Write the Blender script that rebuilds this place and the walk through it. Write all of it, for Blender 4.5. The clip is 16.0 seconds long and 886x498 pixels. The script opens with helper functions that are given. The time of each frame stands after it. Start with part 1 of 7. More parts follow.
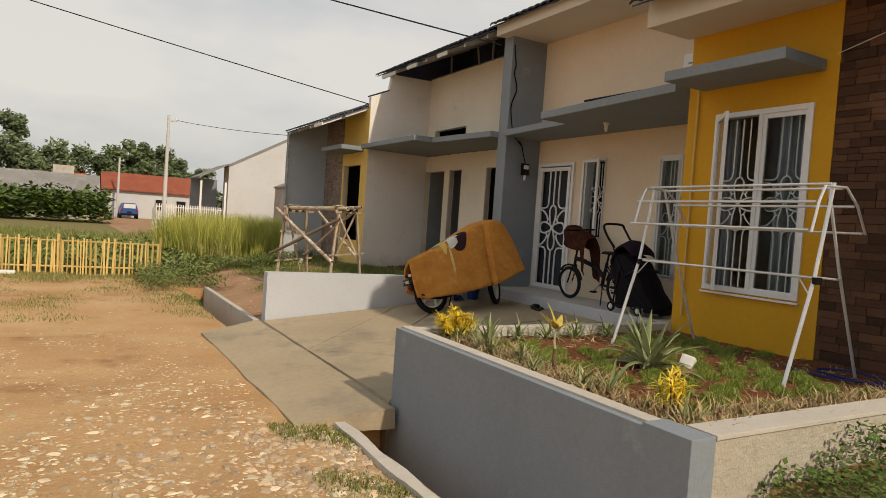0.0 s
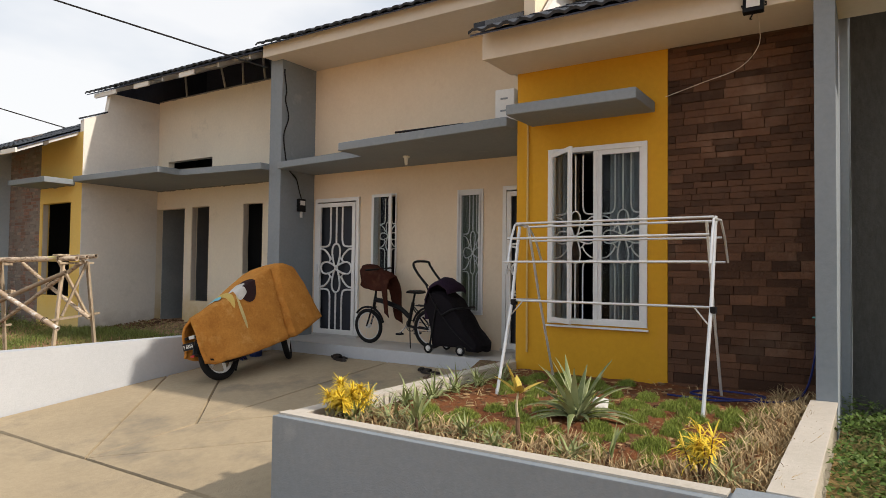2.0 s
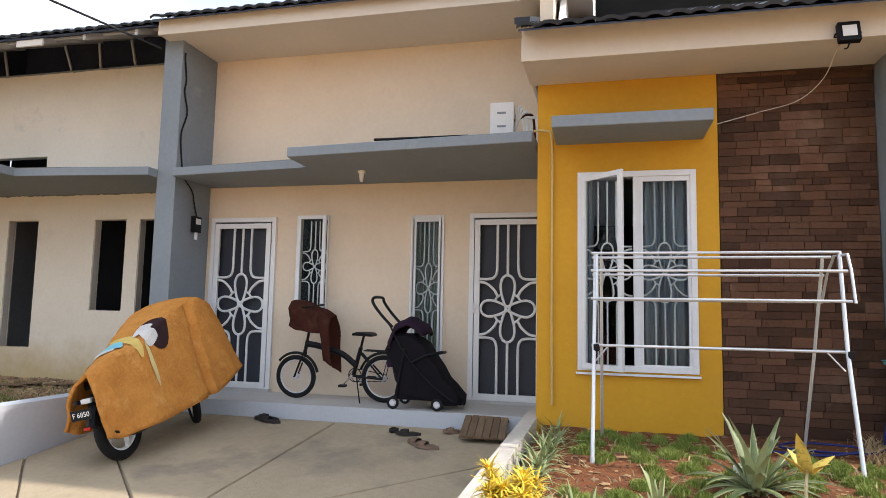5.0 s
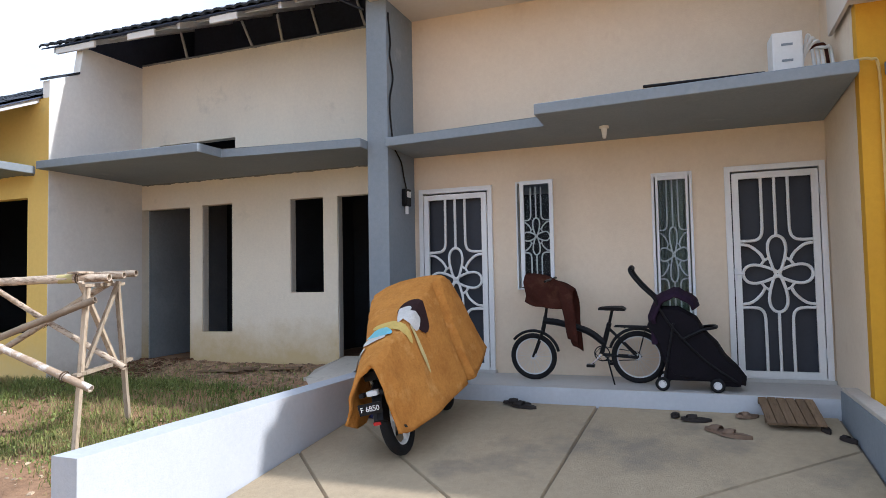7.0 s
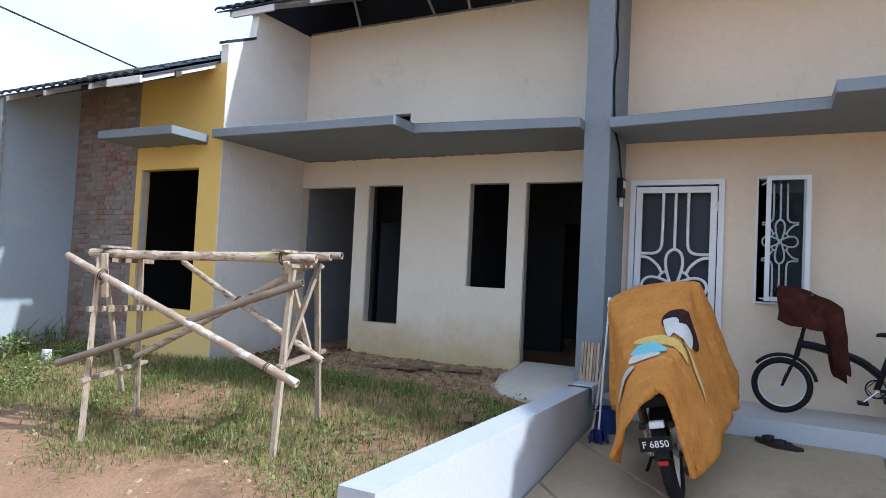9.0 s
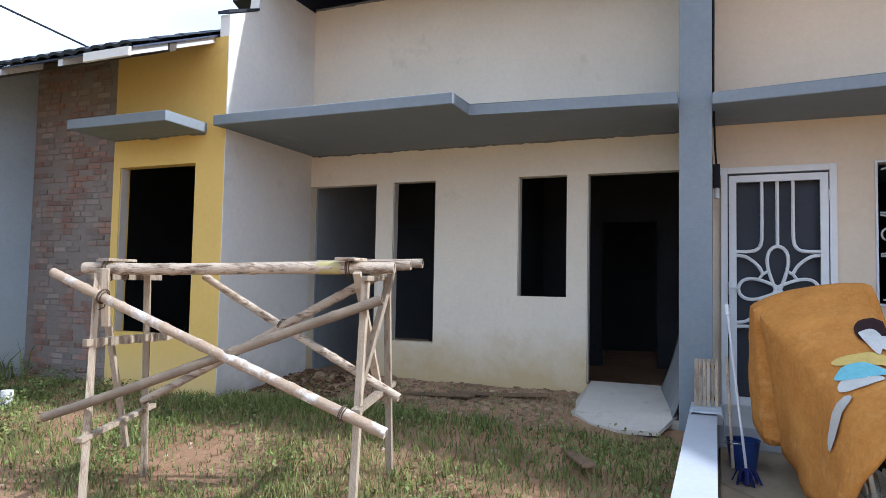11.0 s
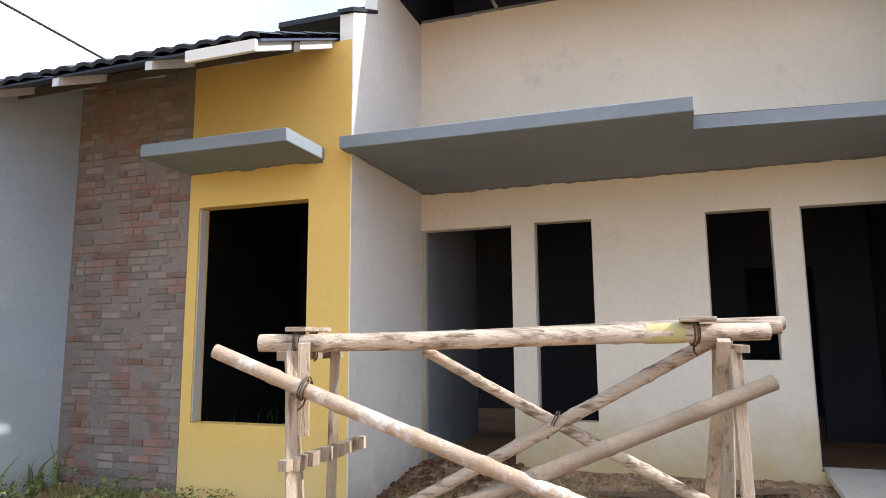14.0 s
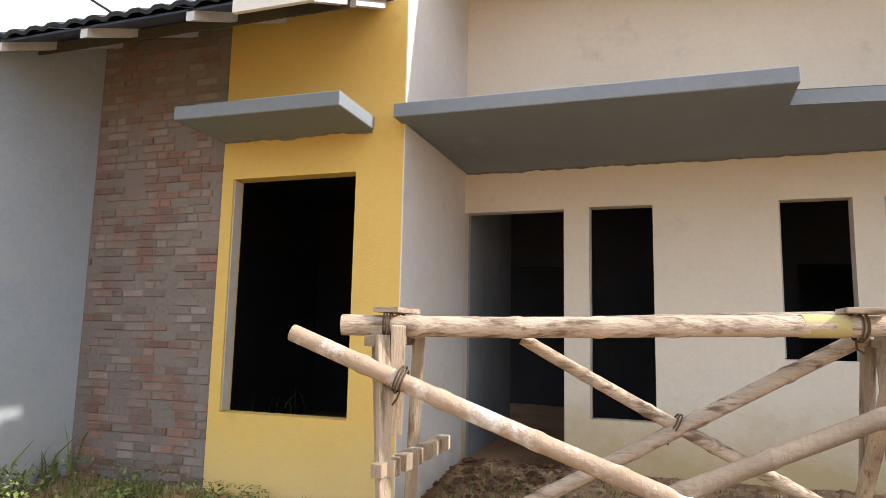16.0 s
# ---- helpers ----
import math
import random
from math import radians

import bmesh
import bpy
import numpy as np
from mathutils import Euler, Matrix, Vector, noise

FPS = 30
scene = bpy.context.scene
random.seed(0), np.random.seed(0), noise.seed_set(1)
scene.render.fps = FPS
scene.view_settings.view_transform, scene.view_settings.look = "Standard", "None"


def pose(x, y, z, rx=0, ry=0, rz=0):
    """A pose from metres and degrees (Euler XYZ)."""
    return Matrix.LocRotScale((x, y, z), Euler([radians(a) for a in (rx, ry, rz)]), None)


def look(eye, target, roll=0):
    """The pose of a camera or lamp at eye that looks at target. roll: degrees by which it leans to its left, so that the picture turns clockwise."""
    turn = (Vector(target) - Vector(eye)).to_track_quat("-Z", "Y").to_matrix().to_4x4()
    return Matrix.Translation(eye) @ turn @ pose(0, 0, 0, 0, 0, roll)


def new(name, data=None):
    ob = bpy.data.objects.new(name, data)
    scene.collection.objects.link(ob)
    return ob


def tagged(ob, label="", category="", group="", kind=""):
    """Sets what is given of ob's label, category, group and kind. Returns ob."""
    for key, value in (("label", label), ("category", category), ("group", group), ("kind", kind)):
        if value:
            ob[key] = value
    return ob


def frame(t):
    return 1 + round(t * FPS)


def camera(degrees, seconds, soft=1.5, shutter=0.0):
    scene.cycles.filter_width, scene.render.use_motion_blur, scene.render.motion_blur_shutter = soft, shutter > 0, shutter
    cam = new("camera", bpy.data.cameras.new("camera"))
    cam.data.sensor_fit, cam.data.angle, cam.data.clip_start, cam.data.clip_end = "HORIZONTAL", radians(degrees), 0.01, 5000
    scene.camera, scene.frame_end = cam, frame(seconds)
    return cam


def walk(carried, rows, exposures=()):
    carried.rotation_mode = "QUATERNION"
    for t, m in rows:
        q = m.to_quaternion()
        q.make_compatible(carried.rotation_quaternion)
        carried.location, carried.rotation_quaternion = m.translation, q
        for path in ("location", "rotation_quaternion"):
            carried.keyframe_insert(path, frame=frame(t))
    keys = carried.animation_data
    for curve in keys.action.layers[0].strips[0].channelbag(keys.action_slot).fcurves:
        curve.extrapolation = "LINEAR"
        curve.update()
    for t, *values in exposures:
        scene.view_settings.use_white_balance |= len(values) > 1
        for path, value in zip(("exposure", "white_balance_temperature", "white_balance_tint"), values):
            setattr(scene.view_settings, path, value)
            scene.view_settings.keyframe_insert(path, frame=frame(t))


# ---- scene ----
cam = camera(68.4, 16.0, soft=0.8)
PATH = [
    (0, (-0.174, -0.32, 1.677), (0.823, 1.412, 1.602), 4.0),
    (0.5, (-0.294, 0.075, 1.667), (0.984, 1.61, 1.565), 1.4),
    (1, (-0.474, 0.516, 1.711), (0.935, 1.932, 1.811), -2.0),
    (1.5, (-0.519, 0.945, 1.718), (0.99, 2.242, 1.914), 2.3),
    (2, (-0.692, 1.355, 1.729), (0.979, 2.452, 1.795), 0.7),
    (2.5, (-0.67, 1.841, 1.694), (0.947, 3.018, 1.744), 0.8),
    (3, (-0.649, 2.226, 1.703), (1.033, 3.302, 1.825), 2.0),
    (3.2, (-0.682, 2.437, 1.669), (1.093, 3.353, 1.765), 1.1),
    (5.3, (-0.423, 4.169, 1.692), (1.511, 4.641, 1.887), 1.0),
    (5.5, (-0.397, 4.381, 1.759), (1.526, 4.909, 1.918), -0.1),
    (6, (-0.365, 4.781, 1.723), (1.527, 5.413, 1.873), 3.6),
    (6.5, (-0.407, 5.268, 1.721), (1.483, 5.918, 1.79), 1.7),
    (7, (-0.305, 5.69, 1.744), (1.558, 6.41, 1.842), -1.1),
    (7.5, (-0.237, 6.085, 1.69), (1.551, 6.971, 1.825), 2.1),
    (8, (-0.231, 6.513, 1.766), (1.587, 7.344, 1.825), -0.1),
    (8.5, (-0.1, 6.949, 1.775), (1.69, 7.838, 1.841), -1.5),
    (9, (-0.054, 7.321, 1.756), (1.716, 8.248, 1.835), 2.8),
    (9.2, (0.0, 7.522, 1.734), (1.801, 8.381, 1.868), 2.2),
    (11.3, (0.564, 9.043, 1.748), (2.411, 9.801, 1.866), 1.2),
    (11.5, (0.622, 9.213, 1.784), (2.473, 9.953, 1.953), 0.8),
    (12, (0.775, 9.554, 1.804), (2.597, 10.351, 2.016), 1.5),
    (12.5, (0.822, 9.962, 1.793), (2.697, 10.612, 2.044), -0.8),
    (13, (0.922, 10.32, 1.759), (2.821, 10.929, 1.907), 0.8),
    (13.5, (1.104, 10.693, 1.769), (2.965, 11.392, 1.986), 1.4),
    (14, (1.16, 11.04, 1.806), (3.033, 11.685, 2.084), -0.4),
    (14.5, (1.197, 11.308, 1.773), (3.069, 11.961, 2.035), 2.1),
    (15, (1.288, 11.491, 1.769), (3.075, 12.364, 1.975), -0.8),
    (15.5, (1.4, 11.572, 1.753), (3.199, 12.425, 1.948), 0.0),
    (16, (1.418, 11.6, 1.777), (3.298, 12.233, 2.033), 1.2),
]
walk(cam, [(t, look(eye, target, roll)) for t, eye, target, roll in PATH],
     [(0, -0.15, 7450, 12), (0.5, 0.12, 6950, 11), (1.0, 0.25, 6550, 11), (1.5, 0.25, 6100, 11), (2.0, 0.30, 6800, 12), (3.2, 0.42, 6800, 13), (5.3, 1.0, 6050, 13), (6, 0.86, 6000, 13), (7, 0.78, 5600, 12.5),
      (7.5, 0.68, 5400, 12), (9, 0.70, 5250, 11), (12, 0.90, 5400, 12), (13.5, 1.09, 5800, 13), (14.5, 1.15, 5800, 13.5), (16, 1.09, 6350, 15)])

# ---- world, sun ----
SUN_FROM = Vector((0.16, -1.0, 0.80)).normalized()
elev = math.asin(SUN_FROM.z)
world = bpy.data.worlds.new("sky")
scene.world = world
world.use_nodes = True
wn, wl = world.node_tree.nodes, world.node_tree.links
wn.clear()
sky = wn.new("ShaderNodeTexSky")
sky.sky_type = "NISHITA"
sky.sun_disc = False
sky.sun_elevation = elev
sky.sun_rotation = math.atan2(SUN_FROM.x, SUN_FROM.y)
sky.dust_density = 4.0
sky.air_density = 1.3
wcoord = wn.new("ShaderNodeTexCoord")
wmap = wn.new("ShaderNodeMapping")
wmap.inputs["Scale"].default_value = (1.0, 1.0, 2.6)
wnoise = wn.new("ShaderNodeTexNoise")
wnoise.inputs["Scale"].default_value = 1.7
wnoise.inputs["Detail"].default_value = 5.0
wnoise.inputs["Roughness"].default_value = 0.5
wramp = wn.new("ShaderNodeValToRGB")
wramp.color_ramp.elements[0].position, wramp.color_ramp.elements[1].position = 0.36, 0.62
wramp.color_ramp.elements[0].color = (0.52, 0.63, 0.77, 1)
wramp.color_ramp.elements[1].color = (0.97, 1.0, 1.03, 1)
wscale = wn.new("ShaderNodeVectorMath")
wscale.operation = "SCALE"
wscale.inputs["Scale"].default_value = 0.10
wmix = wn.new("ShaderNodeMix")
wmix.data_type = "RGBA"
wmix.inputs["Factor"].default_value = 0.75
wback = wn.new("ShaderNodeBackground")
wback.inputs["Strength"].default_value = 0.95
wout = wn.new("ShaderNodeOutputWorld")
wl.new(wcoord.outputs["Generated"], wmap.inputs["Vector"])
wl.new(wmap.outputs["Vector"], wnoise.inputs["Vector"])
wl.new(wnoise.outputs["Fac"], wramp.inputs["Fac"])
wl.new(sky.outputs["Color"], wscale.inputs[0])
wl.new(wscale.outputs["Vector"], wmix.inputs["A"])
wl.new(wramp.outputs["Color"], wmix.inputs["B"])
wl.new(wmix.outputs["Result"], wback.inputs["Color"])
wl.new(wback.outputs["Background"], wout.inputs["Surface"])
sun = new("sun", bpy.data.lights.new("sun", "SUN"))
sun.data.energy = 3.2
sun.data.angle = radians(1.2)
sun.data.color = (1.0, 0.93, 0.82)
sun.matrix_world = look(SUN_FROM * 60, (0, 0, 0))


# ---- materials ----
def surf(name, a, b, rough=0.8, s1=1.2, s2=30.0, bump=0.25, bs=80.0, metal=0.0, c=None, cs=3.0, cpos=0.62,
         island=0.0, obrand=0.0, stretch=(1, 1, 1), spec=0.28, soil=None, local=False):
    """A procedural surface: two colours mixed by noise at two scales, optional stains (c), soil low down by height, and relief."""
    m = bpy.data.materials.new(name)
    m.use_nodes = True
    n, l = m.node_tree.nodes, m.node_tree.links
    p = n["Principled BSDF"]
    p.inputs["Roughness"].default_value = rough
    p.inputs["Metallic"].default_value = metal
    p.inputs["Specular IOR Level"].default_value = spec
    if local:
        geo = n.new("ShaderNodeTexCoord").outputs["Object"]
    else:
        geo = n.new("ShaderNodeNewGeometry").outputs["Position"]
    mp = n.new("ShaderNodeMapping")
    mp.inputs["Scale"].default_value = stretch
    l.new(geo, mp.inputs["Vector"])
    vec = mp.outputs["Vector"]

    def noisy(scale, detail=5.0, r=0.6):
        t = n.new("ShaderNodeTexNoise")
        t.inputs["Scale"].default_value = scale
        t.inputs["Detail"].default_value = detail
        t.inputs["Roughness"].default_value = r
        l.new(vec, t.inputs["Vector"])
        return t.outputs["Fac"]

    def mixed(f, x, y):
        q = n.new("ShaderNodeMix")
        q.data_type = "RGBA"
        if isinstance(f, float):
            q.inputs["Factor"].default_value = f
        else:
            l.new(f, q.inputs["Factor"])
        for sock, v in (("A", x), ("B", y)):
            if isinstance(v, tuple):
                q.inputs[sock].default_value = (*v, 1)
            else:
                l.new(v, q.inputs[sock])
        return q.outputs["Result"]

    def ramp(f, lo, hi):
        q = n.new("ShaderNodeMapRange")
        q.inputs["From Min"].default_value = lo
        q.inputs["From Max"].default_value = hi
        l.new(f, q.inputs["Value"])
        return q.outputs["Result"]

    big, fine = noisy(s1), noisy(s2, 4.0, 0.7)
    add = n.new("ShaderNodeMath")
    add.operation = "MULTIPLY_ADD"
    add.inputs[1].default_value = 0.6
    l.new(big, add.inputs[0])
    half = n.new("ShaderNodeMath")
    half.operation = "MULTIPLY"
    half.inputs[1].default_value = 0.4
    l.new(fine, half.inputs[0])
    l.new(half.outputs[0], add.inputs[2])
    fac = ramp(add.outputs[0], 0.36, 0.64)
    col = mixed(fac, a, b)
    if c:
        col = mixed(ramp(noisy(cs, 7.0, 0.65), cpos, cpos + 0.14), col, c)
    if soil:
        tint, z0, z1, amount = soil
        sep = n.new("ShaderNodeSeparateXYZ")
        l.new(geo, sep.inputs[0])
        wob = n.new("ShaderNodeMath")
        wob.operation = "MULTIPLY_ADD"
        wob.inputs[1].default_value = -0.9
        l.new(noisy(2.3, 6.0, 0.7), wob.inputs[0])
        l.new(sep.outputs["Z"], wob.inputs[2])
        low = n.new("ShaderNodeMapRange")
        low.inputs["From Min"].default_value = z0 - 0.45
        low.inputs["From Max"].default_value = z1 - 0.45
        low.inputs["To Min"].default_value = amount
        low.inputs["To Max"].default_value = 0.0
        l.new(wob.outputs[0], low.inputs["Value"])
        col = mixed(low.outputs["Result"], col, tint)
    if island or obrand:
        src = n.new("ShaderNodeNewGeometry").outputs["Random Per Island"] if island else n.new("ShaderNodeObjectInfo").outputs["Random"]
        amt = island or obrand
        hsv = n.new("ShaderNodeHueSaturation")
        v = n.new("ShaderNodeMapRange")
        v.inputs["To Min"].default_value = 1.0 - amt
        v.inputs["To Max"].default_value = 1.0 + amt
        l.new(src, v.inputs["Value"])
        l.new(v.outputs["Result"], hsv.inputs["Value"])
        l.new(col, hsv.inputs["Color"])
        col = hsv.outputs["Color"]
    l.new(col, p.inputs["Base Color"])
    if bump:
        bp = n.new("ShaderNodeBump")
        bp.inputs["Strength"].default_value = bump
        bp.inputs["Distance"].default_value = 0.02
        l.new(noisy(bs, 6.0, 0.65), bp.inputs["Height"])
        l.new(bp.outputs["Normal"], p.inputs["Normal"])
    return m


MUD = (0.30, 0.17, 0.08)
M_CREAM_A = surf("cream_paint", (0.78, 0.655, 0.50), (0.70, 0.575, 0.43), 0.85, 0.8, 25, 0.15, 60, c=(0.66, 0.52, 0.38), cs=1.3, cpos=0.6)
M_CREAM_B = surf("raw_cream_paint", (0.82, 0.74, 0.60), (0.72, 0.65, 0.53), 0.9, 0.9, 22, 0.2, 50, c=(0.60, 0.55, 0.45), cs=1.6, cpos=0.6,
                 soil=((0.52, 0.38, 0.16), 0.75, 1.35, 0.8))
M_WHITE_B = surf("white_paint_side", (0.81, 0.78, 0.72), (0.70, 0.67, 0.62), 0.9, 0.8, 20, 0.2, 50, c=(0.60, 0.58, 0.54), cs=1.2, cpos=0.58,
                 soil=((0.40, 0.36, 0.30), 0.55, 0.95, 0.7))
M_WHITE = surf("white_paint", (0.80, 0.78, 0.74), (0.72, 0.70, 0.66), 0.8, 0.9, 25, 0.12, 60)
M_SOFFIT = surf("soffit_board", (0.68, 0.62, 0.54), (0.62, 0.56, 0.48), 0.8, 0.5, 15, 0.06, 30)
M_GREY = surf("blue_grey_paint", (0.25, 0.28, 0.31), (0.20, 0.23, 0.255), 0.75, 1.0, 25, 0.2, 70, c=(0.30, 0.33, 0.35), cs=2.0, cpos=0.6)
M_GREYLIGHT = surf("pale_grey_paint", (0.50, 0.52, 0.55), (0.43, 0.45, 0.48), 0.8, 0.8, 25, 0.2, 60, c=(0.52, 0.56, 0.60), cs=1.4, cpos=0.58)
M_GREYFIN = surf("weathered_grey_paint", (0.40, 0.46, 0.51), (0.31, 0.37, 0.42), 0.8, 0.7, 20, 0.2, 60, c=(0.44, 0.48, 0.50), cs=1.1, cpos=0.56,
                 soil=((0.46, 0.46, 0.42), 0.75, 1.7, 0.5))
M_YELLOW_A = surf("ochre_yellow_paint", (0.62, 0.325, 0.018), (0.54, 0.275, 0.015), 0.7, 0.8, 20, 0.12, 60, c=(0.60, 0.30, 0.03), cs=1.3, cpos=0.6)
M_YELLOW_B = surf("dusty_yellow_paint", (0.78, 0.53, 0.15), (0.70, 0.47, 0.13), 0.85, 0.8, 20, 0.15, 60, c=(0.56, 0.38, 0.12), cs=1.3, cpos=0.6,
                  soil=((0.70, 0.55, 0.27), 0.55, 1.15, 0.6))
M_CONC = surf("worn_concrete", (0.43, 0.345, 0.23), (0.33, 0.263, 0.175), 0.9, 0.7, 18, 0.35, 60, c=(0.25, 0.21, 0.155), cs=1.1, cpos=0.53)
M_CONCROUGH = surf("rough_render", (0.52, 0.47, 0.38), (0.40, 0.36, 0.29), 0.95, 1.5, 30, 0.9, 22, c=(0.30, 0.27, 0.22), cs=4, cpos=0.6)
M_PORCH = surf("porch_tile", (0.52, 0.50, 0.47), (0.44, 0.42, 0.40), 0.45, 1.0, 25, 0.05, 40)
M_TILE = surf("dark_roof_tile", (0.035, 0.04, 0.05), (0.022, 0.026, 0.034), 0.55, 2.0, 30, 0.4, 40, c=(0.09, 0.09, 0.09), cs=6, cpos=0.64, island=0.3)
M_DARKWOOD = surf("roof_timber", (0.12, 0.10, 0.08), (0.07, 0.06, 0.05), 0.85, 3, 40, 0.3, 60)
# the shade of the unlit rooms is put into this near-black colour
M_ROOMSHADE = surf("unlit_inner_render", (0.052, 0.055, 0.062), (0.036, 0.038, 0.043), 0.95, 1.2, 25, 0.4, 40)
M_EARTH = surf("red_earth", (0.42, 0.225, 0.095), (0.55, 0.365, 0.19), 0.97, 0.7, 34, 1.0, 26, c=(0.30, 0.155, 0.07), cs=1.1, cpos=0.56)
M_SOIL = surf("planter_soil", (0.135, 0.044, 0.015), (0.195, 0.072, 0.025), 0.97, 2.0, 20, 1.0, 25, c=(0.10, 0.055, 0.03), cs=2.5, cpos=0.55)
M_CAP = surf("pale_mortar", (0.55, 0.50, 0.44), (0.46, 0.42, 0.36), 0.9, 1.5, 25, 0.3, 50, c=(0.36, 0.32, 0.26), cs=3, cpos=0.6)
M_CLADBACK = surf("dark_joint", (0.115, 0.07, 0.045), (0.085, 0.053, 0.035), 0.95, 2, 30, 0.3, 50)
M_MORTAR = surf("grey_mortar", (0.27, 0.225, 0.195), (0.205, 0.172, 0.152), 0.95, 1.5, 30, 0.8, 30, c=(0.24, 0.20, 0.18), cs=3, cpos=0.58)
M_INNERPALE = surf("pale_inner_render", (0.27, 0.29, 0.30), (0.20, 0.215, 0.225), 0.95, 1.2, 25, 0.3, 40)
# floor colour darkened to carry the shade inside the unfinished rooms
M_ROOMFLOOR = surf("unlit_room_floor", (0.09, 0.075, 0.06), (0.05, 0.045, 0.035), 0.9, 2, 20, 0.5, 30)


def add_cover(m, green, dry):
    """Land cover: turf over the lots and the field, bare earth on the lane."""
    n, l = m.node_tree.nodes, m.node_tree.links
    p = n["Principled BSDF"]
    old = p.inputs["Base Color"].links[0].from_socket
    pos = n.new("ShaderNodeNewGeometry").outputs["Position"]
    sep = n.new("ShaderNodeSeparateXYZ")
    l.new(pos, sep.inputs[0])
    t = n.new("ShaderNodeTexNoise")
    t.inputs["Scale"].default_value, t.inputs["Detail"].default_value = 0.9, 6.0
    l.new(pos, t.inputs["Vector"])

    def math_node(op, *args):
        q = n.new("ShaderNodeMath")
        q.operation = op
        for i, a in enumerate(args):
            if isinstance(a, (int, float)):
                q.inputs[i].default_value = a
            else:
                l.new(a, q.inputs[i])
        return q.outputs[0]

    def rng(v, lo, hi):
        q = n.new("ShaderNodeMapRange")
        q.inputs["From Min"].default_value, q.inputs["From Max"].default_value = lo, hi
        l.new(v, q.inputs["Value"])
        return q.outputs["Result"]
    wob = math_node("MULTIPLY_ADD", t.outputs["Fac"], 3.0, -1.5)
    field = rng(math_node("ADD", sep.outputs["Y"], wob), 15.4, 16.8)
    lot = math_node("MULTIPLY", rng(math_node("ADD", sep.outputs["X"], wob), 2.6, 3.6), rng(sep.outputs["Y"], 8.9, 9.2))
    near = math_node("MULTIPLY", rng(sep.outputs["X"], 2.5, 2.8), math_node("SUBTRACT", 1.0, rng(sep.outputs["Y"], 1.4, 1.8)))
    fac = math_node("MULTIPLY", math_node("MAXIMUM", math_node("MAXIMUM", field, math_node("MULTIPLY", lot, 0.75)), near), 0.85)
    gm = n.new("ShaderNodeMix")
    gm.data_type = "RGBA"
    gm.inputs["A"].default_value, gm.inputs["B"].default_value = (*green, 1), (*dry, 1)
    l.new(t.outputs["Fac"], gm.inputs["Factor"])
    mx = n.new("ShaderNodeMix")
    mx.data_type = "RGBA"
    l.new(fac, mx.inputs["Factor"])
    l.new(old, mx.inputs["A"])
    l.new(gm.outputs["Result"], mx.inputs["B"])
    l.new(mx.outputs["Result"], p.inputs["Base Color"])


add_cover(M_EARTH, (0.07, 0.10, 0.025), (0.20, 0.17, 0.06))


# ---- mesh helpers ----
def part(name, bm, material, parent=None, label="", smooth=False):
    me = bpy.data.meshes.new(name)
    bmesh.ops.recalc_face_normals(bm, faces=bm.faces)
    bm.to_mesh(me)
    bm.free()
    me.materials.append(material)
    if smooth:
        me.polygons.foreach_set("use_smooth", [True] * len(me.polygons))
        me.set_sharp_from_angle(angle=radians(40))
    ob = new(name, me)
    if parent is not None:
        ob.parent = parent
    if label:
        ob["label"] = label
    return ob


def thing(name, label, category, at=None, group="", kind=""):
    e = new(name)
    e.empty_display_size = 0.1
    if at is not None:
        e.matrix_basis = at
    return tagged(e, label, category, group, kind)


def box(bm, x0, x1, y0, y1, z0, z1, bevel=0.0, m=None):
    vs = [bm.verts.new((x, y, z)) for x in (x0, x1) for y in (y0, y1) for z in (z0, z1)]
    fs = [bm.faces.new([vs[i] for i in q]) for q in ((0, 1, 3, 2), (4, 6, 7, 5), (0, 4, 5, 1), (2, 3, 7, 6), (0, 2, 6, 4), (1, 5, 7, 3))]
    if bevel:
        es = list({e for f in fs for e in f.edges})
        r = bmesh.ops.bevel(bm, geom=es, offset=bevel, segments=2, profile=0.7, affect="EDGES", clamp_overlap=True)
        vs = list({v for f in r["faces"] for v in f.verts} | {v for v in vs if v.is_valid})
    if m is not None:
        bmesh.ops.transform(bm, matrix=m, verts=[v for v in vs if v.is_valid])
    return bm


def boxes(*rows, bevel=0.0):
    bm = bmesh.new()
    for r in rows:
        box(bm, *r, bevel=bevel)
    return bm


def tube(bm, pts, r, n=8, closed=False, r1=None, caps=True):
    """A round bar along pts; the radius may taper from r to r1."""
    pts = [Vector(p) for p in pts]
    rings, up = [], None
    k = len(pts)
    for i, p in enumerate(pts):
        if closed:
            d = (pts[(i + 1) % k] - pts[i - 1]).normalized()
        else:
            d = (pts[min(i + 1, k - 1)] - pts[max(i - 1, 0)]).normalized()
        if up is None:
            up = d.orthogonal().normalized()
        else:
            up = (up - d * up.dot(d))
            up = up.normalized() if up.length > 1e-6 else d.orthogonal().normalized()
        side = d.cross(up)
        rr = r if r1 is None else r + (r1 - r) * i / max(1, k - 1)
        rings.append([bm.verts.new(p + (up * math.cos(a) + side * math.sin(a)) * rr) for a in (2 * math.pi * j / n for j in range(n))])
    for i in range(k if closed else k - 1):
        a, b = rings[i], rings[(i + 1) % k]
        for j in range(n):
            bm.faces.new((a[j], a[(j + 1) % n], b[(j + 1) % n], b[j]))
    if caps and not closed:
        bm.faces.new(rings[0][::-1])
        bm.faces.new(rings[-1])
    return bm


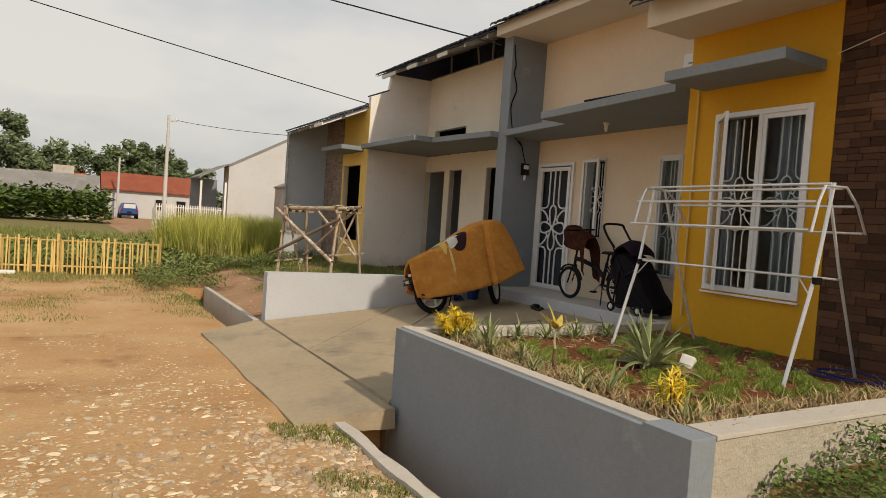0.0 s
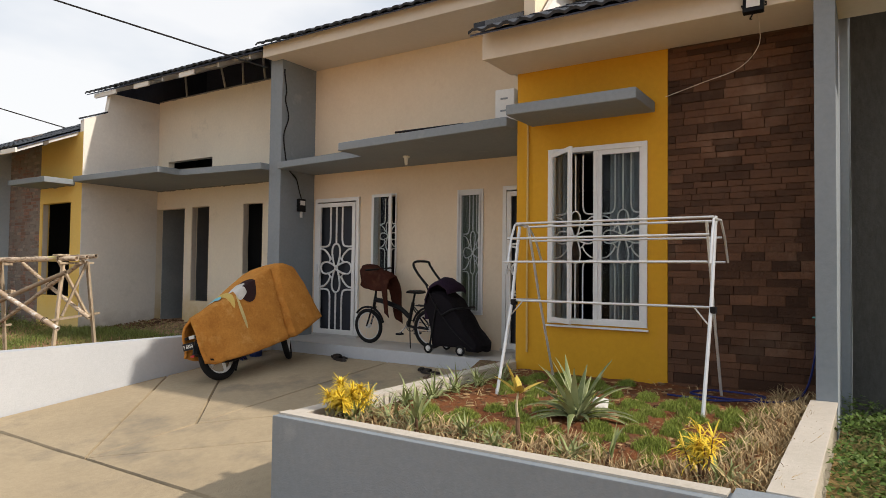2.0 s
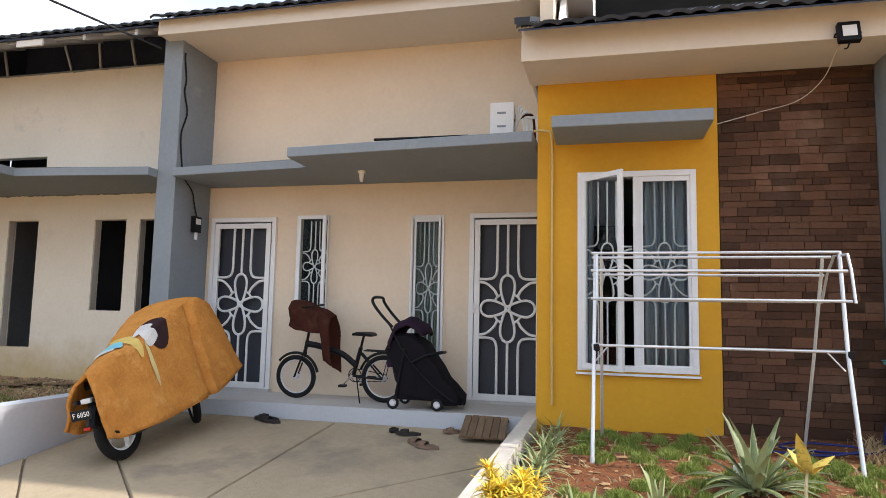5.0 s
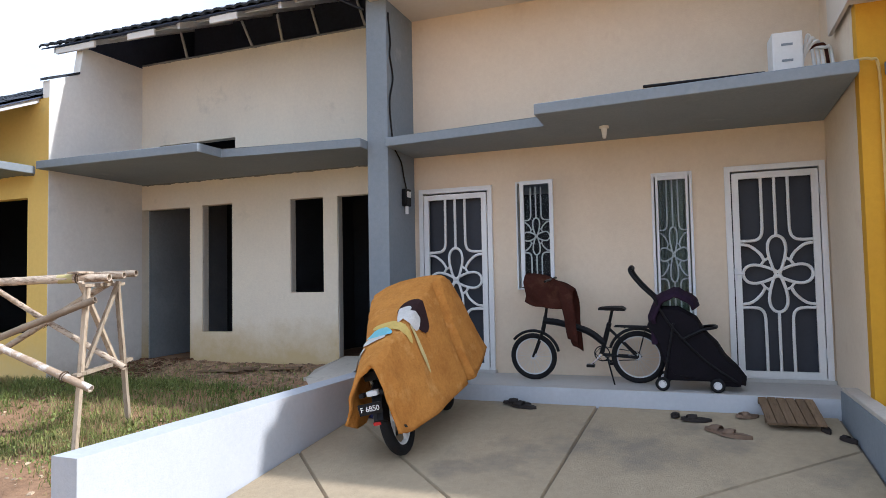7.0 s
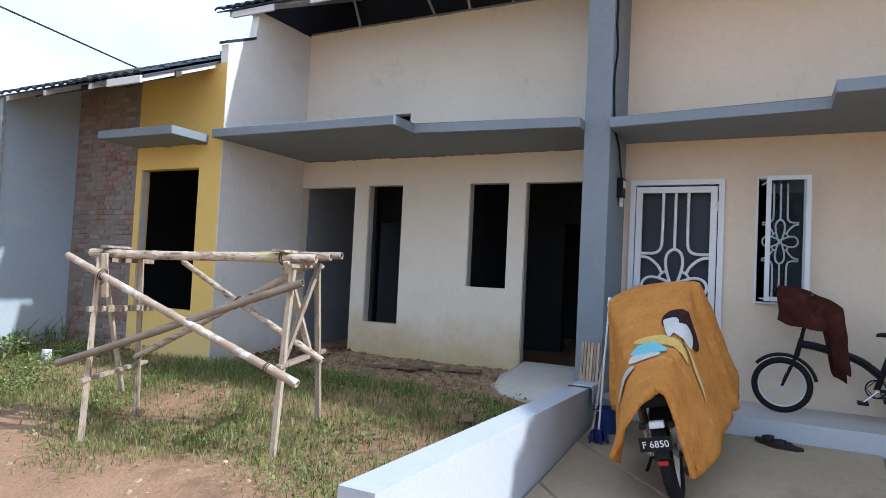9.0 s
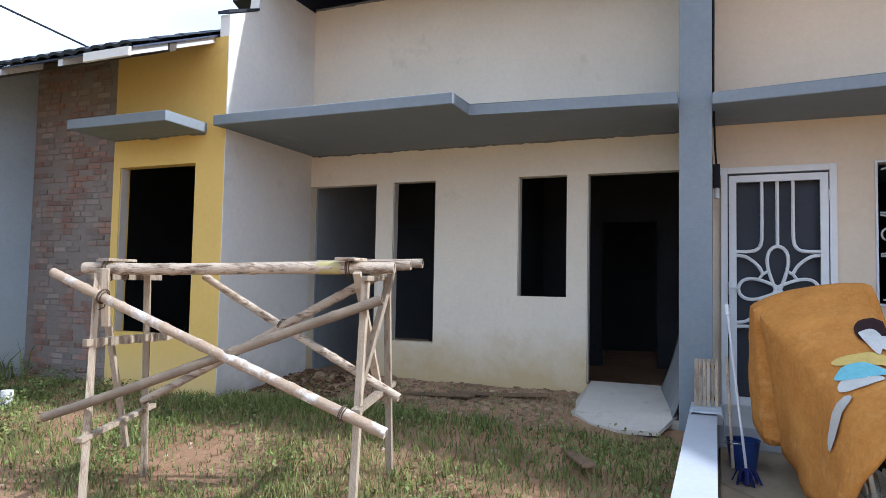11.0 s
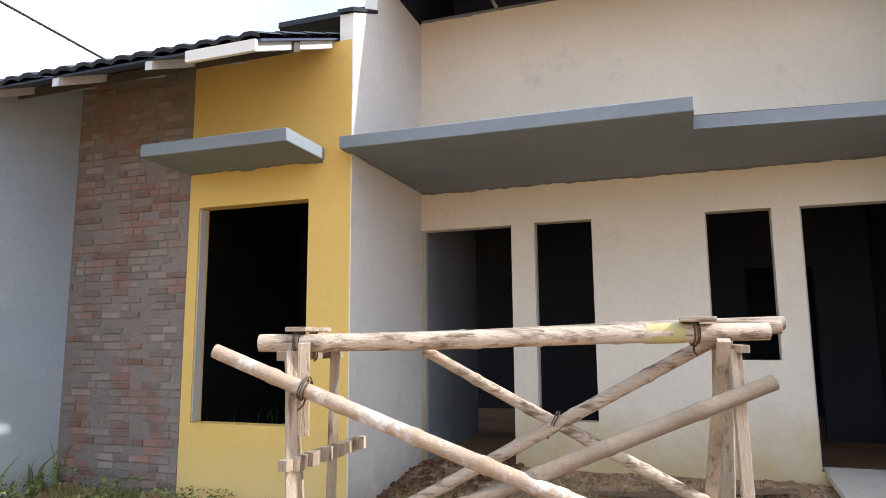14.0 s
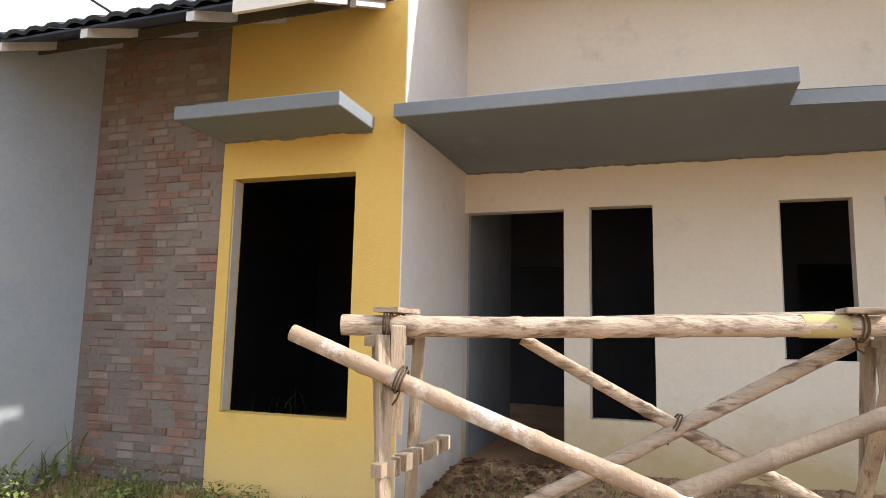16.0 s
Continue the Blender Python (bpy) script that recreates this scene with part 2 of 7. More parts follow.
def prism(bm, poly, axis, lo, hi):
    """A polygon of two coordinates pushed out along an axis ('x': poly in y, z; 'y': in x, z; 'z': in x, y)."""
    def at(p, v):
        return {"x": (v, p[0], p[1]), "y": (p[0], v, p[1]), "z": (p[0], p[1], v)}[axis]
    a = [bm.verts.new(at(p, lo)) for p in poly]
    b = [bm.verts.new(at(p, hi)) for p in poly]
    bm.faces.new(a)
    bm.faces.new(b[::-1])
    for i in range(len(poly)):
        j = (i + 1) % len(poly)
        bm.faces.new((a[i], b[i], b[j], a[j]))
    return bm


def holed(x0, x1, y0, y1, z0, z1, holes=()):
    """A wall across x0..x1 that runs along y, with holes (y0, y1, z0, z1) through it."""
    bm = bmesh.new()
    ys = sorted({y0, y1, *(v for h in holes for v in h[:2] if y0 <= v <= y1)})
    zs = sorted({z0, z1, *(v for h in holes for v in h[2:] if z0 <= v <= z1)})
    ny, nz = len(ys) - 1, len(zs) - 1

    def solid(i, j):
        if not (0 <= i < ny and 0 <= j < nz):
            return False
        cy, cz = (ys[i] + ys[i + 1]) / 2, (zs[j] + zs[j + 1]) / 2
        return not any(h[0] < cy < h[1] and h[2] < cz < h[3] for h in holes)
    cache = {}

    def v(x, y, z):
        k = (x, y, z)
        if k not in cache:
            cache[k] = bm.verts.new(k)
        return cache[k]
    for i in range(ny):
        for j in range(nz):
            if not solid(i, j):
                continue
            a, b, c, d = ys[i], ys[i + 1], zs[j], zs[j + 1]
            bm.faces.new((v(x0, a, c), v(x0, a, d), v(x0, b, d), v(x0, b, c)))
            bm.faces.new((v(x1, a, c), v(x1, b, c), v(x1, b, d), v(x1, a, d)))
            if not solid(i - 1, j):
                bm.faces.new((v(x0, a, c), v(x1, a, c), v(x1, a, d), v(x0, a, d)))
            if not solid(i + 1, j):
                bm.faces.new((v(x0, b, c), v(x0, b, d), v(x1, b, d), v(x1, b, c)))
            if not solid(i, j - 1):
                bm.faces.new((v(x0, a, c), v(x0, b, c), v(x1, b, c), v(x1, a, c)))
            if not solid(i, j + 1):
                bm.faces.new((v(x0, a, d), v(x1, a, d), v(x1, b, d), v(x0, b, d)))
    return bm


def struct(name, bm, material, label, category="wall"):
    return tagged(part(name, bm, material), label, category, kind="structure")


# ---- ground ----
def smooth_step(a, b, v):
    t = min(1.0, max(0.0, (v - a) / (b - a)))
    return t * t * (3 - 2 * t)


def ground_z(x, y):
    """Height of the open ground."""
    base = 0.05 + 0.045 * (noise.noise((x * 0.5, y * 0.5, 0.0))) + 0.02 * noise.noise((x * 2.1, y * 2.1, 3.0))
    lawn = smooth_step(2.3, 3.4, x) * 0.20 + smooth_step(3.6, 5.6, x) * 0.34 + smooth_step(5.8, 6.9, x) * 0.10
    if y > 8.9:
        base += lawn * (1 - smooth_step(16.0, 18.0, y))
        base += 0.12 * smooth_step(16.6, 18.5, y) * smooth_step(1.5, 3.0, x)
    elif y < 1.62:
        base += smooth_step(2.4, 2.9, x) * 0.48
    if 1.775 < x < 2.27 and (y < 4.7 or 8.9 < y < 13.6):
        base = -0.30
    if y > 30:
        base *= 1 - smooth_step(30, 60, y)
    return base


def ground_sheet():
    xs = sorted({*[-400, -200, -100, -60, -40, -25, -15, -10], *[-7 + 0.5 * i for i in range(14)], *[0.12 * i for i in range(0, 60)],
                 1.77, 1.78, 2.265, 2.275, *[7.5, 9, 12, 16, 22, 32, 50, 80, 130, 220, 400]})
    ys = sorted({*[-400, -200, -100, -50, -25, -12, -6], *[-4 + 0.3 * i for i in range(14)], *[0.2 * i for i in range(0, 92)],
                 8.89, 8.91, 4.69, 4.71, 13.59, 13.61, *[19, 20, 22, 25, 29, 34, 40, 48, 60, 80, 110, 160, 240, 400]})
    bm = bmesh.new()
    grid = [[bm.verts.new((x, y, ground_z(x, y) - (0.25 if (2.3 < x < 6.5 and 1.6 < y < 8.8) else 0.0))) for x in xs] for y in ys]
    for j in range(len(ys) - 1):
        for i in range(len(xs) - 1):
            f = bm.faces.new((grid[j][i], grid[j][i + 1], grid[j + 1][i + 1], grid[j + 1][i]))
            f.material_index = 1 if xs[i] > 2.2 and ys[j] > 8.8 else 0
    return bm


M_LOT = surf("red_lot_soil", (0.30, 0.165, 0.09), (0.42, 0.26, 0.15), 0.97, 0.9, 30, 1.0, 22, c=(0.20, 0.12, 0.07), cs=1.3, cpos=0.53)
GROUND = struct("ground", ground_sheet(), M_EARTH, "dry reddish-brown earth with pale stones and patchy grass", "ground")
GROUND.data.materials.append(M_LOT)

# ---- finished house: walls ----
AX, BX = 6.90, 7.045
AY, BY = 5.46, 5.55
D1 = (7.865, 8.745, 0.69, 2.818)
W1 = (7.16, 7.56, 1.63, 2.83)
W2 = (5.703, 6.088, 1.14, 2.815)
D2 = (4.505, 5.372, 0.69, 2.825)
YW = (3.118, 4.094, 1.215, 2.945)
struct("wall_recess_finished", holed(AX, AX + 0.13, 4.47, 8.83, 0.45, 5.0, (D1, W1, W2, D2)), M_CREAM_A, "cream painted plaster porch wall of finished house")
struct("wall_bay_yellow", holed(AY, AY + 0.13, 2.92, 4.47, 0.55, 3.832, (YW,)), M_YELLOW_A, "ochre yellow painted bay wall with white window")
clad_a = struct("wall_stone_clad", holed(AY + 0.02, AY + 0.13, 1.70, 2.92, 0.55, 3.832), M_CLADBACK, "brown stone clad wall panel of finished house")
struct("wall_bay_return", boxes((AY + 0.132, AX, 4.34, 4.47, 0.45, 5.0)), M_CREAM_A, "cream side wall between porch and bay")
struct("wall_fin_finished", boxes((4.85, 5.6, 1.56, 1.70, 0.4, 3.812), bevel=0.008), M_GREY, "blue-grey painted fin wall beside stone cladding")
struct("pillar", boxes((6.18, 7.2, 8.83, 9.085, 0.2, 5.0), bevel=0.006), M_GREY, "blue-grey painted party pillar between the two houses", "pillar")

CT, CB = 3.335, 3.235


def canopy(name, pts, label, top=CT):
    bm = prism(bmesh.new(), pts, "z", top - 0.1, top)
    es = [e for e in bm.edges]
    bmesh.ops.bevel(bm, geom=es, offset=0.006, segments=1, affect="EDGES")
    return struct(name, bm, M_GREY, label, "canopy")


canopy("canopy_finished", [(AX, 4.472), (5.27, 4.50), (5.46, 7.01), (5.93, 7.01), (6.11, 8.828), (AX, 8.828)], "flat blue-grey concrete canopy over the porch")
canopy("canopy_window_finished", [(AY, 3.035), (4.87, 3.035), (4.87, 4.30), (AY, 4.30)], "small grey concrete canopy over yellow bay window", 3.338)
canopy("canopy_unfinished", [(BX, 9.087), (6.02, 9.087), (5.83, 10.82), (5.432, 10.82), (5.395, 13.32), (5.54, 13.32), (5.54, 13.285), (BX, 13.285)], "flat grey concrete canopy over unfinished porch", 3.338)
canopy("canopy_window_unfinished", [(BY, 13.53), (5.01, 13.53), (4.985, 14.81), (BY, 14.81)], "small grey concrete canopy over unfinished window", 3.312)

# ---- unfinished house: walls ----
UYW = (13.662, 14.70, 1.17, 2.915)
UD1 = (12.393, 13.288, 0.4, 2.868)
UW1 = (11.657, 12.178, 1.098, 2.878)
UW2 = (10.20, 10.711, 1.63, 2.875)
UD2 = (9.10, 9.99, 0.78, 2.872)
VENT = (11.60, 12.95, 3.33, 3.80)
struct("wall_recess_unfinished", holed(BX, BX + 0.13, 9.0, 13.29, 0.3, 5.02, (UD1, UW1, UW2, UD2, VENT)), M_CREAM_B, "cream painted wall of unfinished house with bare openings")
struct("wall_bay_unfinished", holed(BY, BY + 0.13, 13.30, 14.80, 0.3, 4.18, (UYW,)), M_YELLOW_B, "dusty yellow bay wall with an empty window opening")
brick_b = struct("wall_brick_panel", holed(BY + 0.025, BY + 0.13, 14.80, 16.10, 0.3, 4.18), M_MORTAR, "weathered brick panel with grey mortar smears")
struct("wall_return_unfinished", prism(bmesh.new(), [(BY + 0.002, 0.3), (7.3, 0.3), (7.3, 5.0), (6.04, 4.985), (5.98, 4.60), (BY + 0.002, 4.40)], "y", 13.291, 13.41), M_WHITE_B,
       "white painted side wall of unfinished porch")
struct("wall_fin_unfinished", prism(bmesh.new(), [(4.59, 0.3), (9.0, 0.3), (9.0, 5.72), (4.59, 3.73)], "y", 16.10, 16.24), M_GREYFIN, "weathered pale blue-grey end wall")
M_EDGE = surf("chipped_grey_render", (0.40, 0.41, 0.42), (0.20, 0.205, 0.21), 0.95, 5, 24, 1.0, 18, c=(0.60, 0.59, 0.56), cs=6, cpos=0.58)


def ragged_edge(x0, x1, y0, y1, z0, z1, n, amount):
    """An upright strip of broken render with an uneven outline."""
    bm = bmesh.new()
    rings = []
    for i in range(n + 1):
        z = z0 + (z1 - z0) * i / n
        k = lambda q: amount * noise.noise((z * 4.0, q, 2.3)) + 0.7 * amount * noise.noise((z * 14.0, q, 6.1))
        rings.append([bm.verts.new(p) for p in ((x0 + k(1), y0 + k(2), z), (x0 + k(3), y1 + k(4), z), (x1, y1 + k(5), z), (x1, y0 + k(6), z))])
    for a, b in zip(rings, rings[1:]):
        for j in range(4):
            bm.faces.new((a[j], a[(j + 1) % 4], b[(j + 1) % 4], b[j]))
    bm.faces.new(rings[0])
    bm.faces.new(rings[-1][::-1])
    return bm


struct("wall_fin_edge", ragged_edge(4.560, 4.60, 16.085, 16.255, 0.3, 3.74, 70, 0.012), M_EDGE, "rough unpainted front edge of end wall")

M_SMEAR = surf("grey_mortar_smear", (0.23, 0.235, 0.235), (0.15, 0.155, 0.155), 0.95, 4, 30, 0.6, 40)


def mortar_seam(name, x, y0, y1, z, n, label):
    """An uneven bead of mortar along the joint of a canopy and the wall under it."""
    bm = bmesh.new()
    rings = []
    for i in range(n + 1):
        y = y0 + (y1 - y0) * i / n
        d = 0.014 + 0.018 * noise.noise((y * 3.7, 1.0, x)) + 0.014 * noise.noise((y * 15.0, 4.0, x))
        rings.append([bm.verts.new(p) for p in ((x - 0.02, y, z + 0.002), (x - 0.006, y, z - max(0.003, d)), (x + 0.02, y, z - max(0.003, d)), (x + 0.02, y, z + 0.002))])
    for a, b in zip(rings, rings[1:]):
        for j in range(4):
            bm.faces.new((a[j], a[(j + 1) % 4], b[(j + 1) % 4], b[j]))
    return struct(name, bm, M_SMEAR, label, "seam")


mortar_seam("seam_unfinished", BX, 9.09, 13.28, 3.238, 160, "ragged mortar line under the porch canopy")
mortar_seam("seam_window_unfinished", BY, 13.54, 14.80, 3.212, 50, "ragged mortar line under the window canopy")
mortar_seam("eave_seam_unfinished", BX, 9.10, 13.28, 5.035, 160, "broken mortar edge on top of the wall")

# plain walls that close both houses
struct("wall_back", boxes((11.8, 11.93, 1.6, 16.3, 0.2, 6.0)), M_ROOMSHADE, "plain back wall closing the houses")
struct("wall_party", boxes((7.2, 11.8, 8.82, 8.95, 0.2, 4.95)), M_ROOMSHADE, "plain inner party wall")
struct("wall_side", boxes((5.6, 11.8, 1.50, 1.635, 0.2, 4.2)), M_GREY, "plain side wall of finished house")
struct("wall_inner_partition", holed(9.3, 9.4, 8.95, 16.1, 0.4, 3.4, ((12.7, 13.5, 0.4, 2.6), (9.5, 10.2, 0.4, 2.6))), M_ROOMSHADE, "bare rendered inner partition with doorways")
struct("wall_inner_side", boxes((7.18, 9.3, 11.0, 11.1, 0.4, 3.4)), M_ROOMSHADE, "bare rendered inner cross wall")
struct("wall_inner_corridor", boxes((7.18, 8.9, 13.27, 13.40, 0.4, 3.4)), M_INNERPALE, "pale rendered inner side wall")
# dark sheet added over the end wall's inner face to imitate shade
struct("wall_inner_lining", boxes((5.69, 9.3, 16.05, 16.097, 0.4, 3.4)), M_ROOMSHADE, "dark lining added to keep the end room in shade")
struct("floor_inner", boxes((7.18, 11.8, 8.95, 16.1, 0.35, 0.55)), M_ROOMFLOOR, "rubble-strewn bare floor of unfinished rooms, darkened for their shade", "floor")
struct("floor_inner_finished", boxes((7.03, 11.8, 1.64, 8.82, 0.5, 0.69)), M_PORCH, "tiled indoor floor", "floor")
struct("ceiling_finished", boxes((7.03, 11.8, 1.64, 8.82, 3.35, 3.42)), M_WHITE, "white indoor ceiling", "ceiling")
struct("ceiling_bay", boxes((AY + 0.13, 7.03, 1.64, 4.31, 3.35, 3.42)), M_WHITE, "white ceiling in the bay", "ceiling")
struct("ceiling_unfinished", boxes((BX + 0.13, 11.8, 8.95, 16.1, 3.40, 3.45), (BY + 0.13, BX + 0.13, 13.41, 16.1, 3.40, 3.45)), M_ROOMSHADE, "bare underside of ceiling in unfinished rooms", "ceiling")

# ---- carport, low wall, planter ----
PX, PY = 2.245, 1.57
struct("porch_step", boxes((6.05, AX, 4.47, 8.828, 0.2, 0.69), bevel=0.006), M_PORCH, "raised pale tiled porch floor", "step")
struct("porch_edge", boxes((6.042, 6.05, 4.48, 8.78, 0.4, 0.687)), M_GREYLIGHT, "grey painted riser of the porch step", "step")
struct("low_wall", prism(bmesh.new(), [(2.27, -0.2), (6.18, -0.2), (6.18, 0.83), (2.27, 0.835)], "y", 8.80, 8.99), M_GREYLIGHT, "low pale grey painted boundary wall beside carport")
struct("planter_front_wall", boxes((PX, PX + 0.14, PY, 4.58, -0.35, 0.785), bevel=0.006), M_GREY, "blue-grey painted planter front wall")
struct("planter_front_cap", boxes((PX + 0.05, PX + 0.15, PY + 0.30, 4.575, 0.765, 0.798)), M_CAP, "pale unpainted top edge of planter wall", "wall cap")
struct("planter_corner", boxes((PX - 0.006, PX + 0.16, PY - 0.006, PY + 0.28, -0.34, 0.805), bevel=0.006), M_GREY, "grey painted corner block of planter", "wall")
struct("planter_carport_wall", boxes((PX + 0.142, 6.04, 4.46, 4.58, -0.1, 0.79), bevel=0.006), M_CAP, "pale planter wall beside the carport")
struct("planter_carport_face", boxes((PX + 0.142, 6.04, 4.582, 4.592, 0.0, 0.76)), M_GREY, "grey painted face of planter wall", "wall")
struct("planter_side_wall", boxes((PX + 0.162, 4.85, PY, PY + 0.16, -0.1, 0.785), bevel=0.006), M_CONCROUGH, "rough rendered planter side wall")
struct("planter_side_cap", boxes((PX + 0.162, 4.85, PY - 0.01, PY + 0.165, 0.787, 0.81), bevel=0.004), M_CAP, "smooth pale top of planter side wall", "wall cap")


def carport_slab():
    """Sloping slab; scored grooves fan out from the street edge between panels that stand proud."""
    slab = struct("carport", prism(bmesh.new(), [(2.22, -0.3), (6.04, -0.3), (6.04, 0.51), (2.22, 0.13)], "y", 4.595, 8.798), M_GROOVE, "sloping worn concrete carport slab with scored grooves", "carport")

    def z(x):
        return 0.155 + (x - 2.22) / 3.83 * 0.38
    hub, node = (2.225, 6.76), (3.24, 6.70)
    panels = [
        [hub, (4.33, 8.79), (2.225, 8.79)],
        [hub, node, (5.28, 8.79), (4.33, 8.79)],
        [node, (6.04, 6.60), (6.04, 8.79), (5.28, 8.79)],
        [node, (5.24, 4.605), (6.04, 4.605), (6.04, 6.60)],
        [hub, (4.16, 4.605), (5.24, 4.605), node],
        [hub, (2.225, 4.605), (4.16, 4.605)],
    ]
    for poly in panels:
        bm = bmesh.new()
        pts = [Vector(p) for p in poly]
        c = sum(pts, Vector((0, 0))) / len(pts)
        ring = []
        k = len(pts)
        for i, p in enumerate(pts):
            a, b = (p - pts[i - 1]).normalized(), (pts[(i + 1) % k] - p).normalized()
            na, nb = Vector((-a.y, a.x)), Vector((-b.y, b.x))
            if (c - p).dot(na) < 0:
                na = -na
            if (c - p).dot(nb) < 0:
                nb = -nb
            q = na + nb
            q = q / max(0.5, q.dot(na)) if q.length > 1e-4 else na
            ring.append(p + q * 0.018)
        top = [bm.verts.new((p.x, p.y, z(p.x))) for p in ring]
        low = [bm.verts.new((p.x, p.y, z(p.x) - 0.04)) for p in pts]
        bm.faces.new(top)
        for i in range(k):
            bm.faces.new((low[i], low[(i + 1) % k], top[(i + 1) % k], top[i]))
        part("panel", bm, M_CONC, slab)


M_GROOVE = surf("dirty_groove", (0.24, 0.20, 0.155), (0.15, 0.125, 0.095), 0.95, 2, 25, 0.4, 40)
carport_slab()


def apron_mesh():
    bm = bmesh.new()
    top = [(1.38, 4.47), (2.20, 4.42), (2.205, 8.92), (1.36, 8.42)]
    a = [bm.verts.new((x, y, 0.148 if x > 2 else 0.075)) for x, y in top]
    b = [bm.verts.new((x, y, -0.02)) for x, y in top]
    bm.faces.new(a)
    bm.faces.new(b[::-1])
    for i in range(4):
        j = (i + 1) % 4
        bm.faces.new((a[i], b[i], b[j], a[j]))
    bmesh.ops.subdivide_edges(bm, edges=bm.edges[:], cuts=7, use_grid_fill=True)
    for v in bm.verts:
        v.co += Vector((noise.noise(v.co * 3), noise.noise(v.co * 3 + Vector((7, 0, 0))), 0.3 * noise.noise(v.co * 4))) * 0.03
    return bm


struct("apron", apron_mesh(), M_CONC, "broken-edged concrete driveway apron across the drain", "driveway")
def rough_bar(x0, x1, y0, y1, z0, z1, n, amount):
    """A mortar kerb with a worn, uneven edge."""
    bm = bmesh.new()
    rings = []
    for i in range(n + 1):
        y = y0 + (y1 - y0) * i / n
        k = lambda s: amount * noise.noise((y * 3.1, s, 1.7)) + 0.5 * amount * noise.noise((y * 9.0, s, 4.0))
        rings.append([bm.verts.new(p) for p in ((x0 + k(1), y, z0), (x0 + k(2), y, z1 + k(3)), (x1 + k(4), y, z1 + k(5)), (x1 + k(6), y, z0))])
    for a, b in zip(rings, rings[1:]):
        for j in range(4):
            bm.faces.new((a[j], a[(j + 1) % 4], b[(j + 1) % 4], b[j]))
    bm.faces.new(rings[0])
    bm.faces.new(rings[-1][::-1])
    return bm


struct("drain_lip", rough_bar(1.67, 1.77, -3.0, 4.4, -0.35, 0.085, 90, 0.012), M_CAP, "narrow broken mortar lip along open drain", "drain")
struct("drain_wall", prism(bmesh.new(), [(2.16, 9.0), (2.24, 9.0), (2.24, 12.9), (2.16, 12.9)], "z", -0.35, 0.14), M_CAP, "weathered concrete drain wall", "drain")


def soil_mesh():
    bm = bmesh.new()
    xs = [PX + 0.145 + (5.455 - PX - 0.145) * i / 34 for i in range(35)]
    ys = [PY + 0.165 + (4.405 - PY - 0.165) * i / 34 for i in range(35)]
    g = [[bm.verts.new((x, y, 0.715 + 0.03 * noise.noise((x * 2, y * 2, 1)) + 0.02 * noise.noise((x * 7, y * 7, 4)))) for x in xs] for y in ys]
    for j in range(34):
        for i in range(34):
            bm.faces.new((g[j][i], g[j][i + 1], g[j + 1][i + 1], g[j + 1][i]))
    return bm


struct("planter_soil", soil_mesh(), M_SOIL, "dark reddish crumbly planter soil", "soil")

# ---- roofs ----
SLOPE = 0.46


def tile_mesh(name, w=0.33, d=0.38):
    """One interlocking concrete tile: shallow double roll, turned-down nose."""
    prof = [(0.0, 0.0), (0.16, 0.022), (0.32, 0.022), (0.46, 0.0), (0.54, 0.0), (0.68, 0.022), (0.84, 0.022), (1.0, 0.0)]
    bm = bmesh.new()
    rows = []
    for x, zz in ((0.0, -0.018), (0.0, 0.010), (d, 0.0)):
        rows.append([bm.verts.new((x, (u - 0.5) * w, zz + h)) for u, h in prof])
    for a, b in zip(rows, rows[1:]):
        for i in range(len(prof) - 1):
            bm.faces.new((a[i], a[i + 1], b[i + 1], b[i]))
    me = bpy.data.meshes.new(name)
    bm.to_mesh(me)
    bm.free()
    me.materials.append(M_TILE)
    return me


TILE = tile_mesh("roof_tile")


def roof(name, x0, z0, x1, y0, y1, label, singles=0):
    """A mono-pitch roof: deck under courses of tiles; the lowest courses are single tiles."""
    z1 = z0 + (x1 - x0) * SLOPE
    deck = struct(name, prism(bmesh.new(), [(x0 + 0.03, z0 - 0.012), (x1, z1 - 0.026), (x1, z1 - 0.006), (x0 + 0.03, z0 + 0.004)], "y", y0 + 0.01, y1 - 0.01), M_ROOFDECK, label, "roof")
    ang = math.atan(SLOPE)
    run = 0.33
    ncourse = int((x1 - x0) / math.cos(ang) / run)
    ncol = max(1, round((y1 - y0) / 0.33))
    w = (y1 - y0) / ncol
    verts, faces = [], []
    base = [v.co.copy() for v in TILE.vertices]
    polys = [tuple(p.vertices) for p in TILE.polygons]
    rnd = random.Random(name)
    for c in range(ncourse):
        for k in range(ncol):
            s = c * run
            m = Matrix.Translation((x0 + s * math.cos(ang), y0 + (k + 0.5) * w, z0 + s * math.sin(ang) + 0.014 + rnd.uniform(0, 0.004))) @ Matrix.Rotation(-ang + rnd.uniform(-0.008, 0.008), 4, "Y")
            if c < singles:
                ob = new("roof_tile", TILE)
                ob.parent = deck
                ob.matrix_basis = m @ Matrix.Diagonal((1, w / 0.33, 1, 1))
            else:
                off = len(verts)
                verts += [m @ Vector((v.x, v.y * w / 0.33, v.z)) for v in base]
                faces += [tuple(i + off for i in p) for p in polys]
    me = bpy.data.meshes.new("roof_tiles")
    me.from_pydata(verts, [], faces)
    me.materials.append(M_TILE)
    ob = new("roof_tiles", me)
    ob.parent = deck
    ob["kind"] = "stuff"
    return deck


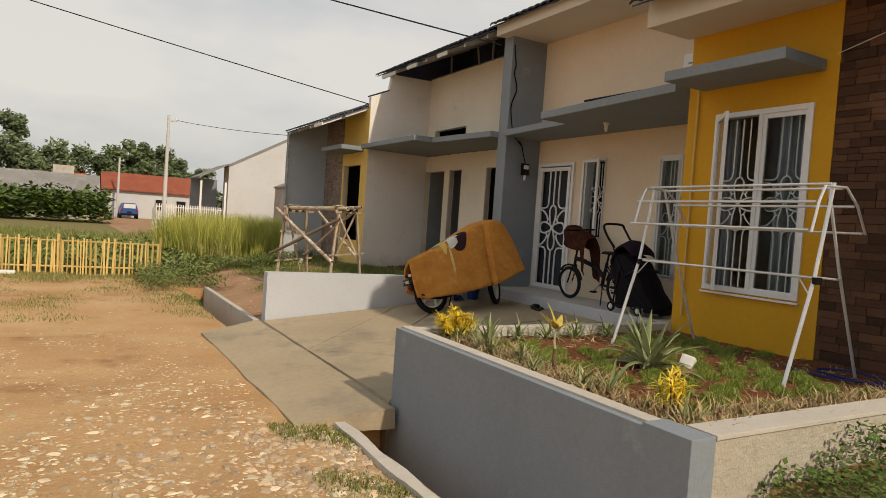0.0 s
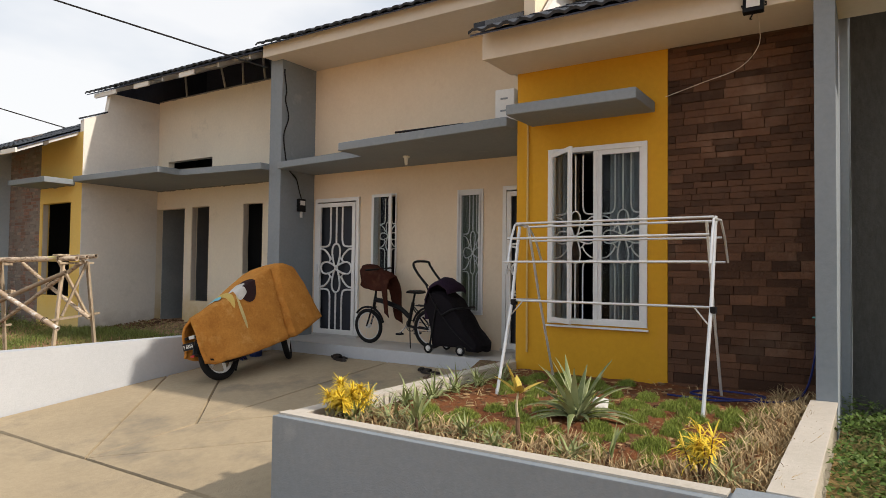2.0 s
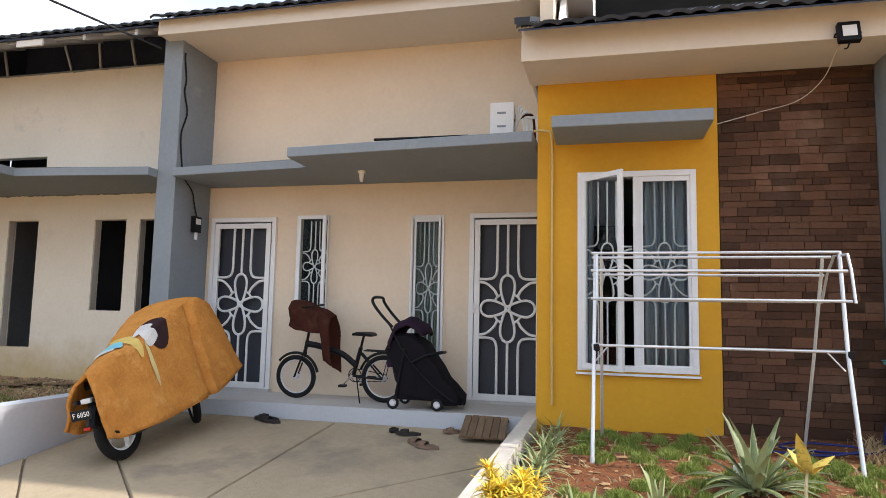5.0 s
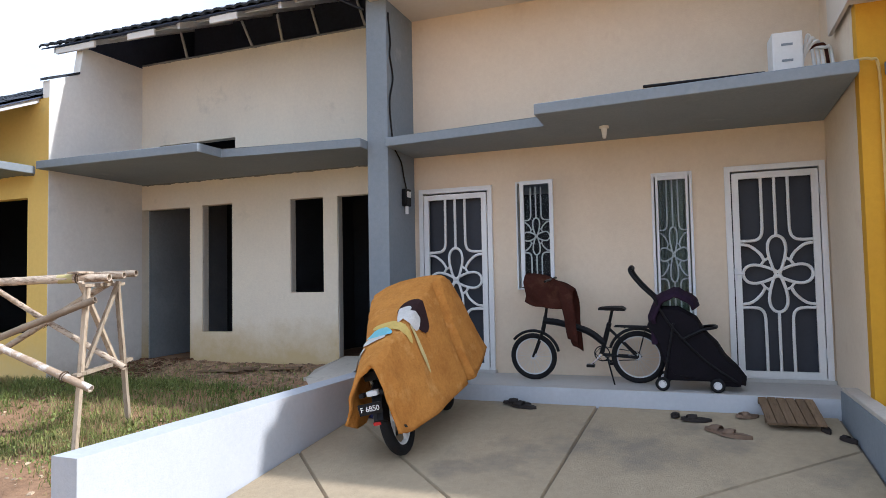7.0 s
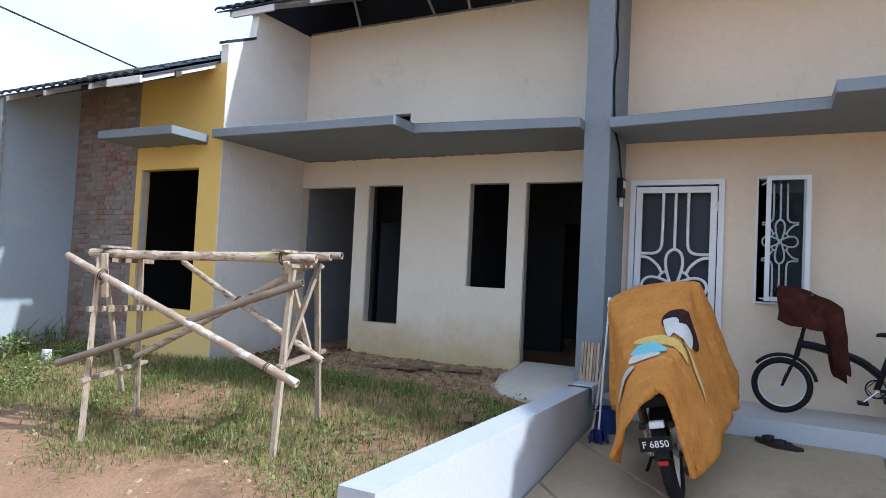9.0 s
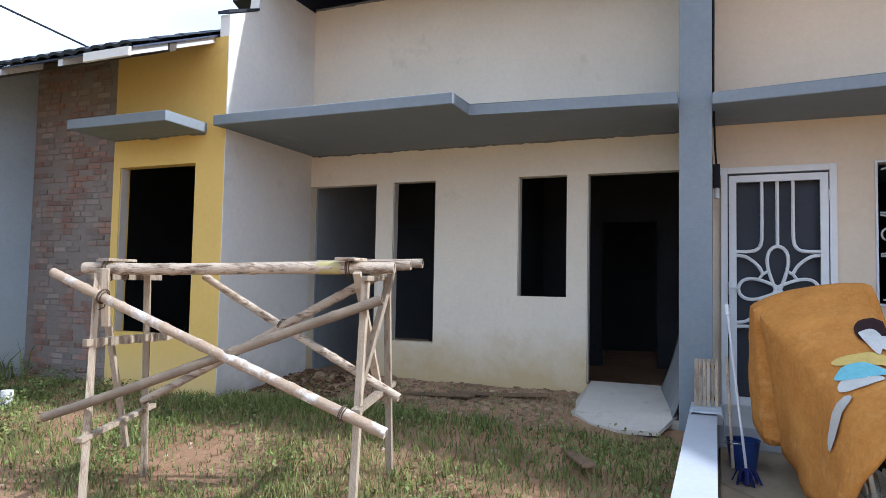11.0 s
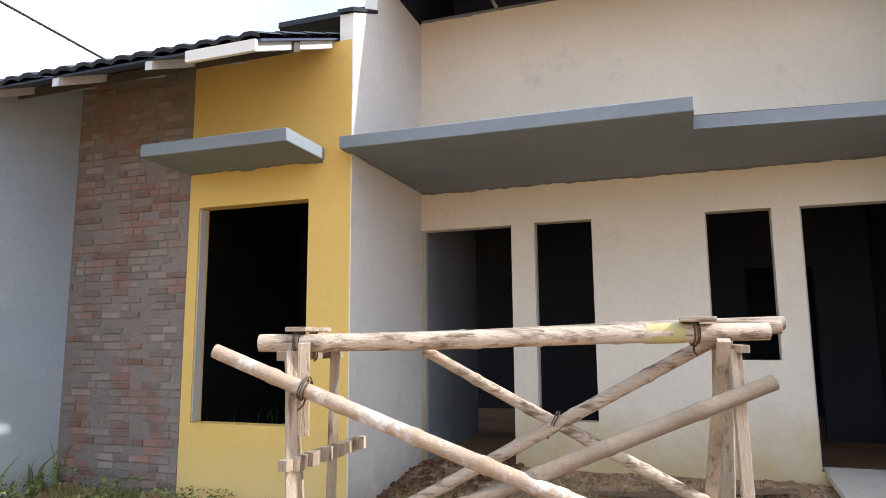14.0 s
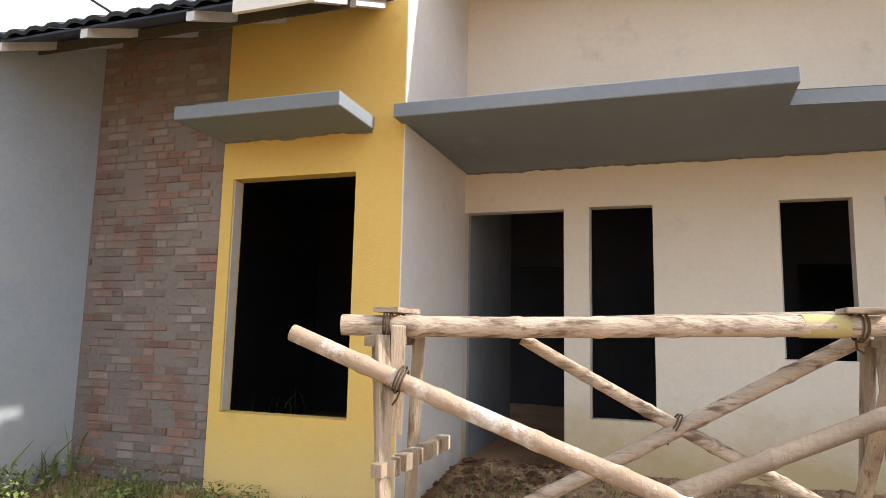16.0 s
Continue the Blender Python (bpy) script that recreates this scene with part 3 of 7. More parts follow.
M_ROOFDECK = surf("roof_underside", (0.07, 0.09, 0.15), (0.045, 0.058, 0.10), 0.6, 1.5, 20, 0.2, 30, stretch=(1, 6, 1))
roof("roof_lower_finished", 4.577, 3.985, 9.0, 0.6, 4.56, "dark concrete tile roof over the bay", 5)
roof("roof_upper_finished", 5.83, 5.06, 9.0, 3.95, 9.05, "dark concrete tile roof over the porch", 2)
roof("roof_lower_unfinished", 4.50, 3.735, 9.0, 13.42, 16.21, "dark tile roof over unfinished bay", 3)
roof("roof_upper_unfinished", 5.90, 5.03, 9.0, 9.06, 13.96, "dark tile roof with open rafters over unfinished porch", 2)
struct("fascia_lower_finished", boxes((4.84, 4.875, 0.7, 4.55, 3.81, 4.08), bevel=0.004), M_SOFFIT, "cream fascia board under tile eave", "fascia")
struct("soffit_lower_finished", boxes((4.875, 5.455, 0.7, 4.54, 3.815, 3.83)), M_SOFFIT, "cream boarded soffit over the bay", "soffit")
struct("fascia_lower_end", prism(bmesh.new(), [(4.875, 3.83), (6.2, 3.83), (6.2, 4.70), (4.875, 4.09)], "y", 4.50, 4.53), M_SOFFIT, "cream end board of bay eave", "fascia")
struct("fascia_upper_finished", boxes((5.965, 6.0, 3.98, 9.03, 4.915, 5.12), bevel=0.004), M_SOFFIT, "cream fascia board under upper eave", "fascia")
struct("soffit_upper_finished", boxes((6.0, 6.90, 3.98, 9.03, 4.925, 4.94)), M_SOFFIT, "cream boarded soffit over the porch", "soffit")
struct("wall_upper_side", prism(bmesh.new(), [(5.60, 3.84), (9.0, 3.84), (9.0, 6.5), (6.06, 5.15), (6.06, 4.95), (5.60, 4.44)], "y", 4.24, 4.30), M_WHITE, "white gable wall between the two roofs", "wall")
struct("ridge_flashing", prism(bmesh.new(), [(4.75, 4.10), (7.0, 5.13), (7.0, 5.19), (4.75, 4.16)], "y", 4.47, 4.60), M_TILE, "dark verge cap along tile roof edge", "roof trim")
struct("gable_end_upper", prism(bmesh.new(), [(6.0, 4.945), (9.0, 4.945), (9.0, 6.44), (6.0, 5.1)], "y", 3.99, 4.02), M_WHITE, "white end board of upper roof", "fascia")

M_RAFTER = surf("grey_steel_rafter", (0.66, 0.67, 0.68), (0.52, 0.53, 0.55), 0.5, 4, 30, 0.1, 40)


def sloped_bar(name, x0, z0, x1, y, w, h, material, label):
    z1 = z0 + (x1 - x0) * SLOPE
    bm = prism(bmesh.new(), [(x0, z0), (x1, z1), (x1, z1 - h), (x0, z0 - h)], "y", y - w / 2, y + w / 2)
    return struct(name, bm, material, label, "rafter")


for y in (9.35, 10.1, 10.85, 11.6, 12.35, 13.1, 13.75):
    sloped_bar("rafter_upper", 5.98, 5.03, 7.9, y, 0.04, 0.075, M_RAFTER, "pale steel rafter under open eave")
for y in (13.5, 14.33, 15.18, 15.95):
    sloped_bar("rafter_lower", 4.53, 3.735, 6.2, y, 0.06, 0.075, M_RAFTER, "short pale rafter tail under tile eave")
struct("rafter_end_board", boxes((4.50, 4.53, 13.45, 14.0, 3.65, 3.73), bevel=0.003), M_WHITE, "short white board at tile eave", "fascia")
for yy, ln in ((13.35, 0.7), (12.2, 0.45), (10.9, 0.4)):
    struct("eave_board", boxes((5.955, 5.985, yy - ln / 2, yy + ln / 2, 4.93, 5.01), bevel=0.003), M_WHITE, "short pale board at open eave", "fascia")
struct("eave_beam_lower", prism(bmesh.new(), [(4.95, 3.91), (5.03, 3.95), (5.03, 3.87), (4.95, 3.83)], "y", 13.45, 16.1), M_DARKWOOD, "dark purlin under tile eave", "rafter")
for xx in (6.25, 6.6):
    zz = 5.03 + (xx - 5.98) * SLOPE
    struct("batten_upper", boxes((xx, xx + 0.03, 9.1, 13.94, zz - 0.022, zz + 0.0)), M_RAFTER, "thin steel batten under tiles", "rafter")
struct("parapet_flashing", prism(bmesh.new(), [(5.52, 4.402), (5.985, 4.603), (5.985, 4.635), (5.52, 4.435)], "y", 13.28, 13.42), M_TILE, "dark mortar edge along parapet top", "roof trim")
struct("gable_fill_unfinished", prism(bmesh.new(), [(5.70, 4.20), (8.9, 4.20), (8.9, 5.68), (5.70, 4.26)], "y", 16.02, 16.09), M_GREYFIN, "end wall under roof", "wall")

# ---- door and window grilles ----
M_WHITEMETAL = surf("white_enamel", (0.80, 0.80, 0.79), (0.72, 0.72, 0.71), 0.35, 3, 40, 0.03, 60, c=(0.60, 0.59, 0.57), cs=6, cpos=0.66)
M_ALU = surf("white_aluminium_frame", (0.76, 0.77, 0.78), (0.68, 0.69, 0.70), 0.35, 2, 30, 0.03, 60)
M_CURTAIN = surf("pale_curtain", (0.34, 0.38, 0.41), (0.25, 0.28, 0.31), 0.9, 2, 40, 0.2, 90, stretch=(1, 1, 0.1))
M_CURTAIN2 = surf("faded_green_curtain", (0.30, 0.34, 0.26), (0.22, 0.25, 0.20), 0.9, 2, 40, 0.2, 90, stretch=(1, 1, 0.1))


def glass_material():
    m = bpy.data.materials.new("window_glass")
    m.use_nodes = True
    p = m.node_tree.nodes["Principled BSDF"]
    p.inputs["Base Color"].default_value = (0.75, 0.80, 0.80, 1)
    p.inputs["Roughness"].default_value = 0.03
    p.inputs["Transmission Weight"].default_value = 1.0
    p.inputs["IOR"].default_value = 1.2
    return m


M_GLASS = glass_material()


def arc(pts, n=10):
    """A smooth curve through a few points (Catmull-Rom)."""
    ps = [Vector(p) for p in pts]
    ps = [2 * ps[0] - ps[1], *ps, 2 * ps[-1] - ps[-2]]
    out = []
    for i in range(1, len(ps) - 2):
        a, b, c, d = ps[i - 1:i + 3]
        for k in range(n):
            t = k / n
            out.append(0.5 * (2 * b + (c - a) * t + (2 * a - 5 * b + 4 * c - d) * t * t + (3 * b - a - 3 * c + d) * t ** 3))
    out.append(ps[-2])
    return out


def petal(cz, ry, rz, upright, way, n=28):
    """A closed teardrop loop whose narrow end crosses the flower's middle."""
    out = []
    for i in range(n):
        t = (i + 0.5) / n
        along, across = -0.13 + 1.13 * math.sin(math.pi * t), math.sin(2 * math.pi * t)
        out.append((0, across * ry, cz + way * along * rz) if upright else (0, way * along * ry, cz + across * rz))
    return out


def grille_parts(parent, w, h, r, flower):
    """White bar grille with a four-petal flower; it stands in local y (width, centred) and z (0..h)."""
    hw, cz, f = w / 2, h / 2, flower
    for way in (1, -1):
        part("petal", tube(bmesh.new(), petal(cz, hw * 0.25, f * 0.94, True, way), r, 6, True), M_WHITEMETAL, parent, smooth=True)
        part("petal", tube(bmesh.new(), petal(cz, hw * 0.95, f * 0.23, False, way), r, 6, True), M_WHITEMETAL, parent, smooth=True)
    for sy in (1, -1):
        for sz in (1, -1):
            bm = bmesh.new()
            tube(bm, arc([(0, sy * hw, cz + sz * f * 0.75), (0, sy * hw * 0.74, cz + sz * f * 0.70), (0, sy * hw * 0.48, cz + sz * f * 0.52), (0, sy * hw * 0.35, cz + sz * f * 0.33)]), r, 6)
            tube(bm, [(0, sy * hw * 0.22, cz + sz * f * 0.40), (0, sy * hw * 0.36, cz + sz * f * 0.33), (0, sy * hw * 0.46, cz + sz * f * 0.21)], r * 0.9, 6)
            part("scroll", bm, M_WHITEMETAL, parent, smooth=True)
            bm = bmesh.new()
            top = h if sz > 0 else 0.0
            tube(bm, arc([(0, sy * hw * 0.37, top), (0, sy * hw * 0.37, cz + sz * f * 1.4), (0, sy * hw * 0.39, cz + sz * f * 1.02), (0, sy * hw * 0.50, cz + sz * f * 0.87), (0, sy * hw * 0.70, cz + sz * f * 0.83), (0, sy * hw, cz + sz * f * 0.83)]), r, 6)
            part("bar", bm, M_WHITEMETAL, parent, smooth=True)
    for sz in (1, -1):
        bm = bmesh.new()
        tube(bm, [(0, 0, h if sz > 0 else 0.0), (0, 0, cz + sz * f * 0.94)], r, 6)
        part("bar", bm, M_WHITEMETAL, parent, smooth=True)


def frame_bm(w, h, t, d, bevel=0.003):
    """A rectangular frame, centred in y, from z 0 to h, with members t wide and d deep."""
    return boxes((-d / 2, d / 2, -w / 2, -w / 2 + t, 0, h), (-d / 2, d / 2, w / 2 - t, w / 2, 0, h),
                 (-d / 2, d / 2, -w / 2 + t, w / 2 - t, 0, t), (-d / 2, d / 2, -w / 2 + t, w / 2 - t, h - t, h), bevel=bevel)


def curtain_bm(x, y0, y1, z0, z1, depth=0.03, folds=9):
    bm = bmesh.new()
    n = folds * 8
    cols = []
    for i in range(n + 1):
        t = i / n
        xx = x + depth * math.sin(t * folds * 2 * math.pi) + 0.01 * math.sin(t * 37)
        cols.append([bm.verts.new((xx + 0.012 * math.sin(7 * zz + i), y0 + (y1 - y0) * t, zz)) for zz in (z0, (z0 + z1) / 2, z1)])
    for a, b in zip(cols, cols[1:]):
        for j in range(2):
            bm.faces.new((a[j], b[j], b[j + 1], a[j + 1]))
    return bm


M_INNERLEAF = surf("blue_grey_door", (0.046, 0.050, 0.064), (0.036, 0.040, 0.050), 0.5, 1.5, 30, 0.1, 60)


def grille_door(name, hole, x, label):
    w, h = hole[1] - hole[0], hole[3] - hole[2]
    d = thing(name, label, "door", pose(x, (hole[0] + hole[1]) / 2, hole[2]), kind="structure")
    part("door_frame", frame_bm(w + 0.03, h + 0.02, 0.055, 0.09), M_WHITEMETAL, d)
    leaf = part("grille_leaf", frame_bm(w - 0.10, h - 0.10, 0.062, 0.035), M_WHITEMETAL, d)
    leaf.location = (-0.035, 0, 0.045)
    part("crossbar", boxes((-0.012, 0.012, -w / 2 + 0.1, w / 2 - 0.1, 0.045, 0.065)), M_WHITEMETAL, d)
    holder = thing("grille", "", "")
    holder.parent = d
    holder.location = (-0.035, 0, 0.105)
    grille_parts(holder, w - 0.22, h - 0.22, 0.0155, 0.40)
    part("inner_leaf", boxes((0.05, 0.085, -w / 2 + 0.04, w / 2 - 0.04, 0.02, h - 0.05)), M_INNERLEAF, d, "dark blue-grey inner door leaf")
    bm = boxes((-0.068, -0.045, w / 2 - 0.075, w / 2 - 0.045, h * 0.47, h * 0.47 + 0.12), bevel=0.004)
    tube(bm, [(-0.06, w / 2 - 0.06, h * 0.5), (-0.09, w / 2 - 0.06, h * 0.5), (-0.09, w / 2 - 0.14, h * 0.5)], 0.008, 6)
    part("handle", bm, M_ALU, d, "white metal lever handle")
    for zz in (0.25, h - 0.3):
        part("hinge", tube(bmesh.new(), [(-0.06, -w / 2 + 0.045, zz), (-0.06, -w / 2 + 0.045, zz + 0.09)], 0.009, 8), M_ALU, d)
    part("threshold", boxes((-0.07, 0.06, -w / 2 - 0.03, w / 2 + 0.03, -0.0, 0.035), bevel=0.004), M_PORCH, d)
    return d


grille_door("door_1", D1, AX + 0.005, "white metal grille door with flower scrollwork, closed")
grille_door("door_2", D2, AX + 0.005, "white metal grille door with flower scrollwork, closed")


def window_unit(name, hole, x, label, curtain, sash=None):
    """A framed casement with a grille behind the glass line; sash: (tilt or swing) of an opened leaf."""
    w, h = hole[1] - hole[0], hole[3] - hole[2]
    win = thing(name, label, "window", pose(x, (hole[0] + hole[1]) / 2, hole[2]), kind="structure")
    part("window_frame", frame_bm(w + 0.02, h + 0.02, 0.018 if sash == "awning" else 0.045, 0.09), M_ALU, win)
    g = thing("grille", "", "")
    g.parent = win
    g.location = (0.045, 0, 0.04)
    grille_parts(g, w - 0.08, h - 0.08, 0.0085, h * 0.185)
    if sash != "none":
        s = part("sash", frame_bm(w - 0.03, h - 0.03, 0.042, 0.03), M_ALU, win)
        p = part("pane", boxes((-0.003, 0.003, -w / 2 + 0.055, w / 2 - 0.055, 0.04, h - 0.07)), M_GLASS, s)
        p.visible_shadow = False
        if sash == "awning":
            s.matrix_basis = Matrix.Translation((-0.20, -0.065, 0.03)) @ Matrix.Rotation(radians(-2), 4, "Z")
            for zz in (0.05, h - 0.06):
                part("stay", tube(bmesh.new(), [(-0.03, w / 2 - 0.04, zz), (-0.19, w / 2 - 0.08, zz)], 0.008, 6), M_ALU, win)
        else:
            s.location = (-0.03, 0, 0.015)
    if curtain:
        part("curtain", curtain_bm(0.11, -w / 2, w / 2, 0.0, h - 0.02, 0.02, 7), curtain, win, "hanging curtain")
    return win


window_unit("window_1", W1, AX + 0.02, "narrow white casement opened outward, scroll grille behind", None, "awning")
window_unit("window_2", W2, AX + 0.02, "narrow white casement closed, green curtain behind grille", M_CURTAIN2)


def bay_window():
    w, h = YW[1] - YW[0], YW[3] - YW[2]
    win = thing("window_3", "white double casement with one leaf swung open and pale curtains", "window", pose(AY + 0.03, (YW[0] + YW[1]) / 2, YW[2]), kind="structure")
    part("window_frame", frame_bm(w + 0.03, h + 0.03, 0.05, 0.10), M_ALU, win)
    part("mullion", boxes((-0.045, 0.045, -0.022, 0.022, 0.05, h - 0.02), bevel=0.003), M_ALU, win)
    for sy in (-1, 1):
        g = thing("grille", "", "")
        g.parent = win
        g.location = (0.055, sy * w / 4, 0.04)
        grille_parts(g, w / 2 - 0.06, h - 0.08, 0.008, 0.28)
        s = part("sash", frame_bm(w / 2 - 0.03, h - 0.04, 0.045, 0.03), M_ALU, win)
        p = part("pane", boxes((-0.003, 0.003, -w / 4 + 0.06, w / 4 - 0.06, 0.045, h - 0.085)), M_GLASS, s)
        p.visible_shadow = False
        if sy > 0:
            s.matrix_basis = Matrix.Translation((-0.05, w / 2 - 0.02, 0.02)) @ Matrix.Rotation(radians(-43), 4, "Z") @ Matrix.Translation((0, -w / 4, 0))
        else:
            s.location = (-0.02, sy * w / 4, 0.02)
    part("curtain", curtain_bm(0.16, -w / 2 - 0.05, -0.08, -0.05, h, 0.03, 6), M_CURTAIN, win, "pale grey-blue curtain")
    part("curtain", curtain_bm(0.16, 0.36, w / 2 + 0.05, -0.05, h, 0.03, 3), M_CURTAIN, win, "pale grey-blue curtain")
    part("sill", boxes((-0.06, 0.02, -w / 2 - 0.03, w / 2 + 0.03, -0.035, -0.016), bevel=0.003), M_ALU, win)


bay_window()
for y0, y1, z0, z1, x in ((*UYW, BY), (*UW1, BX), (*UW2, BX), (*UD2, BX)):
    struct("reveal", boxes((x + 0.012, x + 0.10, y1 - 0.012, y1 - 0.002, z0 + 0.01, z1 - 0.01)), M_CAP, "ragged mortar reveal of bare opening", "reveal")

# ---- attic and neighbour walls that close the view ----
M_FOIL = surf("dark_blue_foil", (0.08, 0.10, 0.17), (0.05, 0.063, 0.11), 0.6, 1.5, 20, 0.5, 12)
# added sheet that blocks the sky behind the return wall
struct("gable_foil", prism(bmesh.new(), [(6.10, 5.0), (9.0, 5.0), (9.0, 6.38), (6.10, 5.07)], "y", 13.50, 13.53), M_FOIL, "dark blue sheet added to close the sky gap under the gable", "roof")
struct("wall_attic_unfinished", boxes((8.0, 8.1, 9.0, 13.285, 4.75, 5.45)), M_FOIL, "dark blue roofing foil inside the open roof")
# added walls, dark in colour, stand for the shaded roof space
struct("wall_attic_lower", boxes((8.0, 8.1, 9.0, 13.285, 3.45, 4.748)), M_ROOMSHADE, "plain wall added to close the roof space, coloured dark for shade")
struct("wall_attic_end", boxes((8.0, 8.1, 13.42, 16.1, 3.45, 5.45)), M_ROOMSHADE, "plain wall added to close the roof space, coloured dark for shade")
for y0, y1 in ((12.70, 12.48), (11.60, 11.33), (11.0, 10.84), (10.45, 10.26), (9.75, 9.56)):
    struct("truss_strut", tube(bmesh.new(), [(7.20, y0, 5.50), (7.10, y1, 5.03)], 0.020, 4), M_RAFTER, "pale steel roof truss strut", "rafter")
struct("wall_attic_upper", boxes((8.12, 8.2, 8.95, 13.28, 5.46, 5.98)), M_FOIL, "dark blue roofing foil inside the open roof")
struct("wall_attic_finished", boxes((8.0, 8.1, 1.64, 8.9, 3.45, 5.5)), M_ROOMSHADE, "plain wall added to close the roof space, coloured dark for shade")
struct("roof_back", prism(bmesh.new(), [(9.0, 6.42), (12.4, 4.9), (12.4, 4.96), (9.0, 6.50)], "y", 0.6, 16.3), M_TILE, "dark tile roof falling to the back", "roof")
M_NEIGH = surf("stained_dark_render", (0.10, 0.10, 0.095), (0.055, 0.055, 0.05), 0.95, 1.0, 20, 0.5, 30, c=(0.20, 0.19, 0.17), cs=1.5, cpos=0.58, stretch=(1, 1, 0.4))
struct("wall_neighbour", boxes((6.1, 6.25, -9.0, 1.495, 0.2, 5.2)), M_NEIGH, "dark stained bare wall of the neighbouring house")

# ---- stone cladding and bricks ----
M_STONE = surf("brown_stone", (0.115, 0.053, 0.029), (0.072, 0.037, 0.023), 0.85, 2, 40, 0.7, 60, c=(0.15, 0.09, 0.06), cs=1.6, cpos=0.56, obrand=0.5)
M_BRICK = surf("smeared_brick", (0.31, 0.17, 0.128), (0.23, 0.138, 0.107), 0.92, 4, 40, 0.7, 60, c=(0.27, 0.225, 0.195), cs=2.6, cpos=0.42, obrand=0.26)
M_BRICK2 = surf("smeared_brick_upper", (0.25, 0.145, 0.11), (0.19, 0.118, 0.094), 0.92, 4, 40, 0.7, 60, c=(0.23, 0.195, 0.17), cs=2.2, cpos=0.42, island=0.22)


def block_mesh(name, material, edge):
    """A unit block with chamfered face, 1 x 1 x 1, its face at x = 0."""
    bm = bmesh.new()
    e = edge
    back = [bm.verts.new((1, y, z)) for y, z in ((0, 0), (1, 0), (1, 1), (0, 1))]
    mid = [bm.verts.new((0.25, y, z)) for y, z in ((0, 0), (1, 0), (1, 1), (0, 1))]
    fr = [bm.verts.new((0, y, z)) for y, z in ((e * 0.6, e * 1.4), (1 - e * 0.5, e), (1 - e * 0.6, 1 - e * 1.5), (e * 0.4, 1 - e))]
    bm.faces.new(fr)
    for i in range(4):
        j = (i + 1) % 4
        bm.faces.new((back[i], back[j], mid[j], mid[i]))
        bm.faces.new((mid[i], mid[j], fr[j], fr[i]))
    bmesh.ops.recalc_face_normals(bm, faces=bm.faces)
    me = bpy.data.meshes.new(name)
    bm.to_mesh(me)
    bm.free()
    me.materials.append(material)
    return me


STONE, BRICK = block_mesh("stone", M_STONE, 0.014), block_mesh("brick", M_BRICK, 0.06)


def place_block(me, name, parent, x, y0, y1, z0, z1, depth):
    ob = new(name, me)
    ob.parent = parent
    ob.matrix_basis = Matrix.Translation((x, y0, z0)) @ Matrix.Diagonal((depth, y1 - y0, z1 - z0, 1))


def clad_stone():
    rnd = random.Random(5)
    z = 0.60
    while z < 3.79:
        h = rnd.choice((0.055, 0.065, 0.075, 0.09))
        y = 1.705 - rnd.uniform(0, 0.2)
        while y < 2.915:
            w = rnd.choice((rnd.uniform(0.12, 0.2), rnd.uniform(0.18, 0.36)))
            a, b = max(y, 1.705), min(y + w, 2.915)
            if b - a > 0.03:
                d = rnd.uniform(0.022, 0.029)
                place_block(STONE, "stone", clad_a, AY + 0.022 - d, a + 0.001, b - 0.001, z + 0.001, min(z + h, 3.80) - 0.001, d)
            y += w
        z += h


def lay_bricks():
    rnd = random.Random(8)
    hh, ln = 0.0655, 0.21
    verts, faces = [], []
    base = [v.co.copy() for v in BRICK.vertices]
    polys = [tuple(p.vertices) for p in BRICK.polygons]
    c = 0
    z = 0.50
    count = 0
    while z < 4.24:
        y = 14.81 - (ln / 2 if c % 2 else 0) + rnd.uniform(-0.02, 0.02)
        while y < 16.09:
            w = ln * rnd.choice((1, 1, 1, 0.5, 0.75))
            a, b = max(y, 14.81), min(y + w, 16.09)
            mid, level = (a + b) / 2, z + hh / 2
            smeared = min(abs(mid - v) for v in (14.83, 15.25, 15.66, 16.08)) < 0.075 or min(abs(level - v) for v in (0.93, 1.60, 2.32)) < 0.034
            if b - a > 0.035 and rnd.random() > (0.72 if smeared else 0.10):
                d = 0.025 + rnd.uniform(-0.004, 0.006)
                q = (BY + 0.024 - d * 0.35, a + 0.006, b - 0.006, z + 0.006 + rnd.uniform(-0.002, 0.002), z + hh - 0.006)
                if count < 300:
                    place_block(BRICK, "brick", brick_b, q[0], q[1], q[2], q[3], q[4], d)
                    count += 1
                else:
                    off = len(verts)
                    verts += [(q[0] + v.x * d, q[1] + v.y * (q[2] - q[1]), q[3] + v.z * (q[4] - q[3])) for v in base]
                    faces += [tuple(i + off for i in p) for p in polys]
            y += w
        z += hh
        c += 1
    me = bpy.data.meshes.new("bricks_upper")
    me.from_pydata(verts, [], faces)
    me.materials.append(M_BRICK2)
    ob = new("bricks_upper", me)
    ob.parent = brick_b
    ob["kind"] = "stuff"


# ---- motorcycle under its blanket ----
M_RUBBER = surf("tyre_rubber", (0.011, 0.011, 0.012), (0.007, 0.007, 0.008), 0.8, 8, 60, 0.4, 90)
M_BLACK = surf("black_plastic", (0.008, 0.008, 0.010), (0.005, 0.005, 0.006), 0.5, 6, 50, 0.05, 60, spec=0.2)
M_BLUE = surf("blue_plastic", (0.03, 0.06, 0.22), (0.02, 0.045, 0.17), 0.4, 6, 50, 0.05, 60)
M_CHROME = surf("bare_metal", (0.62, 0.62, 0.63), (0.5, 0.5, 0.52), 0.25, 6, 40, 0.05, 60, metal=1.0)
M_RIM = surf("silver_rim", (0.70, 0.70, 0.70), (0.6, 0.6, 0.6), 0.45, 6, 40, 0.05, 60)
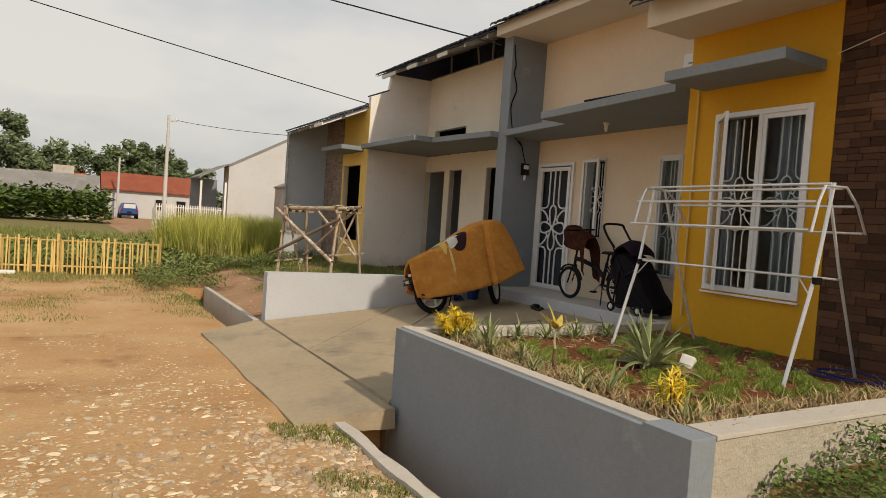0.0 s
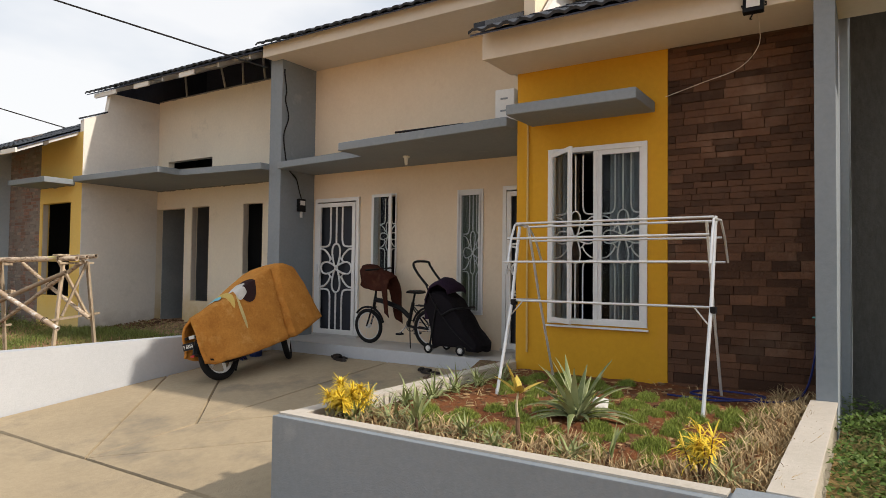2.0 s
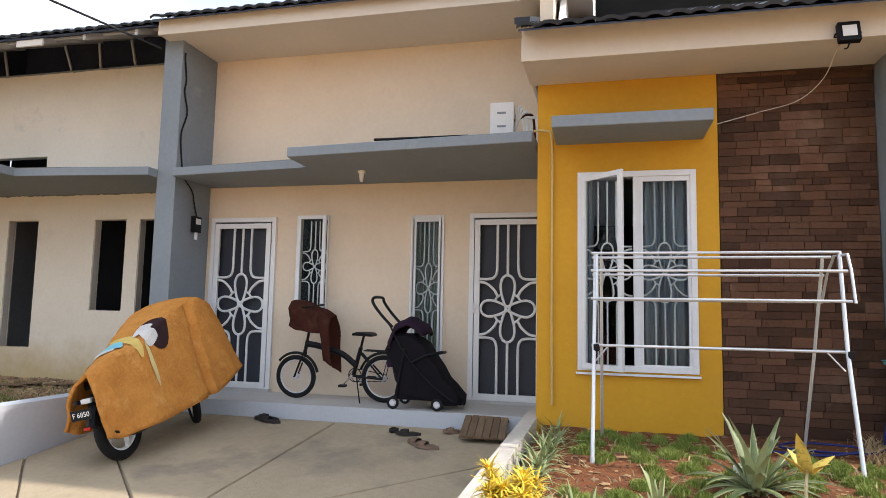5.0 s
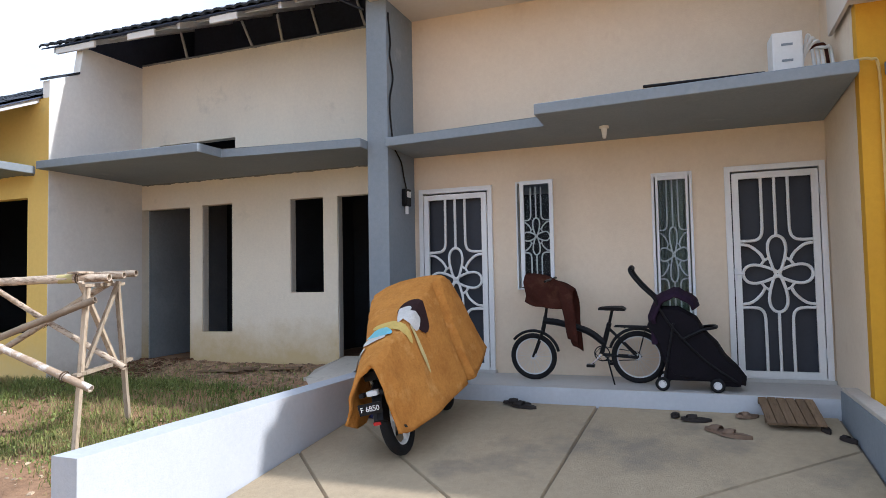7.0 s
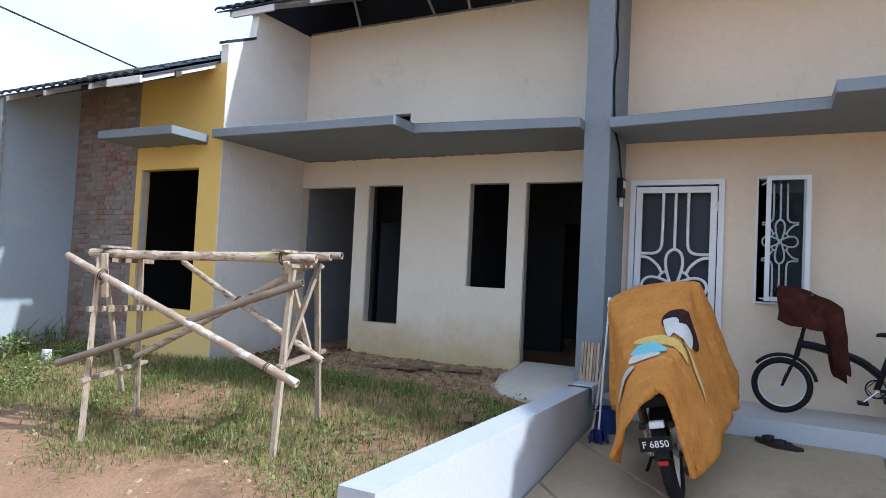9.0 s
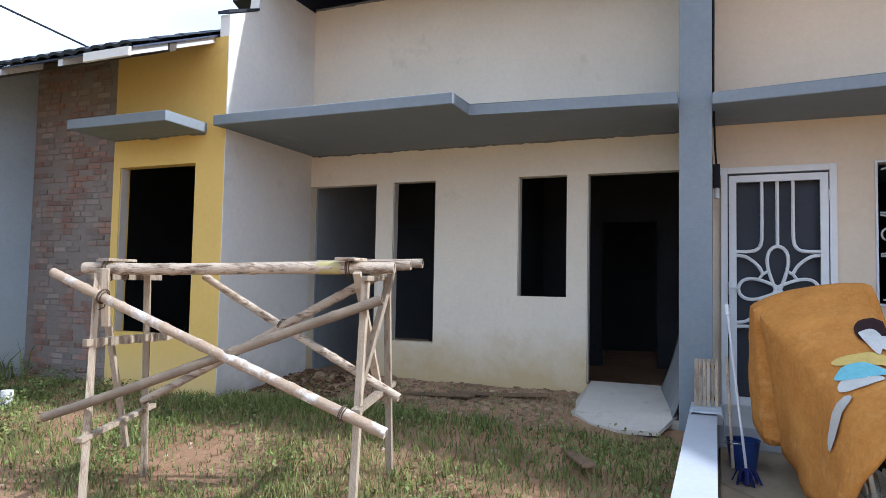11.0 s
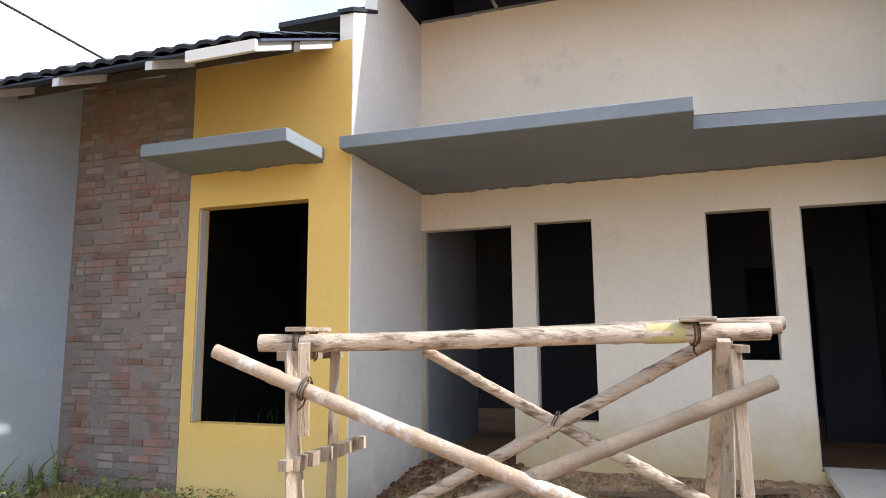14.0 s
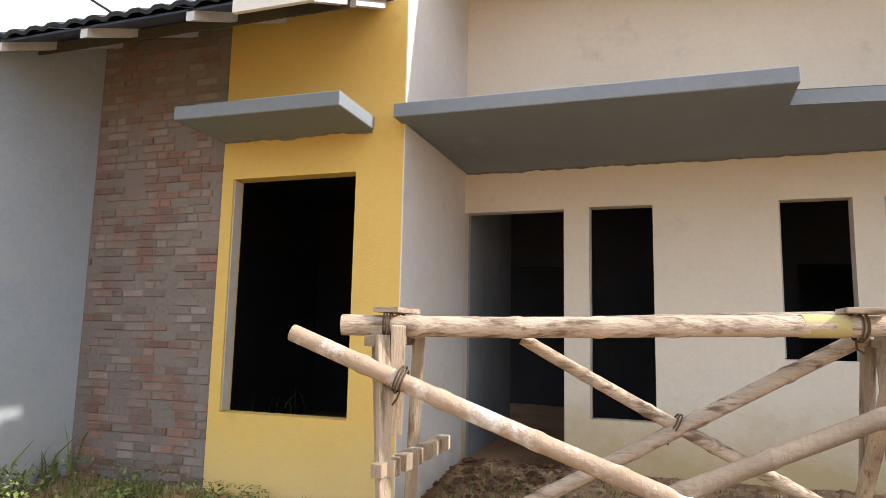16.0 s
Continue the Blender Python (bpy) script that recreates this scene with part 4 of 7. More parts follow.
M_REDLAMP = surf("red_lens", (0.45, 0.02, 0.02), (0.35, 0.015, 0.015), 0.2, 6, 40, 0.02, 60)
M_BLANKET = surf("ochre_plush_blanket", (0.64, 0.285, 0.065), (0.48, 0.195, 0.042), 0.97, 6, 38, 1.0, 30, c=(0.68, 0.34, 0.10), cs=5, cpos=0.56, spec=0.1)
M_SKIRTIN = surf("blanket_backing", (0.20, 0.12, 0.06), (0.15, 0.09, 0.045), 0.95, 3, 30, 0.5, 50)


def wheel(parent, cx, cy, cz, r, tyre, spokes, rim_r=None, name="wheel", rim_mat=None, spoke_r=0.002, hub_w=0.05, rim_k=0.55):
    """Upright wheel in the local xz plane."""
    rr = rim_r or r - tyre * 1.6
    w = thing(name, "", "")
    w.parent = parent
    w.location = (cx, cy, cz)
    circ = lambda q, n=36: [(q * math.cos(2 * math.pi * i / n), 0, q * math.sin(2 * math.pi * i / n)) for i in range(n)]
    part("tyre", tube(bmesh.new(), circ(r - tyre), tyre, 10, True), M_RUBBER, w, "black rubber tyre", True)
    part("rim", tube(bmesh.new(), circ(rr), tyre * rim_k, 8, True), rim_mat or M_RIM, w, "silver metal rim", True)
    bm = tube(bmesh.new(), [(0, -hub_w, 0), (0, hub_w, 0)], 0.025, 12)
    for i in range(spokes):
        a = 2 * math.pi * i / spokes
        s = hub_w * 0.8 * (1 if i % 2 else -1)
        tube(bm, [(0.02 * math.cos(a + 0.4), s, 0.02 * math.sin(a + 0.4)), (rr * math.cos(a), 0, rr * math.sin(a))], spoke_r, 5)
    part("spokes", bm, rim_mat or M_RIM, w, "", True)
    return w


def text_mesh(name, body, size, parent, m, material):
    cu = bpy.data.curves.new(name, "FONT")
    cu.body, cu.size, cu.align_x, cu.align_y, cu.extrude = body, size, "CENTER", "CENTER", 0.001
    tmp = bpy.data.objects.new(name, cu)
    scene.collection.objects.link(tmp)
    dg = bpy.context.evaluated_depsgraph_get()
    dg.update()
    me = bpy.data.meshes.new_from_object(tmp.evaluated_get(dg))
    bpy.data.objects.remove(tmp)
    me.materials.clear()
    me.materials.append(material)
    ob = new(name, me)
    ob.parent = parent
    ob.matrix_basis = m
    return ob


MOTO = pose(4.47, 7.88, 0.383, -13, -5.7, 5)


def motorcycle():
    b = thing("motorcycle", "small black and blue motorcycle parked under a plush blanket", "motorcycle", MOTO)
    wheel(b, 0, 0, 0.285, 0.285, 0.045, 5, 0.205, rim_mat=M_WHITEMETAL, spoke_r=0.02, hub_w=0.05)
    wheel(b, 1.17, 0, 0.285, 0.285, 0.04, 5, 0.21, rim_mat=M_WHITEMETAL, spoke_r=0.02, hub_w=0.05).rotation_euler = (0, 0, radians(38))
    bm = tube(bmesh.new(), arc([(-0.24, 0, 0.55), (-0.1, 0, 0.60), (0.25, 0, 0.64), (0.5, 0, 0.55), (0.7, 0, 0.48), (0.95, 0, 0.75), (1.02, 0, 0.95)]), 0.06, 10)
    part("body", bm, M_BLACK, b, "", True)
    bm = boxes((-0.20, 0.45, -0.10, 0.10, 0.65, 0.73), bevel=0.03)
    part("seat", bm, M_BLACK, b, "black padded seat", True)
    bm = boxes((0.15, 0.55, -0.12, 0.12, 0.25, 0.52), bevel=0.04)
    part("engine", bm, M_CHROME, b, "grey metal engine block", True)
    for s in (-1, 1):
        part("fork", tube(bmesh.new(), [(1.17, 0.075 * s, 0.285), (1.0, 0.075 * s, 0.85)], 0.022, 8), M_CHROME, b, "", True)
        part("shock", tube(bmesh.new(), [(0.0, 0.11 * s, 0.30), (-0.05, 0.11 * s, 0.66)], 0.028, 8), M_CHROME, b, "", True)
        part("swingarm", tube(bmesh.new(), [(0.0, 0.09 * s, 0.285), (0.4, 0.09 * s, 0.33)], 0.022, 8), M_BLACK, b, "", True)
    part("handlebar", tube(bmesh.new(), arc([(0.92, -0.27, 1.03), (1.0, -0.10, 1.0), (1.0, 0.10, 1.0), (0.92, 0.27, 1.03)]), 0.014, 8), M_CHROME, b, "", True)
    for s in (-1, 1):
        part("mirror", tube(tube(bmesh.new(), [(0.96, 0.18 * s, 1.02), (0.94, 0.17 * s, 1.14)], 0.007, 6), [(0.93, 0.17 * s, 1.19), (0.945, 0.17 * s, 1.19)], 0.05, 12), M_BLACK, b, "", True)
    part("exhaust", tube(bmesh.new(), arc([(0.35, -0.13, 0.26), (0.1, -0.135, 0.22), (-0.1, -0.135, 0.24), (-0.28, -0.13, 0.28)]), 0.034, 10), M_BLACK, b, "", True)
    mud = tube(bmesh.new(), arc([(-0.06, 0, 0.60), (-0.22, 0, 0.52), (-0.30, 0, 0.36)]), 0.055, 8)
    part("mudguard", mud, M_BLACK, b, "black rear mudguard", True)
    part("tail_lamp", boxes((-0.33, -0.28, -0.045, 0.045, 0.56, 0.60), bevel=0.012), M_RIM, b, "pale tail lamp lens", True)
    part("reflector", boxes((-0.372, -0.362, -0.03, 0.03, 0.35, 0.375), bevel=0.004), M_REDLAMP, b, "small red reflector")
    plate = part("number_plate", boxes((-0.38, -0.372, -0.075, 0.115, 0.44, 0.525), bevel=0.002), M_BLACK, b, "black number plate with white characters")
    m = Matrix.Translation((-0.3825, 0.02, 0.482)) @ Matrix(((0, 0, -1, 0), (-1, 0, 0, 0), (0, 1, 0, 0), (0, 0, 0, 1)))
    text_mesh("plate_text", "F 6850", 0.057, plate, m, M_WHITEMETAL)
    for s in (0.065, -0.105):
        part("indicator", boxes((-0.34, -0.28, s, s + 0.04, 0.56, 0.595), bevel=0.012), M_BLACK, b)
    part("stand", tube(tube(bmesh.new(), [(0.45, 0.12, 0.26), (0.42, 0.26, 0.0)], 0.012, 6), [(0.42, 0.24, 0.006), (0.42, 0.30, 0.006)], 0.012, 6), M_BLACK, b)
    for s in (0.10, -0.15):
        part("side_fairing", boxes((0.55, 0.95, s, s + 0.05, 0.40, 0.75), bevel=0.02), M_BLUE, b, "blue side fairing")


def interp(table, s):
    for a, b in zip(table, table[1:]):
        if s <= b[0]:
            t = (s - a[0]) / (b[0] - a[0])
            t = t * 0.7 + 0.3 * t * t * (3 - 2 * t)
            return [p + (q - p) * t for p, q in zip(a[1:], b[1:])]
    return list(table[-1][1:])


# along the bike: middle, height and right and left half width of the top, then the right and the left hem (y, z)
DRAPE = [(-0.35, -0.06, 0.80, 0.05, 0.09, -0.16, 0.25, 0.34, 0.36), (-0.18, -0.04, 0.85, 0.09, 0.12, -0.21, 0.22, 0.35, 0.31), (0.15, -0.01, 0.96, 0.15, 0.18, -0.29, 0.22, 0.36, 0.28),
         (0.45, 0.0, 1.09, 0.21, 0.24, -0.34, 0.25, 0.38, 0.29), (0.75, 0.0, 1.21, 0.27, 0.30, -0.38, 0.27, 0.41, 0.34), (0.95, 0.0, 1.30, 0.30, 0.33, -0.40, 0.31, 0.43, 0.42),
         (1.12, 0.0, 1.31, 0.31, 0.33, -0.42, 0.36, 0.44, 0.50), (1.27, -0.01, 1.26, 0.31, 0.30, -0.42, 0.41, 0.43, 0.58), (1.36, -0.02, 1.05, 0.33, 0.30, -0.42, 0.44, 0.40, 0.66),
         (1.43, -0.03, 0.84, 0.34, 0.30, -0.42, 0.46, 0.38, 0.70)]


def drape_point(s, q, lift=0.0):
    """A point of the blanket: s along the bike, q from -1 (right hem) over the ridge to 1 (left hem)."""
    cy, top, wr, wl, yr, zr, yl, zl = interp(DRAPE, s)
    side, w, hy, hz = (1, wl, yl, zl) if q > 0 else (-1, wr, yr, zr)
    a, flat = abs(q), 0.40
    if a < flat:
        u = a / flat
        y, z = cy + side * w * u, top - 0.045 * u ** 2.6
    else:
        u = (a - flat) / (1 - flat)
        edge = cy + side * w
        y, z = edge + (hy - edge) * u ** 0.75, top - 0.045 + (hz - top + 0.045) * u
    fold = 0.013 * math.sin(9 * s + 5 * q) * a + 0.020 * noise.noise((s * 3.2, q * 2.4, 2.0)) + 0.010 * noise.noise((s * 9, q * 8, 5.0))
    fold += 0.016 * math.sin(26 * (s + 0.35 * q)) * a * a * smooth_step(0.1, -0.3, s)
    line = s - 1.0 + 0.16 * a
    crease = 0.065 * math.exp(-(line / 0.024) ** 2)
    y += side * (fold + 0.055 * smooth_step(0.0, 0.03, line) * (0.25 + 0.75 * a) - crease * a)
    return Vector((s + 0.02 * math.sin(4 * q) + 0.15 * smooth_step(0.45, 1.0, q) * smooth_step(0.05, -0.37, s), y + side * lift, z + lift * 0.8 - crease * (1 - a) + 0.4 * fold))


def blanket():
    bm = bmesh.new()
    ns, nq = 60, 54
    g = [[bm.verts.new(drape_point(-0.35 + 1.78 * i / ns, -1 + 2 * j / nq)) for j in range(nq + 1)] for i in range(ns + 1)]
    for i in range(ns):
        for j in range(nq):
            bm.faces.new((g[i][j], g[i + 1][j], g[i + 1][j + 1], g[i][j + 1]))
    t = thing("blanket", "ochre plush blanket with printed shapes draped over the motorcycle", "blanket", MOTO.copy())
    ob = part("cloth", bm, M_BLANKET, t, "", True)
    so = ob.modifiers.new("thick", "SOLIDIFY")
    so.thickness, so.offset = 0.028, -1.0

    def patch(name, cs, cq, rs, rq, material, label, tilt=0.0, squeeze=0.0, lift=0.012):
        pb = bmesh.new()
        rings = []
        centre = pb.verts.new(drape_point(cs, cq, lift))
        for k in range(1, 5):
            ring = []
            for i in range(20):
                a = 2 * math.pi * i / 20
                u, v = k / 4 * math.cos(a), k / 4 * math.sin(a) * (1 - squeeze * math.cos(a))
                ring.append(pb.verts.new(drape_point(cs + rs * (u * math.cos(tilt) - v * math.sin(tilt)), cq + rq * (u * math.sin(tilt) + v * math.cos(tilt)), lift)))
            rings.append(ring)
        for i in range(20):
            j = (i + 1) % 20
            pb.faces.new((centre, rings[0][i], rings[0][j]))
            for a, b in zip(rings, rings[1:]):
                pb.faces.new((a[i], b[i], b[j], a[j]))
        part(name, pb, material, t, label, True)
    mk = lambda n, c: surf(n, c, tuple(v * 0.8 for v in c), 0.95, 3, 30, 0.6, 60, spec=0.1)
    patch("print", 0.47, -0.35, 0.15, 0.21, mk("dark_brown_print", (0.045, 0.024, 0.024)), "dark brown oval print", 0.35, 0.0, 0.010)
    white = mk("white_print", (0.70, 0.67, 0.62))
    patch("print", 0.41, -0.24, 0.11, 0.09, white, "white printed shape", 1.1, 0.7, 0.016)
    patch("print", 0.38, -0.37, 0.07, 0.15, white, "white printed shape", -0.6, 0.7, 0.017)
    patch("print", 0.24, -0.16, 0.05, 0.36, mk("yellow_print", (0.72, 0.52, 0.16)), "yellow printed stripe", -0.18, 0.2, 0.010)
    patch("print", 0.30, -0.60, 0.018, 0.17, mk("pale_yellow_print", (0.72, 0.58, 0.26)), "thin pale yellow printed stripe", -0.3, 0.2, 0.010)
    patch("print", 0.14, 0.03, 0.07, 0.26, mk("sky_blue_print", (0.26, 0.60, 0.66)), "sky blue printed stripe", -0.15, 0.4, 0.014)
    patch("print", 0.06, 0.16, 0.05, 0.22, mk("pale_print", (0.66, 0.64, 0.58)), "pale printed stripe", 0.3, 0.5, 0.012)
    patch("print", -0.02, 0.52, 0.04, 0.16, mk("pale_grey_print", (0.60, 0.56, 0.50)), "pale printed stripe", 0.5, 0.5, 0.012)


motorcycle()
blanket()

# ---- folding bicycle with a brown towel ----
M_TOWEL = surf("brown_towel", (0.078, 0.028, 0.020), (0.05, 0.018, 0.013), 0.97, 4, 40, 0.9, 90, c=(0.11, 0.05, 0.03), cs=5, cpos=0.58, spec=0.05)


def bicycle():
    b = thing("folding_bicycle", "black folding bicycle leaning by the porch wall", "bicycle", pose(6.50, 6.25, 0.69, -4, 0, 90))
    wheel(b, 0, 0, 0.262, 0.262, 0.027, 24, 0.205, rim_mat=M_RIM, hub_w=0.04, spoke_r=0.0013, rim_k=0.28)
    wheel(b, 1.06, 0, 0.245, 0.245, 0.027, 24, 0.188, rim_mat=M_RIM, hub_w=0.035, spoke_r=0.0013, rim_k=0.28)
    bar = lambda name, pts, r, mat=M_BLACK, lab="": part(name, tube(bmesh.new(), pts, r, 8), mat, b, lab, True)
    bar("main_tube", arc([(0.33, 0, 0.40), (0.5, 0, 0.52), (0.78, 0, 0.60), (0.93, 0, 0.62)]), 0.034)
    bar("seat_tube", [(0.36, 0, 0.28), (0.27, 0, 0.60)], 0.024)
    bar("seat_post", [(0.28, 0, 0.56), (0.235, 0, 0.74)], 0.015)
    for s in (-1, 1):
        bar("chain_stay", [(0.36, 0.02 * s, 0.28), (0.0, 0.05 * s, 0.262)], 0.011)
        bar("seat_stay", [(0.28, 0.02 * s, 0.55), (0.0, 0.05 * s, 0.262)], 0.010)
        bar("fork_leg", [(0.95, 0.04 * s, 0.52), (1.06, 0.045 * s, 0.245)], 0.012)
    bar("head_tube", [(0.955, 0, 0.50), (0.92, 0, 0.66)], 0.022)
    bar("stem", [(0.92, 0, 0.66), (0.85, 0, 1.04)], 0.016)
    bar("handlebar", [(0.85, -0.28, 1.05), (0.85, 0.28, 1.05)], 0.013)
    saddle = bmesh.new()
    prof = [(-0.13, 0.075, 0.0), (-0.10, 0.085, 0.02), (0.0, 0.05, 0.02), (0.10, 0.022, 0.012), (0.14, 0.012, 0.0)]
    top = [[saddle.verts.new((0.235 + x, y, 0.755 + z - 0.012 * (abs(y) > 0))) for y in (-w, -w * 0.5, 0, w * 0.5, w)] for x, w, z in prof]
    low = [[saddle.verts.new((0.235 + x, y, 0.73)) for y in (-w, -w * 0.5, 0, w * 0.5, w)] for x, w, z in prof]
    for i in range(4):
        for j in range(4):
            saddle.faces.new((top[i][j], top[i + 1][j], top[i + 1][j + 1], top[i][j + 1]))
            saddle.faces.new((low[i][j], low[i][j + 1], low[i + 1][j + 1], low[i + 1][j]))
        saddle.faces.new((top[i][0], low[i][0], low[i + 1][0], top[i + 1][0]))
        saddle.faces.new((top[i][4], top[i + 1][4], low[i + 1][4], low[i][4]))
    saddle.faces.new([*top[0], *low[0][::-1]])
    saddle.faces.new([*top[4][::-1], *low[4]])
    part("saddle", saddle, M_BLACK, b, "black saddle", True)
    rack = bmesh.new()
    for y in (-0.05, 0.0, 0.05):
        tube(rack, [(-0.22, y, 0.56), (0.22, y, 0.57)], 0.006, 6)
    for x in (-0.22, -0.05, 0.12):
        tube(rack, [(x, -0.055, 0.56), (x, 0.055, 0.56)], 0.006, 6)
    for s in (-1, 1):
        tube(rack, [(-0.08, 0.05 * s, 0.56), (0.0, 0.06 * s, 0.262)], 0.005, 6)
    part("carrier", rack, M_BLACK, b, "black rear carrier rack", True)
    for cx, rr, a0, a1 in ((0.0, 0.285, 20, 150), (1.06, 0.27, 40, 170)):
        part("mudguard", tube(bmesh.new(), [(cx + rr * math.cos(radians(a)), 0, (0.262 if cx == 0 else 0.245) + rr * math.sin(radians(a))) for a in range(a0, a1, 8)], 0.016, 6), M_BLACK, b, "", True)
    crank = tube(bmesh.new(), [(0.36, -0.055, 0.28), (0.36, 0.055, 0.28)], 0.018, 10)
    part("crankset", crank, M_CHROME, b, "", True)
    part("chainring", tube(bmesh.new(), [(0.36 + 0.075 * math.cos(2 * math.pi * i / 24), -0.05, 0.28 + 0.075 * math.sin(2 * math.pi * i / 24)) for i in range(24)], 0.006, 6, True), M_BLACK, b, "", True)
    for s in (-1, 1):
        part("crank_arm", tube(bmesh.new(), [(0.36, 0.06 * s, 0.28), (0.36 + 0.10 * s, 0.065 * s, 0.18)], 0.009, 6), M_CHROME, b)
        part("pedal", boxes((0.32 + 0.10 * s, 0.40 + 0.10 * s, 0.07 * s - 0.04, 0.07 * s + 0.04, 0.165, 0.19), bevel=0.005), M_BLACK, b)
    part("chain", tube(bmesh.new(), [(0.0, -0.05, 0.30), (0.36, -0.05, 0.355), (0.43, -0.05, 0.28), (0.36, -0.05, 0.205), (0.0, -0.05, 0.225), (-0.03, -0.05, 0.262)], 0.005, 5, True), M_BLACK, b)
    bar("kickstand", [(0.30, 0.05, 0.27), (0.22, 0.16, 0.01)], 0.008)


def towel():
    """A thick towel hung over the handlebar, longer at the saddle side."""
    bm = bmesh.new()
    n, m = 40, 30
    g = []
    for i in range(n + 1):
        u = -1 + 2 * i / n
        row = []
        for j in range(m + 1):
            v = j / m
            across = 7.36 - 0.50 * v
            if u < 0:
                drop = abs(u) * (0.30 + 0.04 * math.sin(5 * v))
                x = 6.46 - 0.05 - 0.09 * min(1, abs(u) * 3) - 0.03 * math.sin(9 * v + 2 * u)
            else:
                drop = u * (0.30 + 0.36 * smooth_step(0.62, 0.80, v))
                x = 6.46 + 0.04 + 0.09 * min(1, u * 3) + 0.03 * math.sin(8 * v)
            if v > 0.7 and u < 0:
                drop += abs(u) * 0.30 * smooth_step(0.70, 0.80, v)
            z = 1.81 - 0.17 * v * v - drop - 0.02 * noise.noise((u * 3, v * 4, 1.0))
            row.append(bm.verts.new((x + 0.02 * noise.noise((u * 4, v * 5, 3)), across + 0.03 * noise.noise((u * 2, v * 2, 8)) - 0.05 * abs(u) * v, z)))
        g.append(row)
    for i in range(n):
        for j in range(m):
            bm.faces.new((g[i][j], g[i + 1][j], g[i + 1][j + 1], g[i][j + 1]))
    ob = part("towel", bm, M_TOWEL, None, "", True)
    tagged(ob, "dark brown towel hung over the bicycle handlebar", "towel")
    so = ob.modifiers.new("thick", "SOLIDIFY")
    so.thickness = 0.008


bicycle()
towel()

# ---- stroller ----
M_STROLL = surf("dark_purple_fabric", (0.026, 0.012, 0.030), (0.016, 0.008, 0.019), 0.85, 4, 40, 0.4, 90, spec=0.2)
M_STROLLBLK = surf("black_fabric", (0.008, 0.006, 0.010), (0.005, 0.004, 0.006), 0.85, 4, 40, 0.4, 90, spec=0.2)


def stroller():
    s = thing("stroller", "black folding baby stroller with purple hood on the porch", "stroller", pose(6.30, 5.80, 0.69, 0, 0, 90))
    for sx in (-1, 1):
        y = 0.20 * sx
        part("rail", tube(bmesh.new(), arc([(-0.42, y, 0.10), (-0.15, y, 0.30), (0.12, y, 0.60), (0.28, y, 0.88)]), 0.010, 8), M_BLACK, s, "", True)
        part("rear_leg", tube(bmesh.new(), [(0.10, y, 0.62), (0.20, y, 0.07)], 0.012, 8), M_BLACK, s, "", True)
        for x in (0.21, -0.26):
            w = wheel(s, x, y * 1.05, 0.065, 0.065, 0.016, 6, 0.036, rim_mat=M_RIM, spoke_r=0.006, hub_w=0.02)
    part("handle", tube(bmesh.new(), arc([(0.24, -0.20, 0.84), (0.38, -0.20, 0.98), (0.47, -0.19, 1.10), (0.47, -0.13, 1.15), (0.47, 0.13, 1.15), (0.47, 0.19, 1.10), (0.38, 0.20, 0.98), (0.24, 0.20, 0.84)]), 0.016, 8), M_BLACK, s, "black foam push handle", True)
    side = [(0.29, 0.70), (0.34, 0.60), (0.25, 0.44), (0.21, 0.28), (0.12, 0.13), (-0.16, 0.09), (-0.42, 0.08), (-0.50, 0.05), (-0.51, 0.13), (-0.43, 0.23), (-0.34, 0.32),
            (-0.27, 0.45), (-0.17, 0.56), (-0.10, 0.68), (0.06, 0.78), (0.20, 0.78)]
    seat = bmesh.new()
    rows = []
    for v in (-1, -0.75, -0.35, 0, 0.35, 0.75, 1):
        k = 1 - 0.10 * v ** 4
        rows.append([seat.verts.new((0.0 + x * k + 0.022 * noise.noise((x * 7, v * 2, 1)), v * 0.19, 0.40 + (z - 0.40) * k + 0.022 * noise.noise((z * 7, v * 2, 4)))) for x, z in side])
    for a, b in zip(rows, rows[1:]):
        for j in range(len(side)):
            i = (j + 1) % len(side)
            seat.faces.new((a[j], a[i], b[i], b[j]))
    seat.faces.new(rows[0])
    seat.faces.new(rows[-1][::-1])
    part("seat", seat, M_STROLLBLK, s, "black padded fabric seat", True)
    part("bumper_bar", tube(bmesh.new(), arc([(0.02, -0.21, 0.48), (-0.14, -0.20, 0.56), (-0.26, -0.12, 0.58), (-0.26, 0.12, 0.58), (-0.14, 0.20, 0.56), (0.02, 0.21, 0.48)]), 0.014, 8), M_BLACK, s, "", True)
    part("back_panel", boxes((0.24, 0.30, -0.18, 0.18, 0.42, 0.68), bevel=0.02), M_STROLL, s, "dark purple fabric back panel", True)
    hood = bmesh.new()
    g = []
    for i in range(13):
        a = radians(-6 + 158 * i / 12)
        r = 1.0 + 0.035 * math.sin(i * 1.9)
        row = []
        for j in range(9):
            v = -1 + j / 4
            k = math.sqrt(max(0.0, 1 - 0.45 * v * v))
            row.append(hood.verts.new((0.08 + 0.25 * r * math.cos(a) * k, v * 0.225, 0.64 + 0.31 * r * math.sin(a) * k)))
        g.append(row)
    for a, b in zip(g, g[1:]):
        for j in range(8):
            hood.faces.new((a[j], b[j], b[j + 1], a[j + 1]))
    ob = part("hood", hood, M_STROLL, s, "dark purple folding hood", True)
    ob.modifiers.new("thick", "SOLIDIFY").thickness = 0.02
    part("basket", boxes((-0.24, 0.19, -0.18, 0.18, 0.09, 0.30), bevel=0.05), M_STROLLBLK, s, "black fabric basket", True)
    part("foot_rest", boxes((-0.46, -0.30, -0.17, 0.17, 0.05, 0.16), bevel=0.035), M_STROLLBLK, s, "black padded foot rest", True)


stroller()

